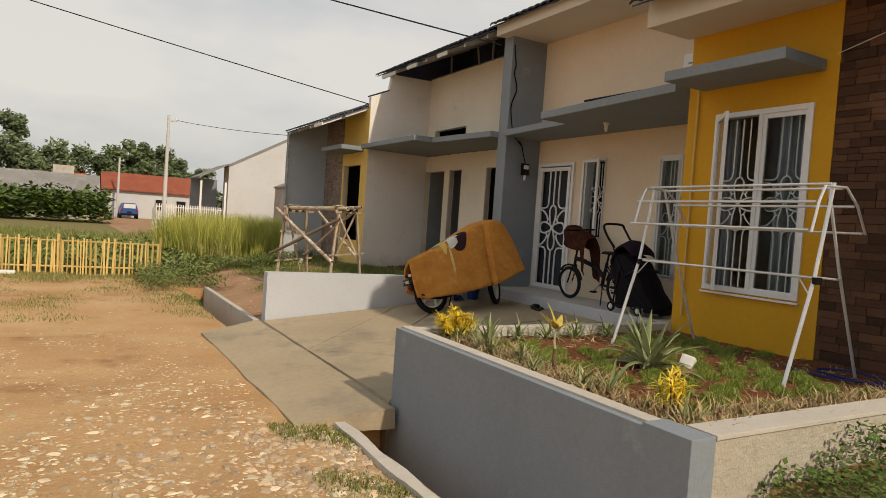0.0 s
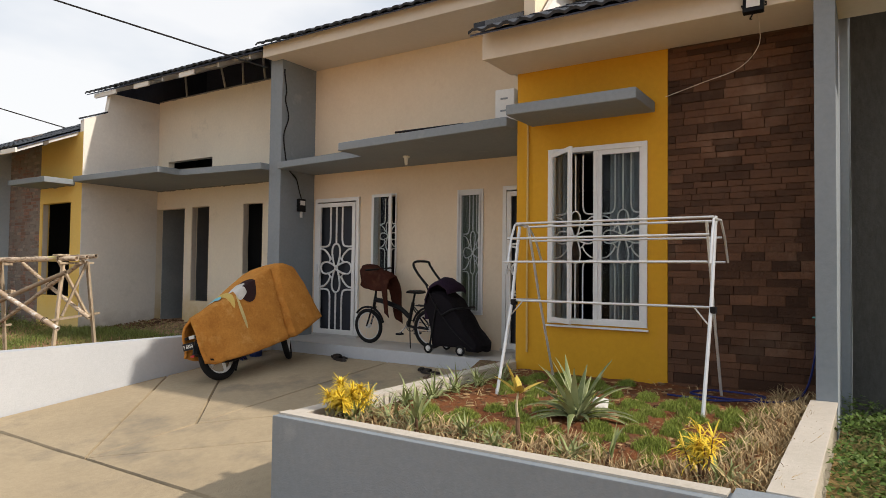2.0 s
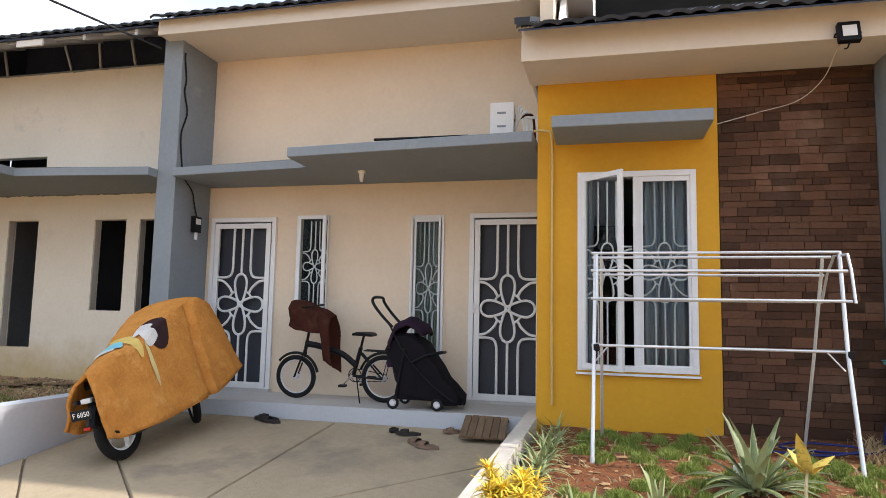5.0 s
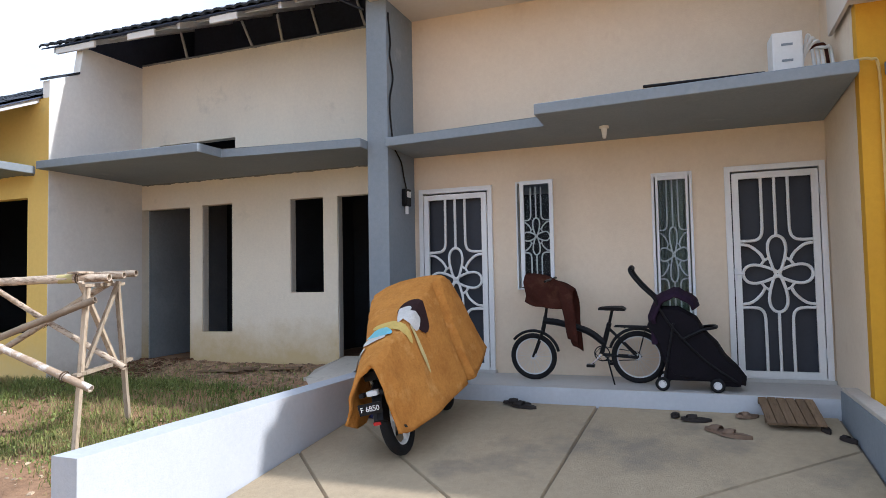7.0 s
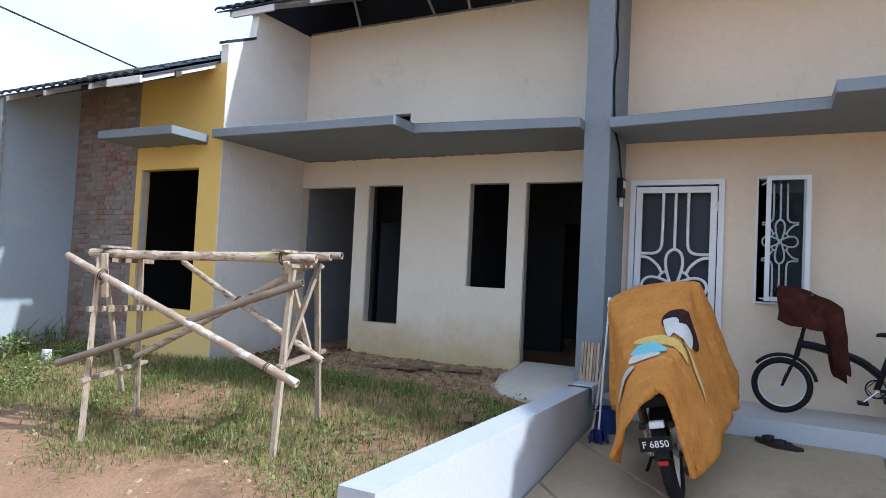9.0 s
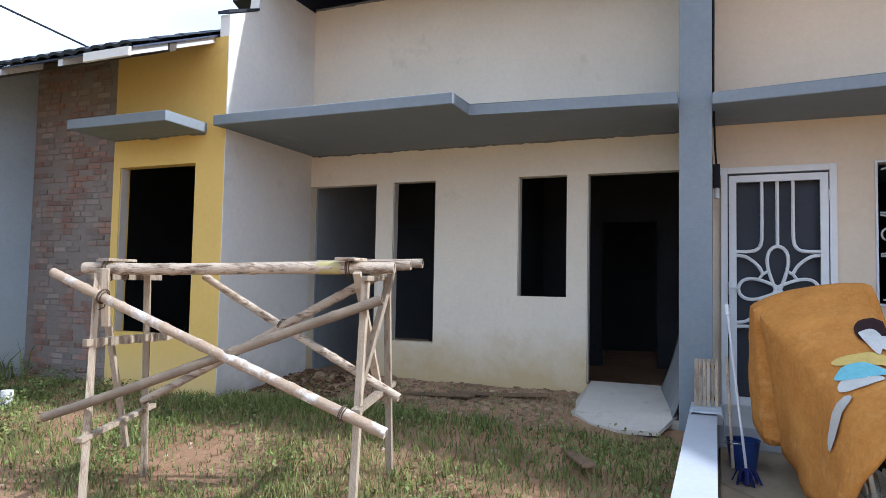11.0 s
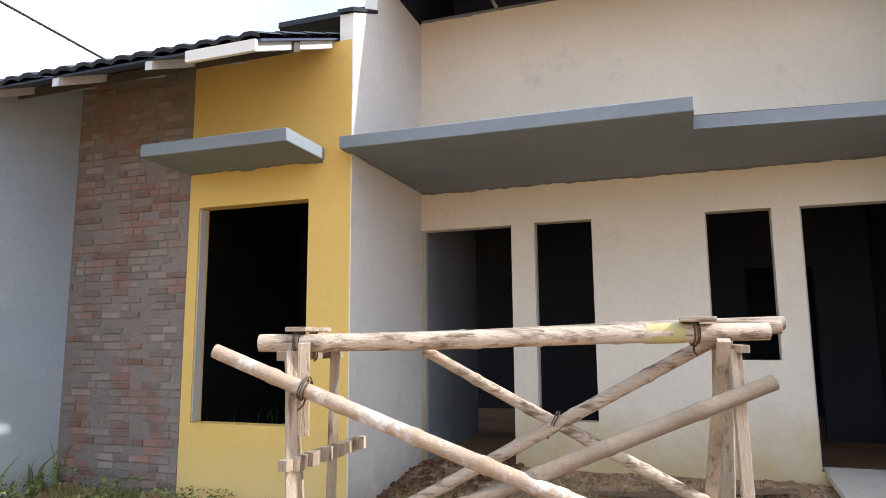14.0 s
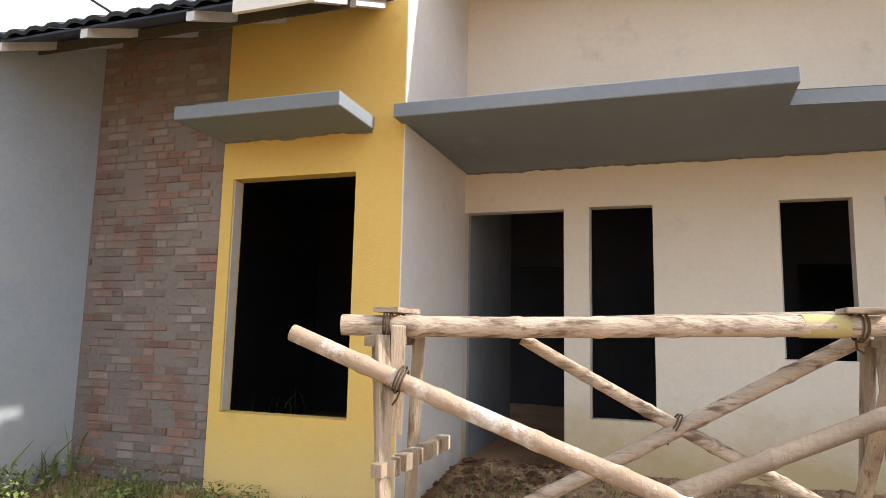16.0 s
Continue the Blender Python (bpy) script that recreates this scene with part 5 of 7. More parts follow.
# ---- slatted mat, sandals ----
M_OLDWOOD = surf("weathered_wood", (0.24, 0.16, 0.095), (0.16, 0.105, 0.062), 0.9, 4, 40, 0.6, 60, c=(0.10, 0.065, 0.04), cs=6, cpos=0.58, stretch=(0.3, 6, 3), obrand=0.25)


def slat_mat():
    t = thing("slatted_doormat", "weathered wooden slatted board leaning on the porch step", "doormat", pose(5.84, 5.0, 0.605, 0, -15, 4))
    for i in range(6):
        ob = part("slat", boxes((-0.26, 0.24 - 0.02 * (i % 2), -0.215 + i * 0.072, -0.215 + i * 0.072 + 0.066, 0, 0.022), bevel=0.004), M_OLDWOOD, t)
    for x in (-0.18, 0.16):
        part("batten", boxes((x, x + 0.04, -0.22, 0.215, -0.02, 0.0), bevel=0.003), M_OLDWOOD, t)


slat_mat()
M_SANDAL = surf("dark_sandal_rubber", (0.035, 0.028, 0.025), (0.022, 0.018, 0.017), 0.8, 6, 50, 0.3, 60)
M_SANDAL2 = surf("tan_sandal", (0.22, 0.15, 0.10), (0.15, 0.10, 0.07), 0.8, 6, 50, 0.3, 60)


def slab_height(x):
    return 0.155 + (x - 2.22) / 3.83 * 0.38


def sandal(x, y, turn, size, material, label):
    t = thing("sandal", label, "sandal", pose(x, y, slab_height(x) + 0.002, 0, -5, turn), "sandals on the carport")
    bm = bmesh.new()
    k = 20
    lo, hi = [], []
    for i in range(k):
        a = 2 * math.pi * i / k
        r = 0.05 + 0.012 * math.cos(a) - 0.006 * math.cos(2 * a)
        px, py = size * 0.5 * math.cos(a), r * math.sin(a) * size / 0.27
        lo.append(bm.verts.new((px, py, 0.0)))
        hi.append(bm.verts.new((px * 0.97, py * 0.95, 0.024 + 0.008 * (math.cos(a) < -0.3))))
    bm.faces.new(lo[::-1])
    bm.faces.new(hi)
    for i in range(k):
        bm.faces.new((lo[i], lo[(i + 1) % k], hi[(i + 1) % k], hi[i]))
    part("sole", bm, material, t, "", True)
    s = size / 0.27
    strap = bmesh.new()
    rows = []
    for i in range(9):
        a = math.pi * i / 8
        rows.append([strap.verts.new((u, 0.052 * s * math.cos(a), 0.02 + 0.04 * s * math.sin(a) * (1 - 0.3 * (u > 0.05)))) for u in (0.0, 0.04 * s, 0.08 * s)])
    for a, b in zip(rows, rows[1:]):
        for j in range(2):
            strap.faces.new((a[j], b[j], b[j + 1], a[j + 1]))
    ob = part("strap", strap, material, t, "", True)
    ob.modifiers.new("thick", "SOLIDIFY").thickness = 0.006
    return t


for x, y, a, sz, m, lab in ((5.94, 7.36, 95, 0.28, M_SANDAL, "black rubber slide sandal on the carport"), (5.86, 7.28, 80, 0.28, M_SANDAL, "black rubber slide sandal on the carport"),
                            (5.82, 5.90, 170, 0.17, M_SANDAL, "small dark child's sandal"), (5.73, 5.73, 100, 0.26, M_SANDAL, "dark brown slip-on sandal"),
                            (5.46, 5.55, 60, 0.27, M_SANDAL2, "tan strapped sandal, worn"), (5.38, 5.45, 75, 0.27, M_SANDAL2, "tan strapped sandal, worn"),
                            (5.90, 5.32, 120, 0.22, M_SANDAL2, "tan sandal beside the slatted board"), (5.64, 4.77, 10, 0.15, M_SANDAL, "small dark child's sandal"),
                            (5.43, 4.66, 40, 0.15, M_SANDAL, "small dark child's sandal")):
    sandal(x, y, a, sz, m, lab)

# ---- fixtures on the finished house ----
M_AC = surf("white_casing", (0.74, 0.74, 0.72), (0.66, 0.66, 0.64), 0.5, 3, 30, 0.05, 50, c=(0.5, 0.48, 0.44), cs=4, cpos=0.64)


def outdoor_unit():
    t = thing("air_conditioner", "white outdoor air-conditioner unit on top of canopy", "air conditioner", pose(6.06, 4.89, CT + 0.002, 0, 0, 4))
    part("casing", boxes((-0.12, 0.12, -0.12, 0.12, 0.03, 0.50), bevel=0.012), M_AC, t)
    for zz in (0.24, 0.38):
        part("slot", boxes((-0.124, -0.119, -0.04, 0.05, zz, zz + 0.02)), M_GREY, t, "grey recessed slot")
    for y in (-0.10, 0.10):
        part("foot", boxes((-0.12, 0.12, y - 0.02, y + 0.02, 0.0, 0.04), bevel=0.003), M_BLACK, t)
    for k in range(5):
        part("pipe", tube(bmesh.new(), arc([(0.0, -0.12, 0.16 + 0.06 * k), (-0.05, -0.17 - 0.03 * k, 0.47 - 0.03 * k), (-0.02, -0.21 - 0.035 * k, 0.34), (-0.05, -0.23 - 0.035 * k, 0.02)]), 0.014, 6), M_AC if k != 3 else M_TOWEL, t, "wrapped coolant pipe", True)


outdoor_unit()
M_CONDUIT = surf("yellowed_conduit", (0.62, 0.44, 0.16), (0.54, 0.37, 0.13), 0.6, 3, 30, 0.05, 40)
tagged(part("pipe_lying", tube(bmesh.new(), [(5.42, 5.12, CT + 0.02), (5.40, 6.05, CT + 0.02)], 0.014, 8), M_BLACK, None, "", True), "thin dark pipe lying along canopy edge", "pipe")
tagged(part("conduit", tube(bmesh.new(), arc([(5.42, 4.50, 3.37), (5.40, 4.40, 3.36), (5.435, 4.34, 3.28), (5.437, 4.335, 2.6), (5.437, 4.335, 1.6), (5.437, 4.33, 0.9)]), 0.011, 8), M_CONDUIT, None, "", True), "cream conduit pipe running down the yellow wall", "pipe")
tagged(part("roof_cable", tube(bmesh.new(), arc([(5.43, 2.93, 3.36), (5.41, 2.6, 3.44), (5.40, 2.3, 3.52), (5.30, 2.13, 3.66), (5.05, 2.10, 3.80), (4.88, 2.10, 3.80)]), 0.0035, 6), M_SOFFIT, None, "", True), "thin pale cable looped to the floodlight", "cable")


def floodlight():
    t = thing("floodlight", "small black floodlight fixed to the cream fascia", "floodlight", pose(4.80, 2.10, 3.83, 0, 12, 0))
    part("housing", boxes((-0.035, 0.02, -0.075, 0.075, -0.08, 0.08), bevel=0.008), M_BLACK, t)
    part("lens", boxes((-0.039, -0.034, -0.048, 0.048, -0.045, 0.045)), M_WHITEMETAL, t, "pale glass lens")
    part("bracket", tube(bmesh.new(), [(0.0, -0.085, 0.0), (0.045, -0.085, 0.0), (0.045, 0.085, 0.0), (0.0, 0.085, 0.0)], 0.008, 6), M_BLACK, t)
    part("lead", tube(bmesh.new(), arc([(0.0, 0.0, -0.08), (-0.01, 0.02, -0.13), (0.05, 0.02, -0.10)]), 0.006, 6), M_BLACK, t)


floodlight()


def electric_meter():
    t = thing("electric_meter", "small electricity meter with cable on the grey pillar", "meter", pose(6.59, 8.828, 2.62))
    part("box", boxes((-0.07, 0.07, -0.06, 0.0, 0.0, 0.20), bevel=0.012), M_BLACK, t)
    part("window", boxes((-0.05, 0.05, -0.065, -0.059, 0.10, 0.17)), M_WHITEMETAL, t, "pale meter window")
    part("spout", tube(bmesh.new(), [(0.0, -0.032, 0.0), (0.0, -0.032, -0.09)], 0.022, 8), M_RIM, t, "", True)
    part("cable", tube(bmesh.new(), arc([(0.0, -0.03, 0.20), (-0.05, -0.02, 0.35), (-0.10, -0.015, 0.50), (-0.25, -0.012, 0.615)]), 0.009, 6), M_BLACK, t, "", True)


electric_meter()
tagged(part("pillar_cable", tube(bmesh.new(), arc([(6.22, 8.823, 4.78), (6.22, 8.822, 4.70), (6.26, 8.820, 4.45), (6.24, 8.820, 4.30), (6.31, 8.819, 4.05), (6.22, 8.820, 3.75), (6.28, 8.822, 3.36)]), 0.011, 6), M_BLACK, None, "", True), "black sagging cable down the grey pillar", "cable")


def porch_lamp():
    t = thing("ceiling_lamp", "small white lamp holder under the canopy", "lamp", pose(6.2, 6.48, CB))
    part("base", tube(bmesh.new(), [(0, 0, 0.0), (0, 0, -0.02)], 0.045, 14), M_WHITE, t, "", True)
    part("bulb", tube(bmesh.new(), [(0, 0, -0.02), (0, 0, -0.06), (0, 0, -0.10), (0, 0, -0.12)], 0.03, 12, r1=0.016), M_WHITEMETAL, t, "", True)


porch_lamp()
clad_stone()
lay_bricks()

# ---- clothes rack ----
M_STEEL = surf("white_steel_tube", (0.72, 0.73, 0.74), (0.62, 0.63, 0.64), 0.3, 6, 40, 0.05, 60, metal=0.5)


def clothes_rack():
    t = thing("clothes_rack", "white tubular steel folding clothes rack standing on the planter", "clothes rack", pose(0, 0, 0))
    bar = lambda name, pts, r=0.012, mat=M_STEEL, lab="": part(name, tube(bmesh.new(), pts, r, 8), mat, t, lab, True)
    for y, yb in ((3.96, 3.90), (2.34, 2.40)):
        bar("front_leg", [(4.12, y, 0.715), (4.36, y - 0.01, 1.48), (4.48, y - 0.02, 2.16)], 0.014)
        bar("back_leg", [(5.14, yb, 0.715), (4.80, yb, 1.50), (4.56, yb, 2.13)], 0.012)
        bar("wing_arm", [(4.24, y - 0.03, 1.80), (4.30, y - 0.03, 2.02), (4.36, y - 0.03, 2.13)], 0.010)
        bar("wing_arm", [(4.92, y - 0.03, 1.82), (4.78, y - 0.03, 2.02), (4.62, y - 0.03, 2.14)], 0.010)
        bar("wing_link", [(4.36, y - 0.03, 2.13), (4.62, y - 0.03, 2.14)], 0.009)
        bar("spreader", [(4.36, y - 0.012, 1.49), (4.82, yb, 1.47)], 0.009)
        part("joint", boxes((4.335, 4.40, y - 0.045, y - 0.005, 1.44, 1.49), bevel=0.008), M_BLACK, t, "black plastic joint")
        part("foot_cap", tube(bmesh.new(), [(4.118, y, 0.705), (4.126, y, 0.75)], 0.017, 8), M_STEEL, t)
    for x, z in ((4.46, 2.15), (4.30, 2.01), (4.24, 1.81), (4.37, 1.48), (4.62, 2.13), (4.78, 2.01), (4.92, 1.82)):
        bar("rail", [(x, 3.97, z), (x, 2.33, z + 0.004)], 0.010)
    for x, z in ((4.37, 1.48),):
        for y, d in ((3.95, -1), (2.35, 1)):
            bar("brace", [(x, y + 0.10 * d, z), (x - 0.02, y, z - 0.12)], 0.006)


clothes_rack()

# ---- plants of the planter ----
M_AGAVE = surf("agave_leaf", (0.20, 0.23, 0.10), (0.125, 0.155, 0.06), 0.5, 6, 40, 0.2, 50, c=(0.34, 0.36, 0.22), cs=7, cpos=0.55, obrand=0.25)
M_SPIDER = surf("variegated_leaf", (0.18, 0.23, 0.08), (0.32, 0.34, 0.17), 0.6, 14, 60, 0.1, 60, island=0.3)
M_YELLOWLEAF = surf("yellow_leaf", (0.80, 0.58, 0.05), (0.66, 0.48, 0.05), 0.55, 10, 50, 0.1, 60, island=0.3)
M_GRASS = surf("lawn_blade", (0.12, 0.16, 0.038), (0.22, 0.23, 0.065), 0.7, 0.9, 20, 0.0, 10, c=(0.34, 0.28, 0.13), cs=1.4, cpos=0.54, island=0.45)
M_TALLGRASS = surf("tall_grass_blade", (0.28, 0.30, 0.05), (0.42, 0.40, 0.10), 0.7, 0.5, 12, 0.0, 10, c=(0.42, 0.38, 0.14), cs=0.8, cpos=0.54, island=0.35)
M_TUFT = surf("fine_turf_blade", (0.165, 0.225, 0.036), (0.245, 0.28, 0.06), 0.75, 3, 30, 0.0, 10, island=0.35)
M_WEED = surf("weed_leaf", (0.06, 0.11, 0.02), (0.10, 0.15, 0.03), 0.6, 3, 30, 0.1, 30, island=0.35)
M_LOTWEED = surf("lot_weed_leaf", (0.12, 0.165, 0.042), (0.20, 0.235, 0.07), 0.65, 1.2, 30, 0.1, 30, c=(0.22, 0.20, 0.08), cs=1.5, cpos=0.56, island=0.5)
M_DRYLEAF = surf("dry_leaf", (0.34, 0.22, 0.11), (0.24, 0.15, 0.075), 0.9, 4, 30, 0.2, 40, island=0.35)
M_STALK = surf("brown_stalk", (0.17, 0.10, 0.06), (0.12, 0.07, 0.04), 0.85, 5, 40, 0.4, 60)


def strap_leaf(bm, base, az, length, width, rise, droop, fold=0.25, n=7):
    """A tapering leaf that arches out from base: az its heading, rise its first angle, droop how far it bends down."""
    ca, sa = math.cos(az), math.sin(az)
    p = Vector(base)
    ang = rise
    rows = []
    for i in range(n + 1):
        t = i / n
        w = width * (0.75 + 1.0 * t - 1.75 * t * t) if t < 0.98 else 0.0
        d = Vector((ca * math.cos(ang), sa * math.cos(ang), math.sin(ang)))
        side = Vector((-sa, ca, 0))
        up = side.cross(d)
        w = max(w, 0.002)
        rows.append((bm.verts.new(p + side * w - up * -fold * w), bm.verts.new(p), bm.verts.new(p - side * w - up * -fold * w)))
        p = p + d * (length / n)
        ang -= droop / n
    for a, b in zip(rows, rows[1:]):
        bm.faces.new((a[0], a[1], b[1], b[0]))
        bm.faces.new((a[1], a[2], b[2], b[1]))


def leafy(name, at, count, length, width, rise, droop, material, label, category, seed, group="", spread=0.02):
    rnd = random.Random(seed)
    bm = bmesh.new()
    for i in range(count):
        az = i * 2.39996 + rnd.uniform(-0.3, 0.3)
        k = i / max(1, count - 1)
        strap_leaf(bm, (rnd.uniform(-spread, spread), rnd.uniform(-spread, spread), 0.0), az, length * rnd.uniform(0.75, 1.1), width * rnd.uniform(0.85, 1.1),
                   rise[0] + (rise[1] - rise[0]) * k + rnd.uniform(-0.12, 0.12), droop * rnd.uniform(0.7, 1.3) * (1.1 - 0.7 * k))
    ob = part(name, bm, material, None, "", True)
    ob.location = at
    return tagged(ob, label, category, group)


def soil_z(x, y):
    return 0.715 + 0.03 * noise.noise((x * 2, y * 2, 1)) + 0.02 * noise.noise((x * 7, y * 7, 4))


def agave(x, y):
    t = thing("agave", "spiky grey-green agave rosette with pale leaf margins in the planter", "agave", pose(x, y, soil_z(x, y)))
    rnd = random.Random(3)
    pale = surf("agave_margin", (0.42, 0.44, 0.24), (0.34, 0.37, 0.19), 0.6, 6, 40, 0.1, 60)
    for i in range(36):
        k = i / 35
        dx, dy, az = rnd.uniform(-0.03, 0.03), rnd.uniform(-0.03, 0.03), i * 2.39996 + rnd.uniform(-0.3, 0.3)
        ln, w = 0.45 * rnd.uniform(0.72, 1.08), 0.022 * rnd.uniform(0.85, 1.15)
        rise, droop = 0.30 + 1.15 * k + rnd.uniform(-0.15, 0.15), 1.3 * rnd.uniform(0.6, 1.3) * (1.1 - 0.75 * k)
        bm = bmesh.new()
        strap_leaf(bm, (dx, dy, 0.004), az, ln, w, rise, droop)
        leaf = part("leaf", bm, M_AGAVE, t, "", True)
        bm = bmesh.new()
        strap_leaf(bm, (dx, dy, 0.0), az, ln, w * 1.28, rise, droop)
        part("leaf_margin", bm, pale, leaf, "pale yellow leaf margin", True)


agave(3.60, 3.06)
for i, (x, y, s) in enumerate(((2.62, 4.22, 1.0), (2.80, 4.28, 1.1), (2.72, 3.98, 0.9), (3.30, 4.30, 1.0), (3.62, 4.28, 1.1), (3.95, 4.27, 1.2), (4.35, 4.26, 1.1), (4.75, 4.25, 1.2),
                               (2.62, 3.72, 0.9), (2.68, 3.40, 0.8), (2.60, 3.15, 0.8), (2.62, 2.72, 0.8), (2.70, 1.95, 0.9))):
    leafy("spider_plant", (x, y, soil_z(x, y)), 34, 0.24 * s, 0.009, (0.5, 1.3), 1.7, M_SPIDER, "small variegated spider plant with arching leaves", "spider plant", 20 + i, "spider plants along planter edge", 0.04)


def croton(x, y, h, n, seed, label):
    t = thing("croton", label, "shrub", pose(x, y, soil_z(x, y)))
    rnd = random.Random(seed)
    stem, crown = bmesh.new(), bmesh.new()
    for k in range(7):
        a = rnd.uniform(0, 6.28)
        r = rnd.uniform(0.02, 0.16)
        top = (r * math.cos(a), r * math.sin(a), h * rnd.uniform(0.6, 0.95))
        tube(stem, [(0.2 * top[0], 0.2 * top[1], 0), (top[0] * 0.7, top[1] * 0.7, top[2] * 0.6), top], 0.006, 5, r1=0.003)
        for i in range(n):
            q = rnd.uniform(0.55, 1.05)
            strap_leaf(crown, (top[0] * q, top[1] * q, top[2] * q), rnd.uniform(0, 6.28), rnd.uniform(0.05, 0.10), rnd.uniform(0.004, 0.007), rnd.uniform(-0.3, 1.2), rnd.uniform(0.3, 1.4), n=4)
    part("stem", stem, M_STALK, t)
    part("leaves", crown, M_YELLOWLEAF, t, "bright yellow narrow leaves", True)


croton(2.63, 4.30, 0.27, 190, 41, "bright yellow bushy croton in the planter corner")
croton(2.68, 2.05, 0.30, 34, 42, "sparse yellow croton shrub in the planter")


def sapling(x, y, h, leaves, seed, label, mat):
    t = thing("sapling", label, "sapling", pose(x, y, soil_z(x, y)))
    rnd = random.Random(seed)
    part("stem", tube(bmesh.new(), arc([(0, 0, 0), (0.01, 0.015, h * 0.4), (-0.012, 0.0, h * 0.75), (0.0, 0.01, h)]), 0.016, 7, r1=0.007), M_STALK, t, "", True)
    bm = bmesh.new()
    for i in range(leaves):
        strap_leaf(bm, (0, 0, h * rnd.uniform(0.7, 1.0)), rnd.uniform(0, 6.28), rnd.uniform(0.12, 0.22), 0.015, rnd.uniform(0.8, 1.5), rnd.uniform(0.1, 0.7), n=5)
    part("leaves", bm, mat, t, "narrow yellow-green leaves", True)


def cutting(x, y):
    t = thing("croton_cutting", "brown stalk with three broad yellow-veined leaves", "sapling", pose(x, y, soil_z(x, y)))
    part("stalk", tube(bmesh.new(), arc([(0.01, -0.01, -0.01), (-0.008, 0.0, 0.09), (0.0, 0.004, 0.17)]), 0.017, 7, r1=0.011), M_STALK, t, "dark brown stalk", True)
    part("stem", tube(bmesh.new(), arc([(0.0, 0.004, 0.16), (-0.006, 0.01, 0.24), (0.0, 0.0, 0.32)]), 0.008, 6, r1=0.006), M_STRAWSTEM, t, "pale stem", True)
    for az, ln, rise, w in ((2.4, 0.19, 1.35, 0.036), (1.9, 0.17, 0.75, 0.034), (5.2, 0.16, 0.65, 0.034), (0.6, 0.13, 0.9, 0.028), (3.7, 0.13, 0.7, 0.028)):
        bm = bmesh.new()
        strap_leaf(bm, (0, 0, 0.31), az, ln, w, rise, 0.5, 0.3)
        part("leaf", bm, M_VARIEGATED, t, "", True)


M_STRAWSTEM = surf("pale_stem", (0.52, 0.46, 0.30), (0.42, 0.36, 0.22), 0.8, 6, 40, 0.2, 60)
M_VARIEGATED = surf("variegated_leaf", (0.62, 0.46, 0.10), (0.50, 0.36, 0.07), 0.55, 8, 50, 0.2, 60, c=(0.16, 0.20, 0.05), cs=38, cpos=0.52)
cutting(2.68, 3.04)
sapling(2.56, 3.66, 0.14, 14, 52, "short sapling with pale dry leaves", M_SPIDER)
sapling(2.66, 2.50, 0.10, 4, 53, "short stub with slender upright leaves", M_SPIDER)
tagged(part("broken_pot", boxes((-0.07, 0.07, -0.05, 0.05, 0, 0.10), bevel=0.02), M_WHITE, None), "white broken plastic pot lying on the soil", "pot").matrix_basis = pose(3.97, 3.03, soil_z(3.97, 3.03) - 0.01, 12, 20, 30)
M_HOSE = surf("blue_hose", (0.012, 0.02, 0.13), (0.01, 0.015, 0.09), 0.5, 6, 40, 0.05, 60)
hose = arc([(5.40, 1.72, 1.33), (5.36, 1.74, 1.05), (5.30, 1.80, 0.80), (5.05, 1.9, 0.745), (4.85, 2.2, 0.75), (4.95, 2.6, 0.745), (5.15, 2.45, 0.755), (5.0, 2.05, 0.765), (4.75, 2.35, 0.745), (4.8, 2.75, 0.74)], 8)
tagged(part("garden_hose", tube(bmesh.new(), hose, 0.009, 7), M_HOSE, None, "", True), "dark blue garden hose coiled on the soil", "hose")


def water_tap():
    t = thing("tap", "turquoise plastic tap on the stone wall", "tap", pose(5.40, 1.72, 1.36))
    m = surf("turquoise_plastic", (0.12, 0.42, 0.42), (0.09, 0.34, 0.34), 0.4, 6, 40, 0.03, 60)
    part("spout", tube(bmesh.new(), arc([(0.07, 0, 0), (0.0, 0, 0.0), (-0.05, 0, -0.01), (-0.06, 0, -0.04)]), 0.013, 8), m, t, "", True)
    part("lever", boxes((-0.03, 0.03, -0.035, 0.035, 0.02, 0.03), bevel=0.004), m, t)


water_tap()


# ---- scattered cover: turf, tall grass, leaves, stones ----
def blades(name, spots, material, label, lean=0.5, width=0.004, category="grass"):
    """One mesh of many blades: spots are (x, y, z, height)."""
    rnd = random.Random(name)
    verts, faces = [], []
    for x, y, z, h in spots:
        a, b = rnd.uniform(0, 6.283), rnd.uniform(0, 6.283)
        w = width * rnd.uniform(0.7, 1.4)
        l = h * lean * rnd.uniform(0.2, 1.0)
        dx, dy = math.cos(a) * w, math.sin(a) * w
        mx, my = x + math.cos(b) * l * 0.35, y + math.sin(b) * l * 0.35
        o = len(verts)
        verts += [(x - dx, y - dy, z - 0.01), (x + dx, y + dy, z - 0.01), (mx + dx * 0.8, my + dy * 0.8, z + h * 0.6), (mx - dx * 0.8, my - dy * 0.8, z + h * 0.6),
                  (x + math.cos(b) * l, y + math.sin(b) * l, z + h)]
        faces += [(o, o + 1, o + 2, o + 3), (o + 3, o + 2, o + 4)]
    me = bpy.data.meshes.new(name)
    me.from_pydata(verts, [], faces)
    me.materials.append(material)
    return tagged(new(name, me), label, category, kind="stuff")


def scatter(n, x0, x1, y0, y1, keep, seed, height, zf=ground_z):
    rnd = random.Random(seed)
    out = []
    while len(out) < n:
        x, y = rnd.uniform(x0, x1), rnd.uniform(y0, y1)
        k = keep(x, y)
        if rnd.random() < k:
            out.append((x, y, zf(x, y), rnd.uniform(*height) * (0.5 + 0.5 * k)))
    return out


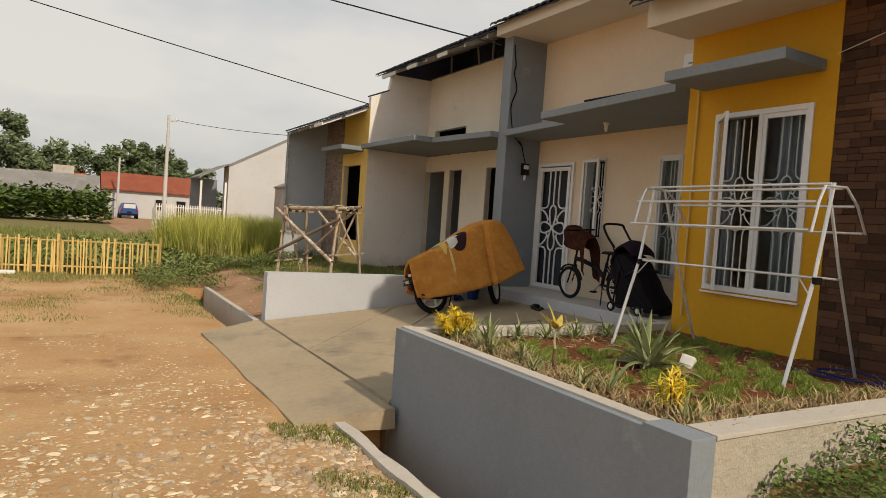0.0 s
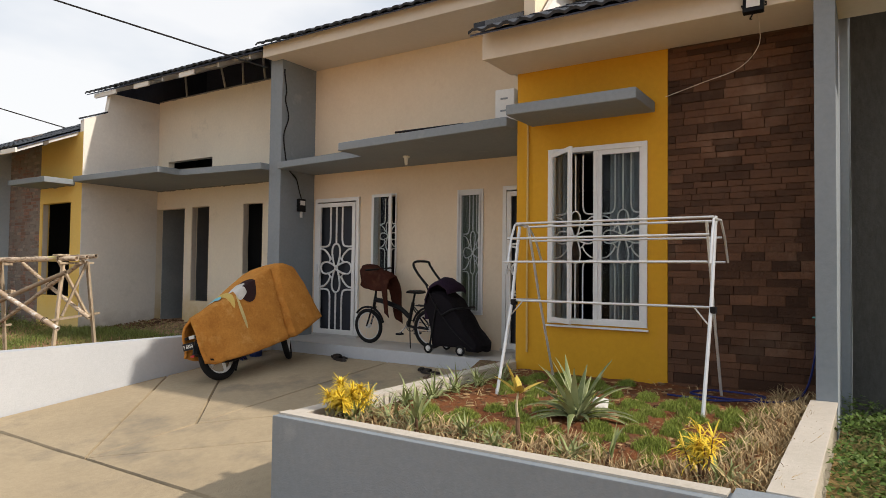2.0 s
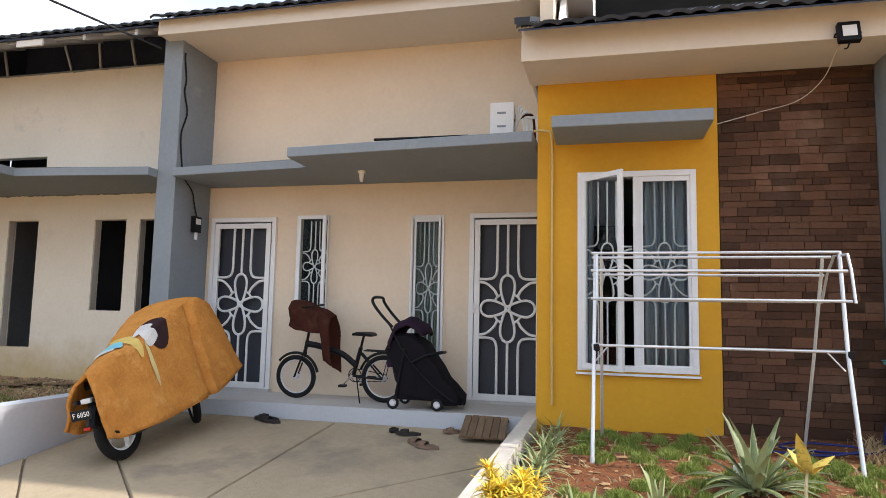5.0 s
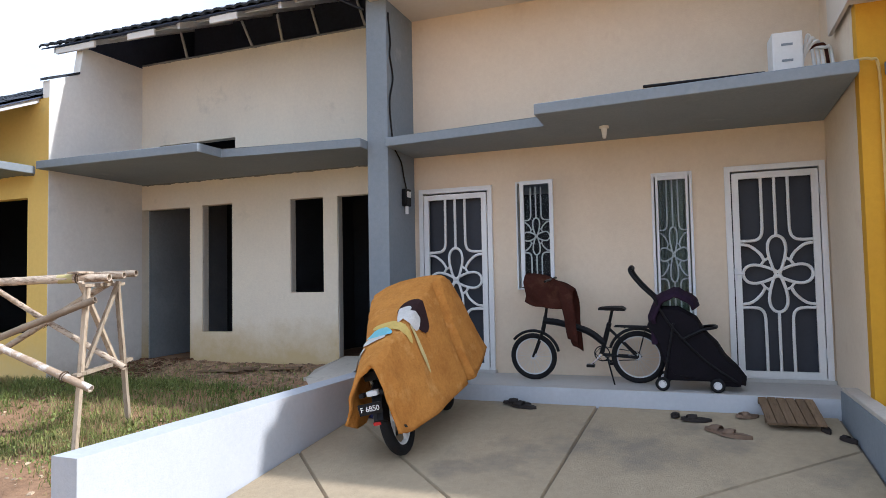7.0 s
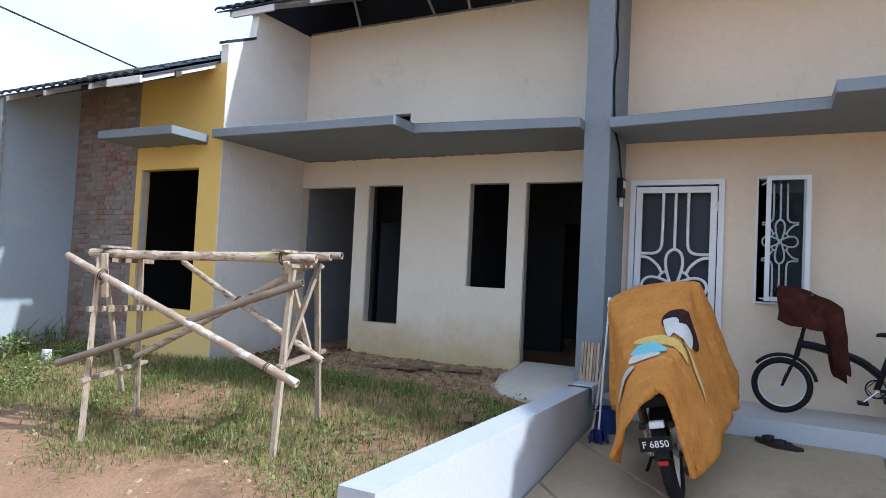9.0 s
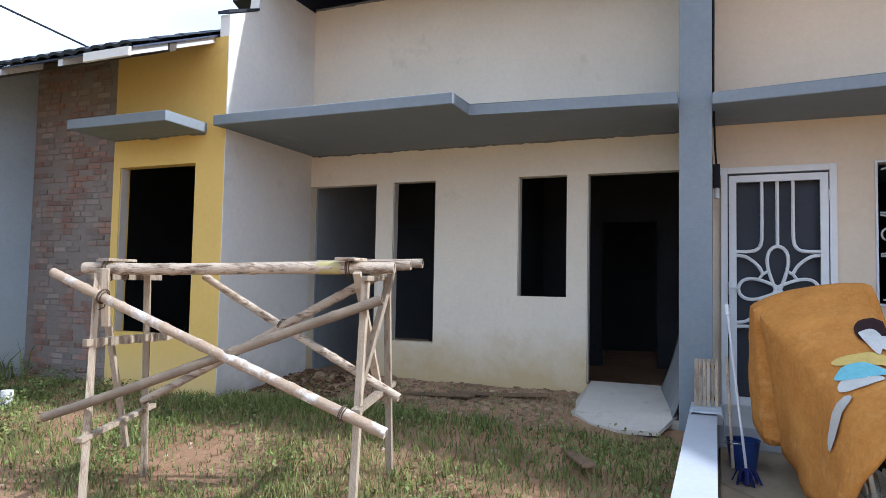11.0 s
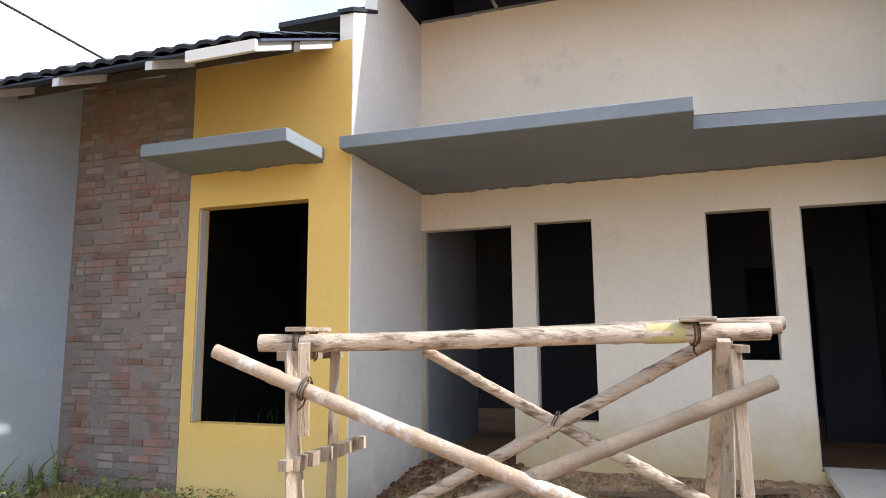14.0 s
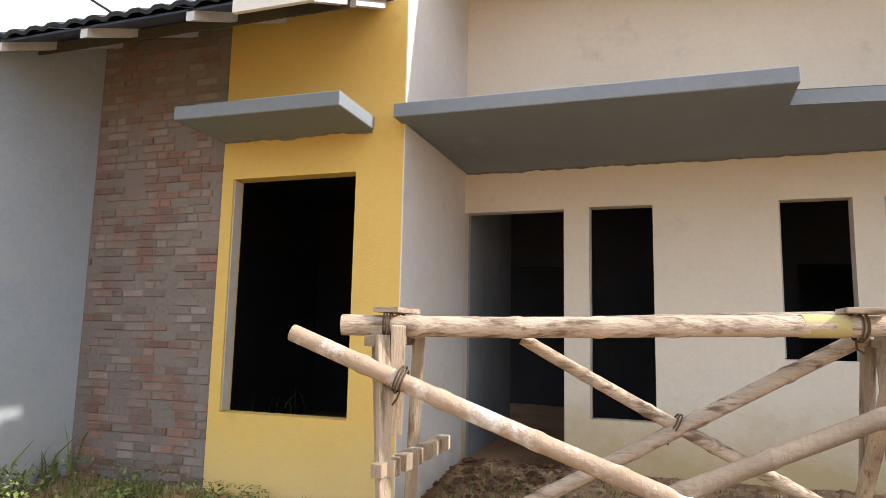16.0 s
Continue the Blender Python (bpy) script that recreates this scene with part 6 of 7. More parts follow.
def lot_cover(x, y):
    if 6.0 < x and y < 9.95 or x > 6.75 or (x > 5.5 and y > 13.2):
        return 0.0
    k = noise.noise((x * 0.8, y * 0.8, 11.0)) * 0.7 + 0.55 + 0.25 * noise.noise((x * 3, y * 3, 5))
    k *= smooth_step(3.0, 4.0, x + 0.7 * noise.noise((y * 0.7, 0, 2)))
    if x > 5.7:
        k *= 0.2
    return max(0.0, min(1.0, k))


blades("lawn_grass", scatter(24000, 2.4, 7.0, 9.0, 16.1, lot_cover, 1, (0.03, 0.13)), M_GRASS, "patchy green and dry lawn grass", 0.8, 0.004)
verge = lambda x, y: max(0.0, min(1.0, 0.9 * noise.noise((x * 0.9, y * 0.9, 21.0)) + 0.15 + 0.8 * smooth_step(13.4, 15.2, y) + 0.55 * smooth_step(0.9, 1.8, x) * smooth_step(8.5, 10.0, y)))
blades("verge_grass", scatter(14000, -2.5, 2.2, 9.6, 15.6, verge, 2, (0.02, 0.07)), M_GRASS, "thin grass on the lane edge", 0.8, 0.004)
blades("drain_weeds", scatter(3500, 1.2, 2.3, 1.0, 4.6, lambda x, y: max(0, 0.5 * noise.noise((x * 2, y * 2, 3)) + 0.12) if x < 1.68 else 0.0, 9, (0.02, 0.07)), M_GRASS, "sparse weeds beside the drain", 0.8, 0.004)
field = lambda x, y: max(0.05, min(1.0, 0.6 + 0.8 * noise.noise((x * 0.3, y * 0.3, 31.0))))
blades("field_grass", scatter(26000, -9, 9, 15.9, 34, field, 3, (0.18, 0.5)), M_GRASS, "rough green field grass", 0.6, 0.010)
mound = lambda x, y: max(0.0, 1.0 - ((x - 4.6) / 2.6) ** 2 - ((y - 20.5) / 3.4) ** 2)
blades("tall_grass", scatter(16000, 2.0, 7.4, 17.0, 24, lambda x, y: 1.0 if mound(x, y) > 0.05 else 0.0, 4, (0.7, 1.5)), M_TALLGRASS, "tall pale-green reed grass", 0.45, 0.007)
blades("tall_grass_back", scatter(12000, 5.0, 18.0, 16.6, 32, lambda x, y: 0.8 if x > 0.35 * y - 0.6 else 0.0, 5, (0.6, 1.3)), M_TALLGRASS, "tall dry reed grass behind the house", 0.45, 0.010)


def turf_spots():
    """Domed cushions of fine turf with bare soil between them."""
    rnd = random.Random(6)
    cushions = []
    for tries in range(900):
        cx, cy, r = rnd.uniform(2.80, 5.25), rnd.uniform(1.98, 4.08), rnd.uniform(0.07, 0.14)
        if all((cx - a) ** 2 + (cy - b) ** 2 > (0.92 * (r + q)) ** 2 for a, b, q in cushions) and (cx - 3.56) ** 2 + (cy - 3.10) ** 2 > 0.05 and noise.noise((cx * 1.1, cy * 1.1, 41.0)) > -0.22:
            cushions.append((cx, cy, r))
    out = []
    for cx, cy, r in cushions:
        e = rnd.uniform(0.7, 1.0)
        for i in range(int(62000 * r * r * e)):
            a, q = rnd.uniform(0, 6.283), math.sqrt(rnd.random()) * rnd.uniform(0.85, 1.12)
            x, y = cx + r * q * math.cos(a), cy + r * e * q * math.sin(a)
            out.append((x, y, soil_z(x, y), rnd.uniform(0.030, 0.065) * max(0.25, 1.15 - 0.75 * q * q)))
    return out


blades("planter_turf", turf_spots(), M_TUFT, "clumps of fine green turf on the planter soil", 0.9, 0.0022)


def litter(name, n, x0, x1, y0, y1, size, material, label, category, seed, zf, keep=None, flat=0.45, lift=0.0, slim=0.5):
    """One mesh of many small irregular lumps."""
    rnd = random.Random(seed)
    verts, faces = [], []
    base = [(1, 0, 0), (0.3, 0.9, 0), (-0.8, 0.6, 0), (-0.9, -0.5, 0), (0.2, -1, 0), (0.62, 0.05, 0.8), (0.15, 0.5, 1.0), (-0.5, 0.35, 0.7), (-0.52, -0.3, 1.0), (0.15, -0.6, 0.75)]
    k = 0
    while k < n:
        x, y = rnd.uniform(x0, x1), rnd.uniform(y0, y1)
        if keep and rnd.random() > keep(x, y):
            continue
        k += 1
        s = size * rnd.choice((0.4, 0.5, 0.7, 0.7, 1.0, 1.5)) * rnd.uniform(0.7, 1.3)
        a = rnd.uniform(0, 6.283)
        z = zf(x, y)
        e = rnd.uniform(slim, 1.0)
        o = len(verts)
        for u, v, w in base:
            u, v = u * rnd.uniform(0.8, 1.15) * s, v * e * rnd.uniform(0.8, 1.15) * s
            verts.append((x + u * math.cos(a) - v * math.sin(a), y + u * math.sin(a) + v * math.cos(a), z - 0.004 + lift + w * s * flat * rnd.uniform(0.7, 1.2)))
        faces += [(o + i, o + (i + 1) % 5, o + 5 + (i + 1) % 5, o + 5 + i) for i in range(5)]
        faces.append((o + 5, o + 6, o + 7, o + 8, o + 9))
    me = bpy.data.meshes.new(name)
    me.from_pydata(verts, [], faces)
    me.materials.append(material)
    return tagged(new(name, me), label, category, kind="stuff")


M_PEBBLE = surf("pale_stone", (0.50, 0.38, 0.26), (0.40, 0.29, 0.19), 0.92, 6, 40, 0.5, 60, c=(0.58, 0.50, 0.40), cs=9, cpos=0.56, island=0.35)
M_CHIP = surf("dry_chip", (0.60, 0.49, 0.32), (0.42, 0.30, 0.17), 0.92, 6, 40, 0.3, 60, c=(0.62, 0.54, 0.40), cs=9, cpos=0.56, island=0.4)
M_PALECHIP = surf("pale_sliver", (0.70, 0.60, 0.44), (0.50, 0.39, 0.25), 0.85, 6, 40, 0.3, 60, island=0.45)
lane = lambda x, y: (max(0.05, min(1.0, 0.35 + 1.1 * noise.noise((x * 0.9, y * 0.9, 51.0)) + 0.9 * smooth_step(6.0, 2.0, y)))) if not (1.30 < x < 2.3 and 4.35 < y < 9.0) and not 1.66 < x < 2.3 else 0.0
litter("lane_chips", 26000, -2.2, 2.2, 0.2, 9.0, 0.014, M_CHIP, "dry wood chips and straw trodden into the lane", "chippings", 60, ground_z, lane, 0.3, 0.0, 0.18)
litter("lane_slivers", 5200, -1.6, 1.7, 0.4, 6.0, 0.026, M_PALECHIP, "pale split bamboo slivers strewn over the lane", "chippings", 71, ground_z, lane, 0.16, 0.003, 0.10)
litter("lane_stones", 6000, -4.0, 2.2, 0.6, 14.5, 0.016, M_PEBBLE, "pale stones and chippings trodden into the lane", "stones", 61, ground_z, lane)
rubble = lambda x, y: 1.0 if (0.95 < x < 1.68 and 2.6 < y < 4.5) else (0.22 if 0.0 < x < 1.3 and 1.2 < y < 5.0 else 0.0)
litter("rubble", 1900, 0.0, 1.8, 1.2, 5.5, 0.028, M_PEBBLE, "larger pale rubble beside the apron", "rubble", 62, ground_z, rubble)
litter("lot_stones", 700, 2.4, 6.8, 9.1, 16.0, 0.022, M_PEBBLE, "pale stones scattered over the lot", "stones", 63, ground_z, lambda x, y: 1.0 - lot_cover(x, y))
M_CLOD = surf("soil_clod", (0.15, 0.072, 0.036), (0.09, 0.046, 0.025), 0.97, 6, 40, 0.5, 60, island=0.4)
litter("soil_clods", 2600, 2.45, 5.4, 1.65, 4.38, 0.016, M_CLOD, "crumbly reddish soil clods in the planter", "soil", 64, soil_z)
M_STRAW = surf("dry_straw", (0.50, 0.38, 0.21), (0.36, 0.25, 0.13), 0.9, 4, 30, 0.1, 40, island=0.35)
straw = lambda x, y: 1.0 if x < 2.85 + 0.2 * noise.noise((y * 2, 0, 1)) or y < 2.05 + 0.2 * noise.noise((x * 2, 0, 3)) else 0.025
blades("dry_straw", scatter(3600, 2.46, 5.35, 1.66, 4.35, straw, 68, (0.03, 0.11), soil_z), M_STRAW, "dry tan straw along the planter edge", 1.6, 0.005)
litter("dry_litter", 1200, 2.45, 5.4, 1.65, 4.38, 0.022, M_DRYLEAF, "dry leaf litter on the planter soil", "leaf litter", 65, soil_z, None, 0.15, 0.008)
litter("doorway_rubble", 900, 6.0, 9.0, 12.3, 13.28, 0.03, M_CLOD, "earth and rubble in the empty doorway", "rubble", 66, lambda x, y: (ground_z(x, y) if x < 7.1 else 0.55) + 0.02)
M_LOTCLOD = surf("dry_lot_clod", (0.36, 0.24, 0.15), (0.24, 0.155, 0.095), 0.97, 6, 40, 0.5, 60, island=0.4)
litter("lot_clods", 2600, 5.7, 7.03, 9.9, 13.28, 0.03, M_LOTCLOD, "loose earth along the unfinished wall", "rubble", 67, ground_z)


def carpet(name, n, box, material, label, seed, size, zf, height, keep=None):
    rnd = random.Random(seed)
    verts, faces = [], []
    for i in range(n):
        x, y = rnd.uniform(box[0], box[1]), rnd.uniform(box[2], box[3])
        if keep and rnd.random() > keep(x, y):
            continue
        hump = 0.6 + 0.5 * noise.noise((x * 1.6, y * 1.6, 7))
        z = zf(x, y) + height * hump * rnd.random() ** 0.5
        a, p = rnd.uniform(0, 6.283), rnd.uniform(-0.4, 0.9)
        s = size * rnd.uniform(0.6, 1.3)
        d = Vector((math.cos(a) * math.cos(p), math.sin(a) * math.cos(p), math.sin(p)))
        side = Vector((-math.sin(a), math.cos(a), rnd.uniform(-0.4, 0.4)))
        c = Vector((x, y, z))
        o = len(verts)
        verts += [c, c + d * s * 0.5 + side * s * 0.32, c + d * s, c + d * s * 0.5 - side * s * 0.32]
        faces.append((o, o + 1, o + 2, o + 3))
    me = bpy.data.meshes.new(name)
    me.from_pydata(verts, [], faces)
    me.materials.append(material)
    return tagged(new(name, me), label, "ground cover", kind="stuff")


carpet("ground_cover", 22000, (2.4, 5.6, -1.2, 1.55), M_WEED, "dense low leafy ground cover beside planter wall", 71, 0.035, ground_z, 0.30)
carpet("drain_bushes", 6000, (1.1, 2.6, 12.9, 16.4), M_LOTWEED, "leafy weeds spilling over the drain end", 72, 0.05, ground_z, 0.45)
carpet("field_bushes", 16000, (2.0, 5.0, 15.6, 17.8), M_LOTWEED, "leafy bushes at the lot end", 73, 0.045, ground_z, 0.42)
thick = lambda x, y: max(0.0, min(1.0, 0.55 + 1.2 * noise.noise((x * 0.45, y * 0.45, 91.0))))
carpet("field_weeds", 34000, (-9.0, 3.0, 15.9, 25.0), M_LOTWEED, "rank leafy weeds in the field behind the fence", 78, 0.11, ground_z, 0.55, thick)
weedy = lambda x, y: lot_cover(x, y) * max(0.0, min(1.0, 0.45 + 1.4 * noise.noise((x * 1.3, y * 1.3, 81.0))))
carpet("lot_clover", 34000, (2.9, 6.4, 9.0, 15.8), M_LOTWEED, "low leafy weeds among the lawn grass", 77, 0.035, ground_z, 0.07, weedy)
carpet("lot_weeds", 9000, (3.6, 5.5, 14.2, 16.05), M_LOTWEED, "small leafy weeds along the bay wall", 74, 0.035, ground_z, 0.24, lambda x, y: max(0.0, min(1.0, 0.45 + 1.3 * noise.noise((x * 1.8, y * 1.8, 33.0)))))

# ---- bamboo trestle ----
M_BAMBOO = surf("weathered_bamboo", (0.53, 0.44, 0.34), (0.38, 0.295, 0.215), 0.8, 5, 30, 0.6, 40, c=(0.17, 0.115, 0.075), cs=9, cpos=0.49, obrand=0.3, stretch=(3, 0.5, 3))
M_PALEWOOD = surf("pale_sawn_wood", (0.54, 0.44, 0.33), (0.41, 0.32, 0.22), 0.88, 5, 40, 0.7, 50, c=(0.20, 0.14, 0.09), cs=7, cpos=0.53, obrand=0.25, stretch=(3, 3, 0.5))
M_DARKBAMBOO = surf("grey_bamboo", (0.27, 0.21, 0.15), (0.20, 0.155, 0.11), 0.8, 5, 30, 0.4, 60, c=(0.38, 0.32, 0.25), cs=6, cpos=0.6)
M_ROPE = surf("dark_rope", (0.14, 0.095, 0.06), (0.09, 0.06, 0.04), 0.95, 20, 80, 0.5, 90)


def pole_bm(p0, p1, r0, r1, joints=7, bow=0.012, seed=0):
    """A bamboo pole: swollen joints along a slightly bowed taper, hollow at the ends."""
    rnd = random.Random(seed)
    p0, p1 = Vector(p0), Vector(p1)
    d = (p1 - p0)
    side = d.normalized().orthogonal().normalized()
    up = d.normalized().cross(side)
    pts = []
    n = 12
    bm = bmesh.new()
    rings = []
    stops = []
    for j in range(joints + 1):
        t = j / joints + (rnd.uniform(-0.02, 0.02) if 0 < j < joints else 0)
        stops += [(t - 0.012, 1.0), (t - 0.004, 1.10), (t + 0.004, 1.10), (t + 0.012, 1.0)] if 0 < j < joints else [(t, 1.0)]
    for t, k in stops:
        c = p0 + d * t + side * bow * math.sin(math.pi * t) + up * bow * 0.6 * math.sin(2.1 * math.pi * t)
        r = (r0 + (r1 - r0) * t) * k * 0.92
        rings.append([bm.verts.new(c + (side * math.cos(a) + up * math.sin(a)) * r) for a in (2 * math.pi * i / n for i in range(n))])
    for a, b in zip(rings, rings[1:]):
        for i in range(n):
            bm.faces.new((a[i], a[(i + 1) % n], b[(i + 1) % n], b[i]))
    for ring, t, s in ((rings[0], 0.0, 1), (rings[-1], 1.0, -1)):
        c = p0 + d * t
        inner = [bm.verts.new(c + (v.co - c) * 0.72) for v in ring]
        deep = [bm.verts.new(v.co + d.normalized() * 0.05 * s) for v in inner]
        for i in range(n):
            j = (i + 1) % n
            bm.faces.new((ring[i], ring[j], inner[j], inner[i]))
            bm.faces.new((inner[i], inner[j], deep[j], deep[i]))
        bm.faces.new(deep)
    return bm


def lash(parent, at, axis, r, n=3):
    bm = bmesh.new()
    ax = Vector(axis).normalized()
    s = ax.orthogonal().normalized()
    u = ax.cross(s)
    for k in range(n):
        c = Vector(at) + ax * (k - n / 2) * 0.011
        tube(bm, [c + (s * math.cos(a) + u * math.sin(a)) * (r + 0.006 * math.sin(k * 2.3)) for a in (2 * math.pi * i / 14 for i in range(14))], 0.0035, 5, True)
    tube(bm, [Vector(at) + u * r, Vector(at) + u * (r + 0.03) + s * 0.03, Vector(at) + u * (r + 0.01) + s * 0.07], 0.004, 5)
    part("lashing", bm, M_ROPE, parent, "dark rope lashing", True)


def stick(parent, name, p0, p1, w, d, material):
    """A sawn stick of w x d section between two points."""
    p0, p1 = Vector(p0), Vector(p1)
    q = (p1 - p0).to_track_quat("Z", "Y").to_matrix().to_4x4()
    bm = box(bmesh.new(), -w / 2, w / 2, -d / 2, d / 2, 0, (p1 - p0).length, bevel=0.004)
    bmesh.ops.transform(bm, matrix=Matrix.Translation(p0) @ q, verts=bm.verts)
    return part(name, bm, material, parent)


M_SPLASH = surf("plaster_splashed_bamboo", (0.47, 0.36, 0.26), (0.36, 0.265, 0.18), 0.8, 5, 30, 0.4, 60, c=(0.78, 0.76, 0.72), cs=6, cpos=0.50)


def trestle():
    t = thing("bamboo_trestle", "makeshift scaffold trestle of bamboo poles and sawn sticks", "scaffold", pose(0, 0, 0))
    g = lambda x, y: ground_z(x, y) - 0.03
    legs = {"lf": ((3.40, 12.40), (3.56, 12.54)), "lb": ((4.12, 12.66), (3.98, 12.56)), "rf": ((3.88, 10.78), (4.02, 10.80)), "rb": ((4.56, 10.88), (4.38, 10.84))}
    for key, (f, h) in legs.items():
        stick(t, "leg", (f[0], f[1], g(*f)), (h[0], h[1], 1.765), 0.044, 0.04, M_PALEWOOD)
    stick(t, "leg", (3.98, 10.84, 1.80), (4.46, 10.92, 0.98), 0.05, 0.03, M_PALEWOOD)
    stick(t, "leg", (4.36, 10.80, 1.80), (4.05, 10.86, 1.02), 0.045, 0.03, M_PALEWOOD)
    stick(t, "leg", (3.60, 12.58, 1.80), (3.95, 12.66, 0.55), 0.04, 0.03, M_PALEWOOD)
    stick(t, "leg", (3.56, 12.48, 1.80), (3.60, 12.50, 1.42), 0.05, 0.03, M_PALEWOOD)
    part("crosspiece", boxes((3.45, 4.16, 12.48, 12.52, 1.30, 1.345), bevel=0.004), M_PALEWOOD, t)
    for k in range(6):
        part("cleat", boxes((3.50 + k * 0.11, 3.56 + k * 0.11, 12.455, 12.50, 1.295, 1.352), bevel=0.004), M_PALEWOOD, t)
    stick(t, "crosspiece", (3.36, 12.40, 0.74), (4.18, 12.66, 0.80), 0.045, 0.03, M_PALEWOOD)
    stick(t, "crosspiece", (3.86, 10.76, 0.98), (4.60, 10.90, 1.04), 0.06, 0.03, M_PALEWOOD)
    stick(t, "ledger", (3.56, 12.58, 1.745), (4.16, 12.64, 1.745), 0.06, 0.04, M_PALEWOOD)
    stick(t, "ledger", (3.95, 10.77, 1.765), (4.47, 10.86, 1.775), 0.04, 0.03, M_PALEWOOD)
    part("pole", pole_bm((3.60, 12.72, 1.80), (4.13, 10.66, 1.835), 0.043, 0.040, 7, 0.008, 1), M_BAMBOO, t, "pale bamboo top pole", True)
    part("pole", pole_bm((3.76, 12.70, 1.805), (4.24, 10.60, 1.855), 0.038, 0.034, 7, 0.010, 2), M_BAMBOO, t, "pale bamboo top pole", True)
    part("pole", pole_bm((3.92, 12.64, 1.81), (4.35, 10.57, 1.873), 0.036, 0.034, 6, 0.010, 3), M_BAMBOO, t, "pale bamboo top pole", True)
    part("brace", pole_bm((3.468, 12.85, 1.769), (3.85, 10.55, 0.88), 0.033, 0.037, 8, 0.008, 4), M_SPLASH, t, "plaster-splashed bamboo brace", True)
    part("brace", pole_bm((4.10, 12.15, 1.762), (4.36, 10.72, 0.99), 0.028, 0.031, 6, 0.008, 5), M_BAMBOO, t, "brown bamboo brace", True)
    part("brace", pole_bm((3.33, 12.68, 0.86), (3.99, 10.67, 1.64), 0.032, 0.034, 7, 0.008, 6), M_DARKBAMBOO, t, "grey weathered bamboo brace", True)
    part("brace", pole_bm((4.02, 12.60, 0.86), (4.33, 10.86, 1.80), 0.030, 0.034, 6, 0.008, 7), M_BAMBOO, t, "brown bamboo brace", True)
    for at, ax, r in (((3.645, 12.55, 1.803), (0.25, -1, 0), 0.052), ((4.06, 10.94, 1.831), (0.25, -1, 0), 0.052), ((3.535, 12.45, 1.614), (0.15, -0.9, -0.35), 0.045), ((3.80, 10.80, 0.977), (0.15, -0.9, -0.35), 0.046),
                      ((4.21, 11.55, 1.437), (0.17, -1, -0.55), 0.04), ((3.79, 12.56, 1.807), (0.22, -1, 0), 0.046)):
        lash(t, at, ax, r)
    wrap = surf("fresh_bamboo", (0.50, 0.43, 0.17), (0.44, 0.36, 0.18), 0.6, 6, 40, 0.2, 60)
    part("wrap", tube(bmesh.new(), [(4.005, 11.14, 1.827), (4.045, 10.99, 1.829)], 0.0425, 12), wrap, t, "yellow-green patch of fresh bamboo", True)
    part("scrap", boxes((3.97, 4.14, 10.86, 11.0, 1.874, 1.894), bevel=0.006), M_BAMBOO, t, "split bamboo scrap tied on top")
    part("scrap", boxes((3.60, 3.83, 12.5, 12.6, 1.848, 1.868), bevel=0.006), M_BAMBOO, t, "split bamboo scrap tied on top")


trestle()


# ---- items at the unfinished doorway ----
# the white concrete ramp at the doorway, modelled as a thin slab
def concrete_ramp():
    bm = bmesh.new()
    pts = [(7.16, 9.10, 0.80), (7.16, 9.96, 0.80), (6.45, 9.97, 0.72), (6.20, 9.93, 0.655), (6.02, 9.78, 0.615), (5.93, 9.55, 0.60), (5.95, 9.22, 0.61), (6.3, 9.10, 0.70)]
    a = [bm.verts.new(p) for p in pts]
    b = [bm.verts.new((x, y, z - 0.035)) for x, y, z in pts]
    bm.faces.new(a)
    bm.faces.new(b[::-1])
    for i in range(len(pts)):
        j = (i + 1) % len(pts)
        bm.faces.new((a[i], b[i], b[j], a[j]))
    return bm


M_SIDEWALL = surf("grey_side_render", (0.25, 0.255, 0.26), (0.18, 0.185, 0.19), 0.9, 2, 30, 0.3, 50, c=(0.32, 0.31, 0.30), cs=3, cpos=0.6)
M_RAMP = surf("dusty_pale_concrete", (0.64, 0.58, 0.49), (0.54, 0.48, 0.40), 0.9, 2, 30, 0.3, 50, c=(0.40, 0.36, 0.30), cs=3, cpos=0.6)
tagged(part("floor_board", concrete_ramp(), M_RAMP, None), "dusty white concrete ramp over the bare doorstep", "board")
struct("doorstep", boxes((6.2, 7.17, 9.01, 9.97, 0.2, 0.66)), M_CONCROUGH, "rough concrete step under the empty doorway", "step")


# added surface shaped after the curved shadow on the rendered side wall
def leaning_sheet():
    bm = bmesh.new()
    g = []
    for i in range(13):
        t = i / 12
        x = 6.22 + 0.85 * t
        row = []
        for j in range(9):
            u = j / 8
            low = 0.60 + 0.14 * t
            high = 1.15 + 0.95 * t ** 1.6
            z = low + (high - low) * u
            y = 9.03 + 0.26 * (1 - u) ** 2.2 * (0.5 + 0.5 * t) + 0.02
            row.append(bm.verts.new((x, y, z)))
        g.append(row)
    for a, b in zip(g, g[1:]):
        for j in range(8):
            bm.faces.new((a[j], b[j], b[j + 1], a[j + 1]))
    return bm


ob = tagged(part("leaning_sheet", leaning_sheet(), M_SIDEWALL, None, "", True), "curved grey surface for the rendered side wall and its curved shadow", "sheet")
ob.modifiers.new("thick", "SOLIDIFY").thickness = 0.012


def crate():
    t = thing("wooden_crate_panel", "striped wooden slat panel standing on the low wall", "crate", pose(5.90, 8.875, 0.845, 0, 8, 0))
    for i in range(6):
        part("slat", boxes((-0.015, 0.01, -0.085 + i * 0.029, -0.085 + i * 0.029 + 0.024, 0, 0.36), bevel=0.003), M_PALEWOOD, t)
    for z in (0.05, 0.29):
        part("batten", boxes((0.01, 0.03, -0.085, 0.085, z, z + 0.03), bevel=0.003), M_OLDWOOD, t)


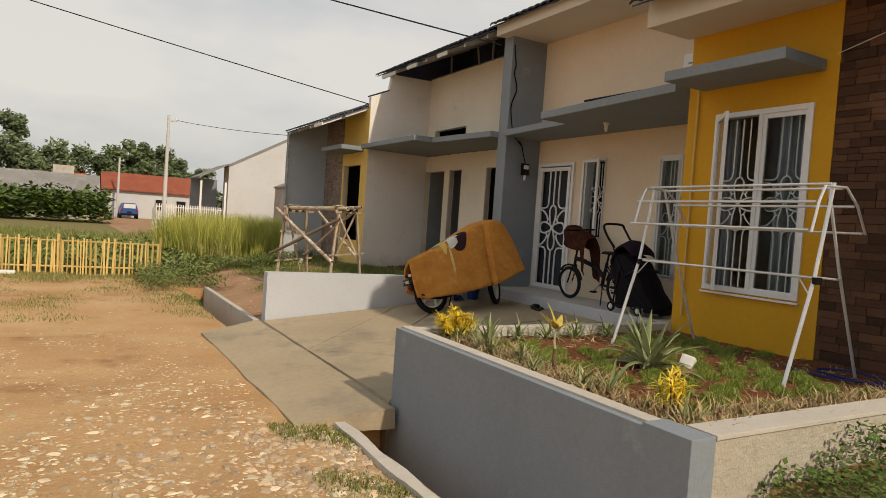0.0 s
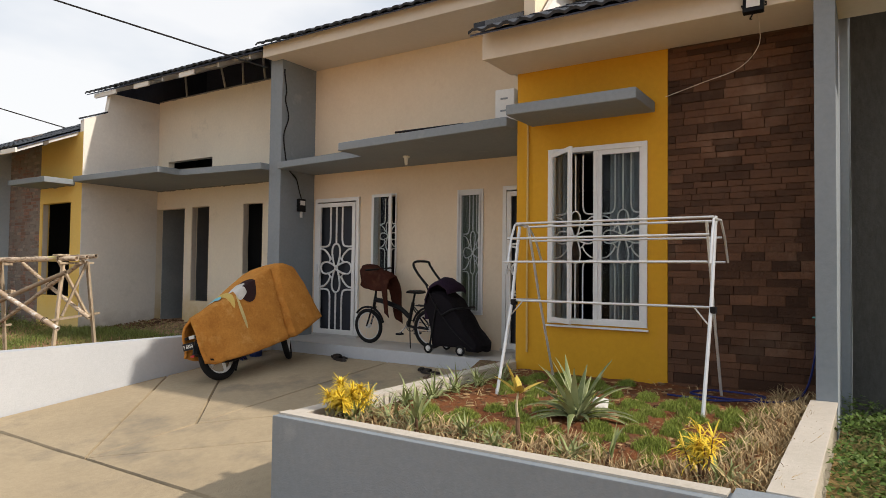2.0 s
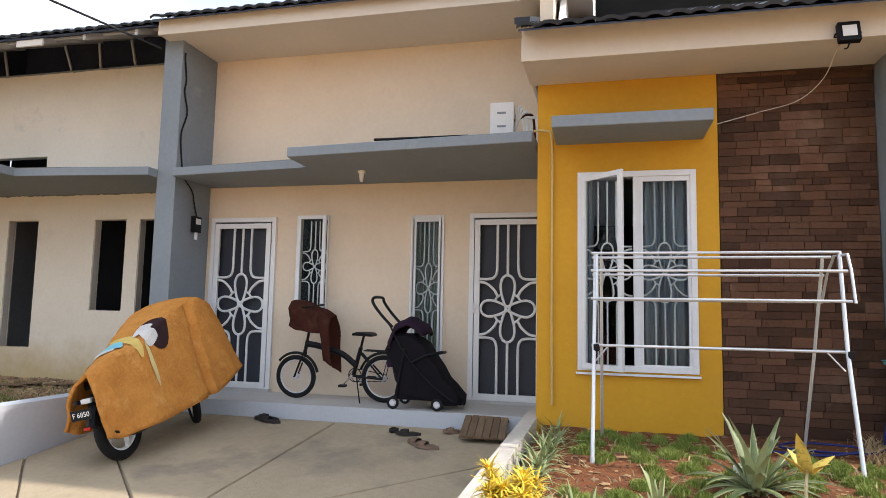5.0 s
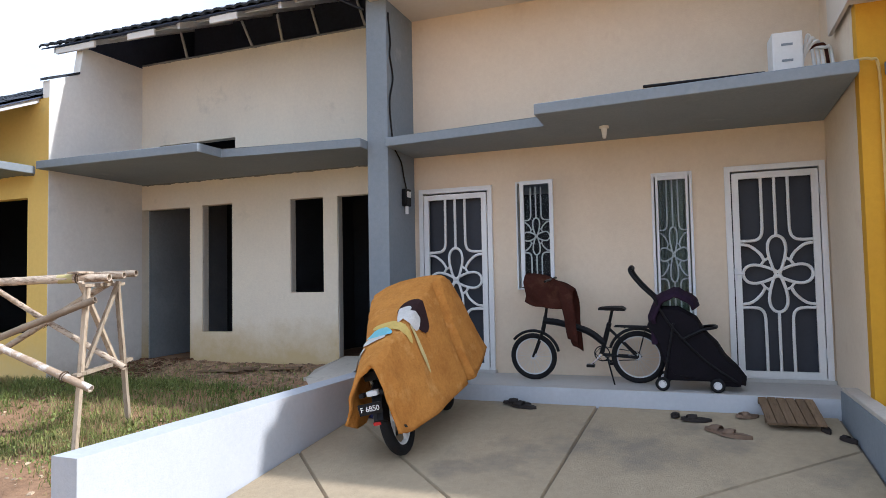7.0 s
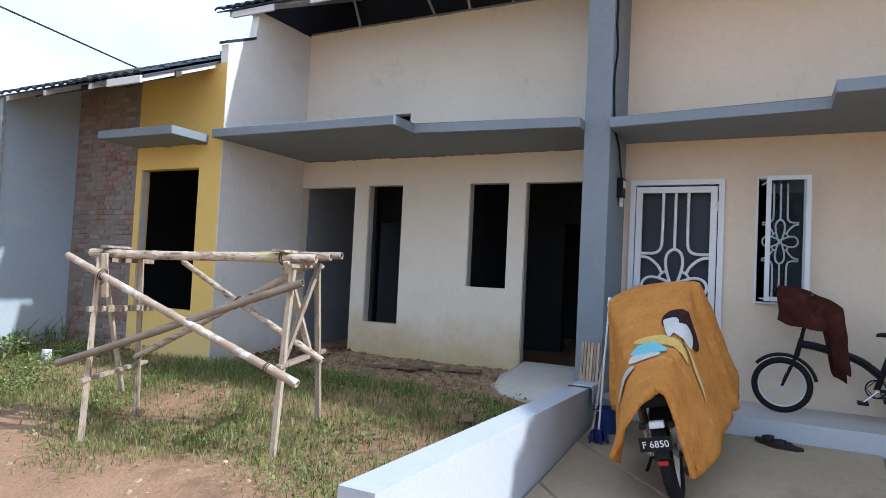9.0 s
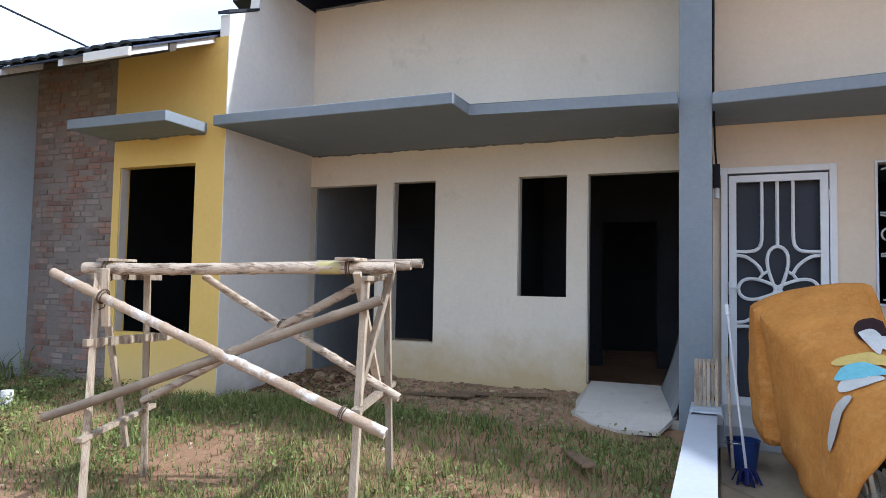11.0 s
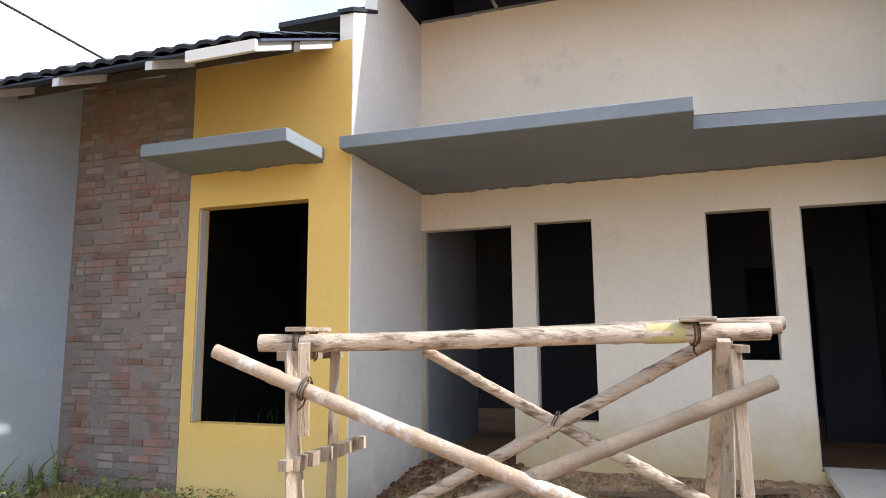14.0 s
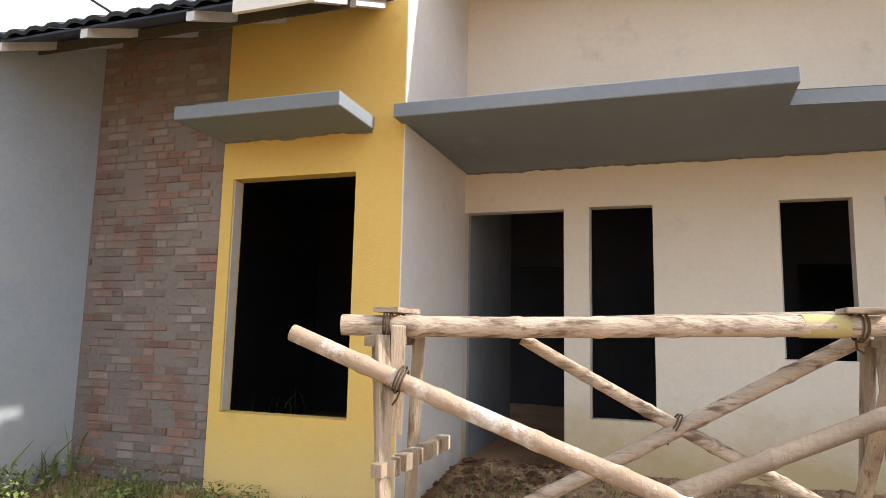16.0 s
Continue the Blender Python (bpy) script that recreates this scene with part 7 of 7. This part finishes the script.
crate()
ob = bmesh.new()
g = []
for i in range(15):
    u = i / 14
    row = []
    for j in range(9):
        v = j / 8
        s = -0.15 + 0.55 * u
        y = 8.76 if s < 0 else (8.76 + s if s < 0.22 else 8.985)
        z = 0.852 + (s if s < 0 else 0.0) - (max(0, s - 0.22) * 0.9) + 0.012 * noise.noise((u * 5, v * 5, 2))
        row.append(ob.verts.new((5.60 + 0.30 * v + 0.02 * noise.noise((u * 3, v * 3, 9)), y - (0.012 if s < 0 else 0), z)))
    g.append(row)
for a, b in zip(g, g[1:]):
    for j in range(8):
        ob.faces.new((a[j], b[j], b[j + 1], a[j + 1]))
M_RAG = surf("pale_rag", (0.55, 0.60, 0.64), (0.44, 0.48, 0.52), 0.95, 5, 40, 0.5, 80)
rag = tagged(part("rag", ob, M_RAG, None, "", True), "pale grey-blue rag hung over the low wall", "rag")
rag.modifiers.new("thick", "SOLIDIFY").thickness = 0.006


def mop():
    t = thing("mop", "long-handled mop leaning against the pillar", "mop", pose(0, 0, 0))
    foot, top = (5.30, 8.62, 0.53), (5.98, 8.73, 1.62)
    part("handle", tube(bmesh.new(), [foot, top], 0.009, 8), M_RIM, t, "dark metal handle", True)
    part("grip", tube(bmesh.new(), [tuple(a + (b - a) * 0.93 for a, b in zip(foot, top)), top], 0.015, 8), M_WHITEMETAL, t, "white plastic grip", True)
    bm = bmesh.new()
    rnd = random.Random(4)
    for i in range(40):
        a, r = rnd.uniform(0, 6.28), rnd.uniform(0.02, 0.12)
        tube(bm, [(foot[0], foot[1], foot[2] + 0.03), (foot[0] + r * 0.6 * math.cos(a), foot[1] + r * 0.5 * math.sin(a), foot[2] + 0.02), (foot[0] + r * math.cos(a), foot[1] + r * math.sin(a) * 0.8, slab_height(foot[0] + r * math.cos(a)) + 0.01)], 0.006, 4)
    part("mop_head", bm, M_HOSE, t, "dark blue mop strands", True)


mop()
tagged(part("stick", tube(bmesh.new(), [(5.42, 8.70, 0.525), (5.93, 8.73, 1.22)], 0.011, 8), M_PALEWOOD, None, "", True), "pale wooden stick leaning by the mop", "stick")


def bucket():
    t = thing("bucket", "small blue plastic bucket beside the low wall", "bucket", pose(5.60, 8.63, slab_height(5.60)))
    bm = bmesh.new()
    rings = [[bm.verts.new((r * math.cos(a), r * math.sin(a), z)) for a in (2 * math.pi * i / 20 for i in range(20))] for r, z in ((0.085, 0.0), (0.11, 0.20), (0.115, 0.20), (0.105, 0.195), (0.08, 0.015))]
    for a, b in zip(rings, rings[1:]):
        for i in range(20):
            bm.faces.new((a[i], a[(i + 1) % 20], b[(i + 1) % 20], b[i]))
    bm.faces.new(rings[0][::-1])
    bm.faces.new(rings[-1])
    part("pail", bm, M_BLUE, t, "", True)
    part("bail", tube(bmesh.new(), arc([(-0.11, 0, 0.19), (-0.09, 0.08, 0.18), (0, 0.12, 0.17), (0.09, 0.08, 0.18), (0.11, 0, 0.19)]), 0.004, 6), M_CHROME, t)


bucket()
tagged(part("white_pipe", tube(bmesh.new(), [(4.78, 15.18, 0.38), (4.78, 15.18, 0.62)], 0.055, 16), M_WHITE, None, "", True), "short white plastic pipe standing in the grass", "pipe")
for x, y, a, ln in ((5.2, 9.75, 25, 0.9), (6.35, 11.3, 80, 0.8), (6.55, 10.6, 95, 0.7), (6.45, 11.0, 70, 0.5)):
    tagged(part("plank", boxes((-ln / 2, ln / 2, -0.05, 0.05, 0, 0.02), bevel=0.004), M_OLDWOOD, None), "grey weathered plank lying on the ground", "plank", "loose planks").matrix_basis = pose(x, y, ground_z(x, y) + 0.015, 0, 4, a)

# ---- fence, lane end, far houses ----
M_FENCE = surf("split_bamboo_slat", (0.62, 0.44, 0.16), (0.50, 0.35, 0.12), 0.8, 5, 30, 0.4, 60, c=(0.40, 0.28, 0.11), cs=5, cpos=0.6, obrand=0.25)


def bamboo_fence():
    t = thing("bamboo_fence", "low fence of upright split bamboo across the lane end", "fence", pose(0, 15.6, 0))
    rnd = random.Random(9)
    x = -4.2
    while x < 1.62:
        w = rnd.uniform(0.022, 0.045)
        h = rnd.uniform(0.68, 0.80)
        part("slat", boxes((x, x + w, -0.012, 0.012, 0.04, 0.08 + h), bevel=0.0), M_FENCE, t).matrix_basis = Matrix.Translation((x, 0, 0)) @ Matrix.Rotation(rnd.uniform(-0.03, 0.03), 4, "Y") @ Matrix.Translation((-x, 0, 0))
        x += w + rnd.choice((0.015, 0.03, 0.05, 0.07))
    for z in (0.22, 0.76):
        part("rail", tube(bmesh.new(), [(-4.2, 0.03, z), (-1.3, 0.03, z + 0.02), (1.66, 0.03, z)], 0.02, 8), M_FENCE, t, "", True)
    for px in (-3.6, -1.9, -0.35, 1.64):
        part("post", tube(bmesh.new(), [(px, 0.05, 0.0), (px, 0.05, 0.92)], 0.03, 8), M_FENCE, t, "", True)


bamboo_fence()
tagged(part("stump", boxes((-0.28, 0.28, -0.09, 0.09, 0, 0.07), bevel=0.02), M_WHITE, None), "pale concrete lump at the foot of fence", "rubble").matrix_basis = pose(-1.35, 15.35, 0.08, 0, 0, 4)
M_REDROOF = surf("red_clay_roof", (0.30, 0.085, 0.045), (0.22, 0.06, 0.035), 0.85, 1.0, 14, 0.6, 12, c=(0.16, 0.06, 0.04), cs=0.8, cpos=0.58)
M_FARWALL = surf("far_white_wall", (0.56, 0.56, 0.56), (0.49, 0.49, 0.49), 0.9, 0.4, 6, 0.1, 12, c=(0.50, 0.47, 0.42), cs=0.5, cpos=0.6)
M_FARBEIGE = surf("far_stained_wall", (0.42, 0.375, 0.32), (0.34, 0.305, 0.26), 0.95, 0.5, 6, 0.3, 12, c=(0.50, 0.46, 0.41), cs=0.7, cpos=0.5)
M_FARGREY = surf("far_grey_roof", (0.26, 0.25, 0.24), (0.19, 0.18, 0.17), 0.9, 0.5, 6, 0.3, 8, c=(0.34, 0.32, 0.30), cs=0.8, cpos=0.55)
M_ORANGE = surf("orange_tank", (0.60, 0.12, 0.04), (0.50, 0.10, 0.03), 0.5, 2, 10, 0.05, 12)


def far_house(name, label, x0, x1, y0, y1, h, ridge, wall_m, roof_m, openings, axis="x", eave=0.4):
    t = thing(name, label, "house", pose(0, 0, 0))
    part("wall", boxes((x0, x1, y0, y1, -0.3, h)), wall_m, t)
    bm = bmesh.new()
    if axis == "x":
        ym = (y0 + y1) / 2
        prism(bm, [(y0 - eave, h - 0.05), (ym, ridge), (y1 + eave, h - 0.05), (y1 + eave, h + 0.06), (ym, ridge + 0.12), (y0 - eave, h + 0.06)], "x", x0 - eave, x1 + eave)
    else:
        xm = (x0 + x1) / 2
        prism(bm, [(x0 - eave, h - 0.05), (xm, ridge), (x1 + eave, h - 0.05), (x1 + eave, h + 0.06), (xm, ridge + 0.12), (x0 - eave, h + 0.06)], "y", y0 - eave, y1 + eave)
        part("gable", prism(bmesh.new(), [(x0, h), (x1, h), (xm, ridge)], "y", y0 + 0.01, y0 + 0.15), wall_m, t)
    part("roof", bm, roof_m, t)
    # black panels on the solid wall, the dark of the openings put into colour
    for kind, a, b, c, d in openings:
        o = part(kind, boxes((a, b, y0 - 0.05, y0 - 0.02, c, d)), M_BLACK, t)
        part("frame", boxes((a - 0.08, a, y0 - 0.08, y0 - 0.03, c, d + 0.08), (b, b + 0.08, y0 - 0.08, y0 - 0.03, c, d + 0.08), (a, b, y0 - 0.08, y0 - 0.03, d, d + 0.08)), M_FARWALL, o)
    return t


far_house("village_house", "low pale house with red clay tile roof", 3.1, 12.6, 80, 86, 3.0, 4.9, M_FARWALL, M_REDROOF, (("window", 8.2, 9.4, 1.0, 2.2), ("door", 10.4, 11.4, 0.0, 2.2)))
far_house("long_shed", "long grey low-roofed shed behind bushes", -12, 1.6, 62, 67, 2.3, 3.7, M_FARBEIGE, M_FARGREY, (("opening", -5.0, -3.6, 0.0, 2.0), ("opening", -2.0, -0.6, 0.0, 2.0)))
far_house("row_house", "white gable-ended row house beyond the field", 11.0, 26, 55, 57, 5.2, 9.4, M_FARWALL, M_FARGREY, (), "y", 0.05)
far_house("stained_house", "stained cement gable house behind tall grass", 13.5, 24.5, 40, 50, 3.6, 6.0, M_FARBEIGE, M_FARGREY, (), "y", 0.1)


def lean_to():
    t = thing("lean_to", "small grey lean-to carport beside row house", "carport", pose(0, 0, 0))
    part("roof", prism(bmesh.new(), [(8.7, 4.1), (10.95, 5.3), (10.95, 5.4), (8.7, 4.2)], "y", 54.6, 60), M_FARGREY, t)
    part("back_wall", boxes((8.8, 10.95, 59.5, 59.8, -0.2, 4.2)), M_GREY, t)
    for x in (8.8, 10.7):
        part("post", boxes((x, x + 0.15, 54.8, 54.95, -0.2, 3.85)), M_WHITE, t)


lean_to()


def water_tower():
    t = thing("water_tank", "orange water tank on a pale tower", "water tank", pose(-0.55, 70, 0))
    part("tower", boxes((-1.1, 0.6, -0.8, 0.8, 0, 4.7)), M_FARBEIGE, t)
    part("tank", tube(bmesh.new(), [(1.0, 0, 2.9), (1.0, 0, 4.1)], 0.6, 14), M_ORANGE, t, "", True)


water_tower()


def picket_gate():
    t = thing("picket_gate", "white metal picket fence by the lane", "fence", pose(0, 42, 0))
    for i in range(28):
        x = 4.3 + i * 0.135
        part("picket", boxes((x, x + 0.05, -0.02, 0.02, 0.15, 1.75)), M_WHITE, t)
    for z in (0.3, 1.55):
        part("rail", boxes((4.2, 8.1, 0.021, 0.05, z, z + 0.06)), M_WHITE, t)
    part("post", boxes((4.1, 4.3, -0.1, 0.1, 0, 1.5)), M_WHITE, t)


picket_gate()


def car():
    t = thing("car", "blue hatchback parked by the village house", "car", pose(5.25, 77, 0.0))
    prof = [(-0.85, 0.35), (0.85, 0.35), (0.87, 0.95), (0.72, 1.05), (0.60, 1.62), (-0.60, 1.62), (-0.72, 1.05), (-0.87, 0.95)]
    bm = prism(bmesh.new(), prof, "y", -1.8, 1.8)
    bmesh.ops.bevel(bm, geom=bm.edges[:], offset=0.06, segments=2, affect="EDGES")
    part("body", bm, surf("blue_car_paint", (0.03, 0.10, 0.32), (0.025, 0.08, 0.27), 0.3, 2, 10, 0.0, 10), t, "", True)
    # opaque pale colour stands in for the reflection in the glass
    part("rear_window", boxes((-0.56, 0.56, -1.83, -1.80, 1.08, 1.52), bevel=0.01), M_RIM, t, "rear window coloured pale for its reflection")
    for sx in (-1, 1):
        part("tail_lamp", boxes((0.70 * sx - 0.09, 0.70 * sx + 0.09, -1.84, -1.79, 0.75, 0.98), bevel=0.01), M_REDLAMP, t)
        for yy in (-1.2, 1.2):
            part("wheel", tube(bmesh.new(), [(0.70 * sx, yy, 0.3), (0.88 * sx, yy, 0.3)], 0.3, 18), M_RUBBER, t, "", True)
    part("bumper", boxes((-0.84, 0.84, -1.9, -1.8, 0.32, 0.55), bevel=0.03), M_BLACK, t)
    part("number_plate", boxes((-0.22, 0.22, -1.915, -1.90, 0.62, 0.74)), M_BLACK, t)


car()
M_POLE = surf("concrete_pole", (0.55, 0.54, 0.52), (0.46, 0.45, 0.43), 0.9, 1, 12, 0.2, 20)


def utility_pole(x, y, h, r, label):
    t = thing("utility_pole", label, "pole", pose(x, y, 0))
    part("shaft", tube(bmesh.new(), [(0, 0, -0.2), (0, 0, h)], r, 10, r1=r * 0.6), M_POLE, t, "", True)
    part("bracket", boxes((-0.05, 0.45, -0.04, 0.04, h - 0.35, h - 0.28)), M_POLE, t)
    part("insulator", tube(bmesh.new(), [(0.4, 0, h - 0.28), (0.4, 0, h - 0.15)], 0.05, 8), M_WHITE, t)


utility_pole(4.5, 40, 6.8, 0.13, "tall pale concrete utility pole in the field")
utility_pole(4.25, 78, 6.4, 0.16, "pale utility pole by the village house")
M_CABLE = surf("black_cable", (0.02, 0.02, 0.022), (0.015, 0.015, 0.016), 0.7, 5, 20, 0.0, 10)


def cable(a, b, sag, label):
    a, b = Vector(a), Vector(b)
    pts = [a + (b - a) * (i / 24) - Vector((0, 0, sag * 4 * (i / 24) * (1 - i / 24))) for i in range(25)]
    tagged(part("overhead_cable", tube(bmesh.new(), pts, 0.013, 6), M_CABLE, None, "", True), label, "cable", "overhead cables")


cable((6.08, 9.06, 4.80), (-9.0, 26.3, 11.25), 0.05, "black overhead cable from the grey pillar")
cable((11.6, 15.8, 4.10), (-30.0, 25.0, 12.2), 0.25, "black overhead cable passing behind the roofs")
cable((4.9, 40, 6.55), (12.0, 22.0, 5.0), 0.35, "thin overhead cable from the utility pole")

# ---- trees ----
M_BARK = surf("bark", (0.16, 0.12, 0.09), (0.10, 0.08, 0.06), 0.95, 2, 15, 0.6, 20)
M_LEAF = surf("tree_leaf", (0.075, 0.11, 0.05), (0.14, 0.175, 0.08), 0.7, 0.3, 3, 0.0, 10, island=0.5)


def tree(x, y, h, spread, seed, label, palm=False):
    t = thing("tree", label, "tree", pose(x, y, 0))
    rnd = random.Random(seed)
    trunk = tube(bmesh.new(), arc([(0, 0, -0.3), (rnd.uniform(-0.2, 0.2), 0, h * 0.35), (rnd.uniform(-0.4, 0.4), 0, h * 0.7)]), 0.24, 8, r1=0.1)
    clumps = []
    for i in range(22):
        a = rnd.uniform(0, 6.283)
        r = spread * rnd.uniform(0.15, 1.0)
        z = h * rnd.uniform(0.42, 0.97)
        r *= math.sqrt(max(0.12, 1 - ((z / h - 0.6) / 0.42) ** 2))
        c = Vector((r * math.cos(a), r * math.sin(a), z))
        clumps.append((c, spread * rnd.uniform(0.16, 0.42)))
        tube(trunk, [(0, 0, h * rnd.uniform(0.3, 0.6)), c * 0.6 + Vector((0, 0, h * 0.15)), c], 0.07, 5, r1=0.02)
    part("trunk", trunk, M_BARK, t, "", True)
    verts, faces = [], []
    for c, r in clumps:
        for k in range(170):
            d = Vector((rnd.gauss(0, 1), rnd.gauss(0, 1), rnd.gauss(0, 0.8))).normalized() * r * rnd.random() ** 0.45
            p = c + d
            u = Vector((rnd.gauss(0, 1), rnd.gauss(0, 1), rnd.gauss(0, 0.6))).normalized()
            v = u.orthogonal().normalized()
            s = rnd.uniform(0.15, 0.36)
            o = len(verts)
            verts += [p - u * s, p + v * s * 0.5, p + u * s, p - v * s * 0.5]
            faces.append((o, o + 1, o + 2, o + 3))
    me = bpy.data.meshes.new("crown")
    me.from_pydata(verts, [], faces)
    me.materials.append(M_LEAF)
    cr = new("crown", me)
    cr.parent = t
    return t


for i, (x, y, h, s) in enumerate(((-9.5, 92, 8.5, 4.0), (-6.0, 95, 11.2, 3.0), (-2.6, 90, 8.0, 3.6), (0.8, 96, 8.2, 3.8), (4.6, 94, 8.2, 3.4), (7.2, 95, 10.6, 2.6), (10.2, 96, 9.4, 3.6),
                                  (13.0, 98, 7.8, 2.8), (16.0, 100, 7.0, 2.6), (-13.5, 94, 9.0, 3.2), (-17.5, 92, 9.5, 3.4), (-22, 95, 9.0, 3.4))):
    tree(x, y, h, s, 80 + i, "broad green tree behind the village houses")
carpet("far_bushes", 9000, (-11.0, 2.4, 52, 58), M_WEED, "dark green bushes in front of the shed", 75, 0.4, lambda x, y: 0.0, 3.0)
carpet("far_hedge", 9000, (-45, 30, 100, 112), M_LEAF, "distant belt of dark green foliage", 76, 0.8, lambda x, y: 0.0, 6.0)
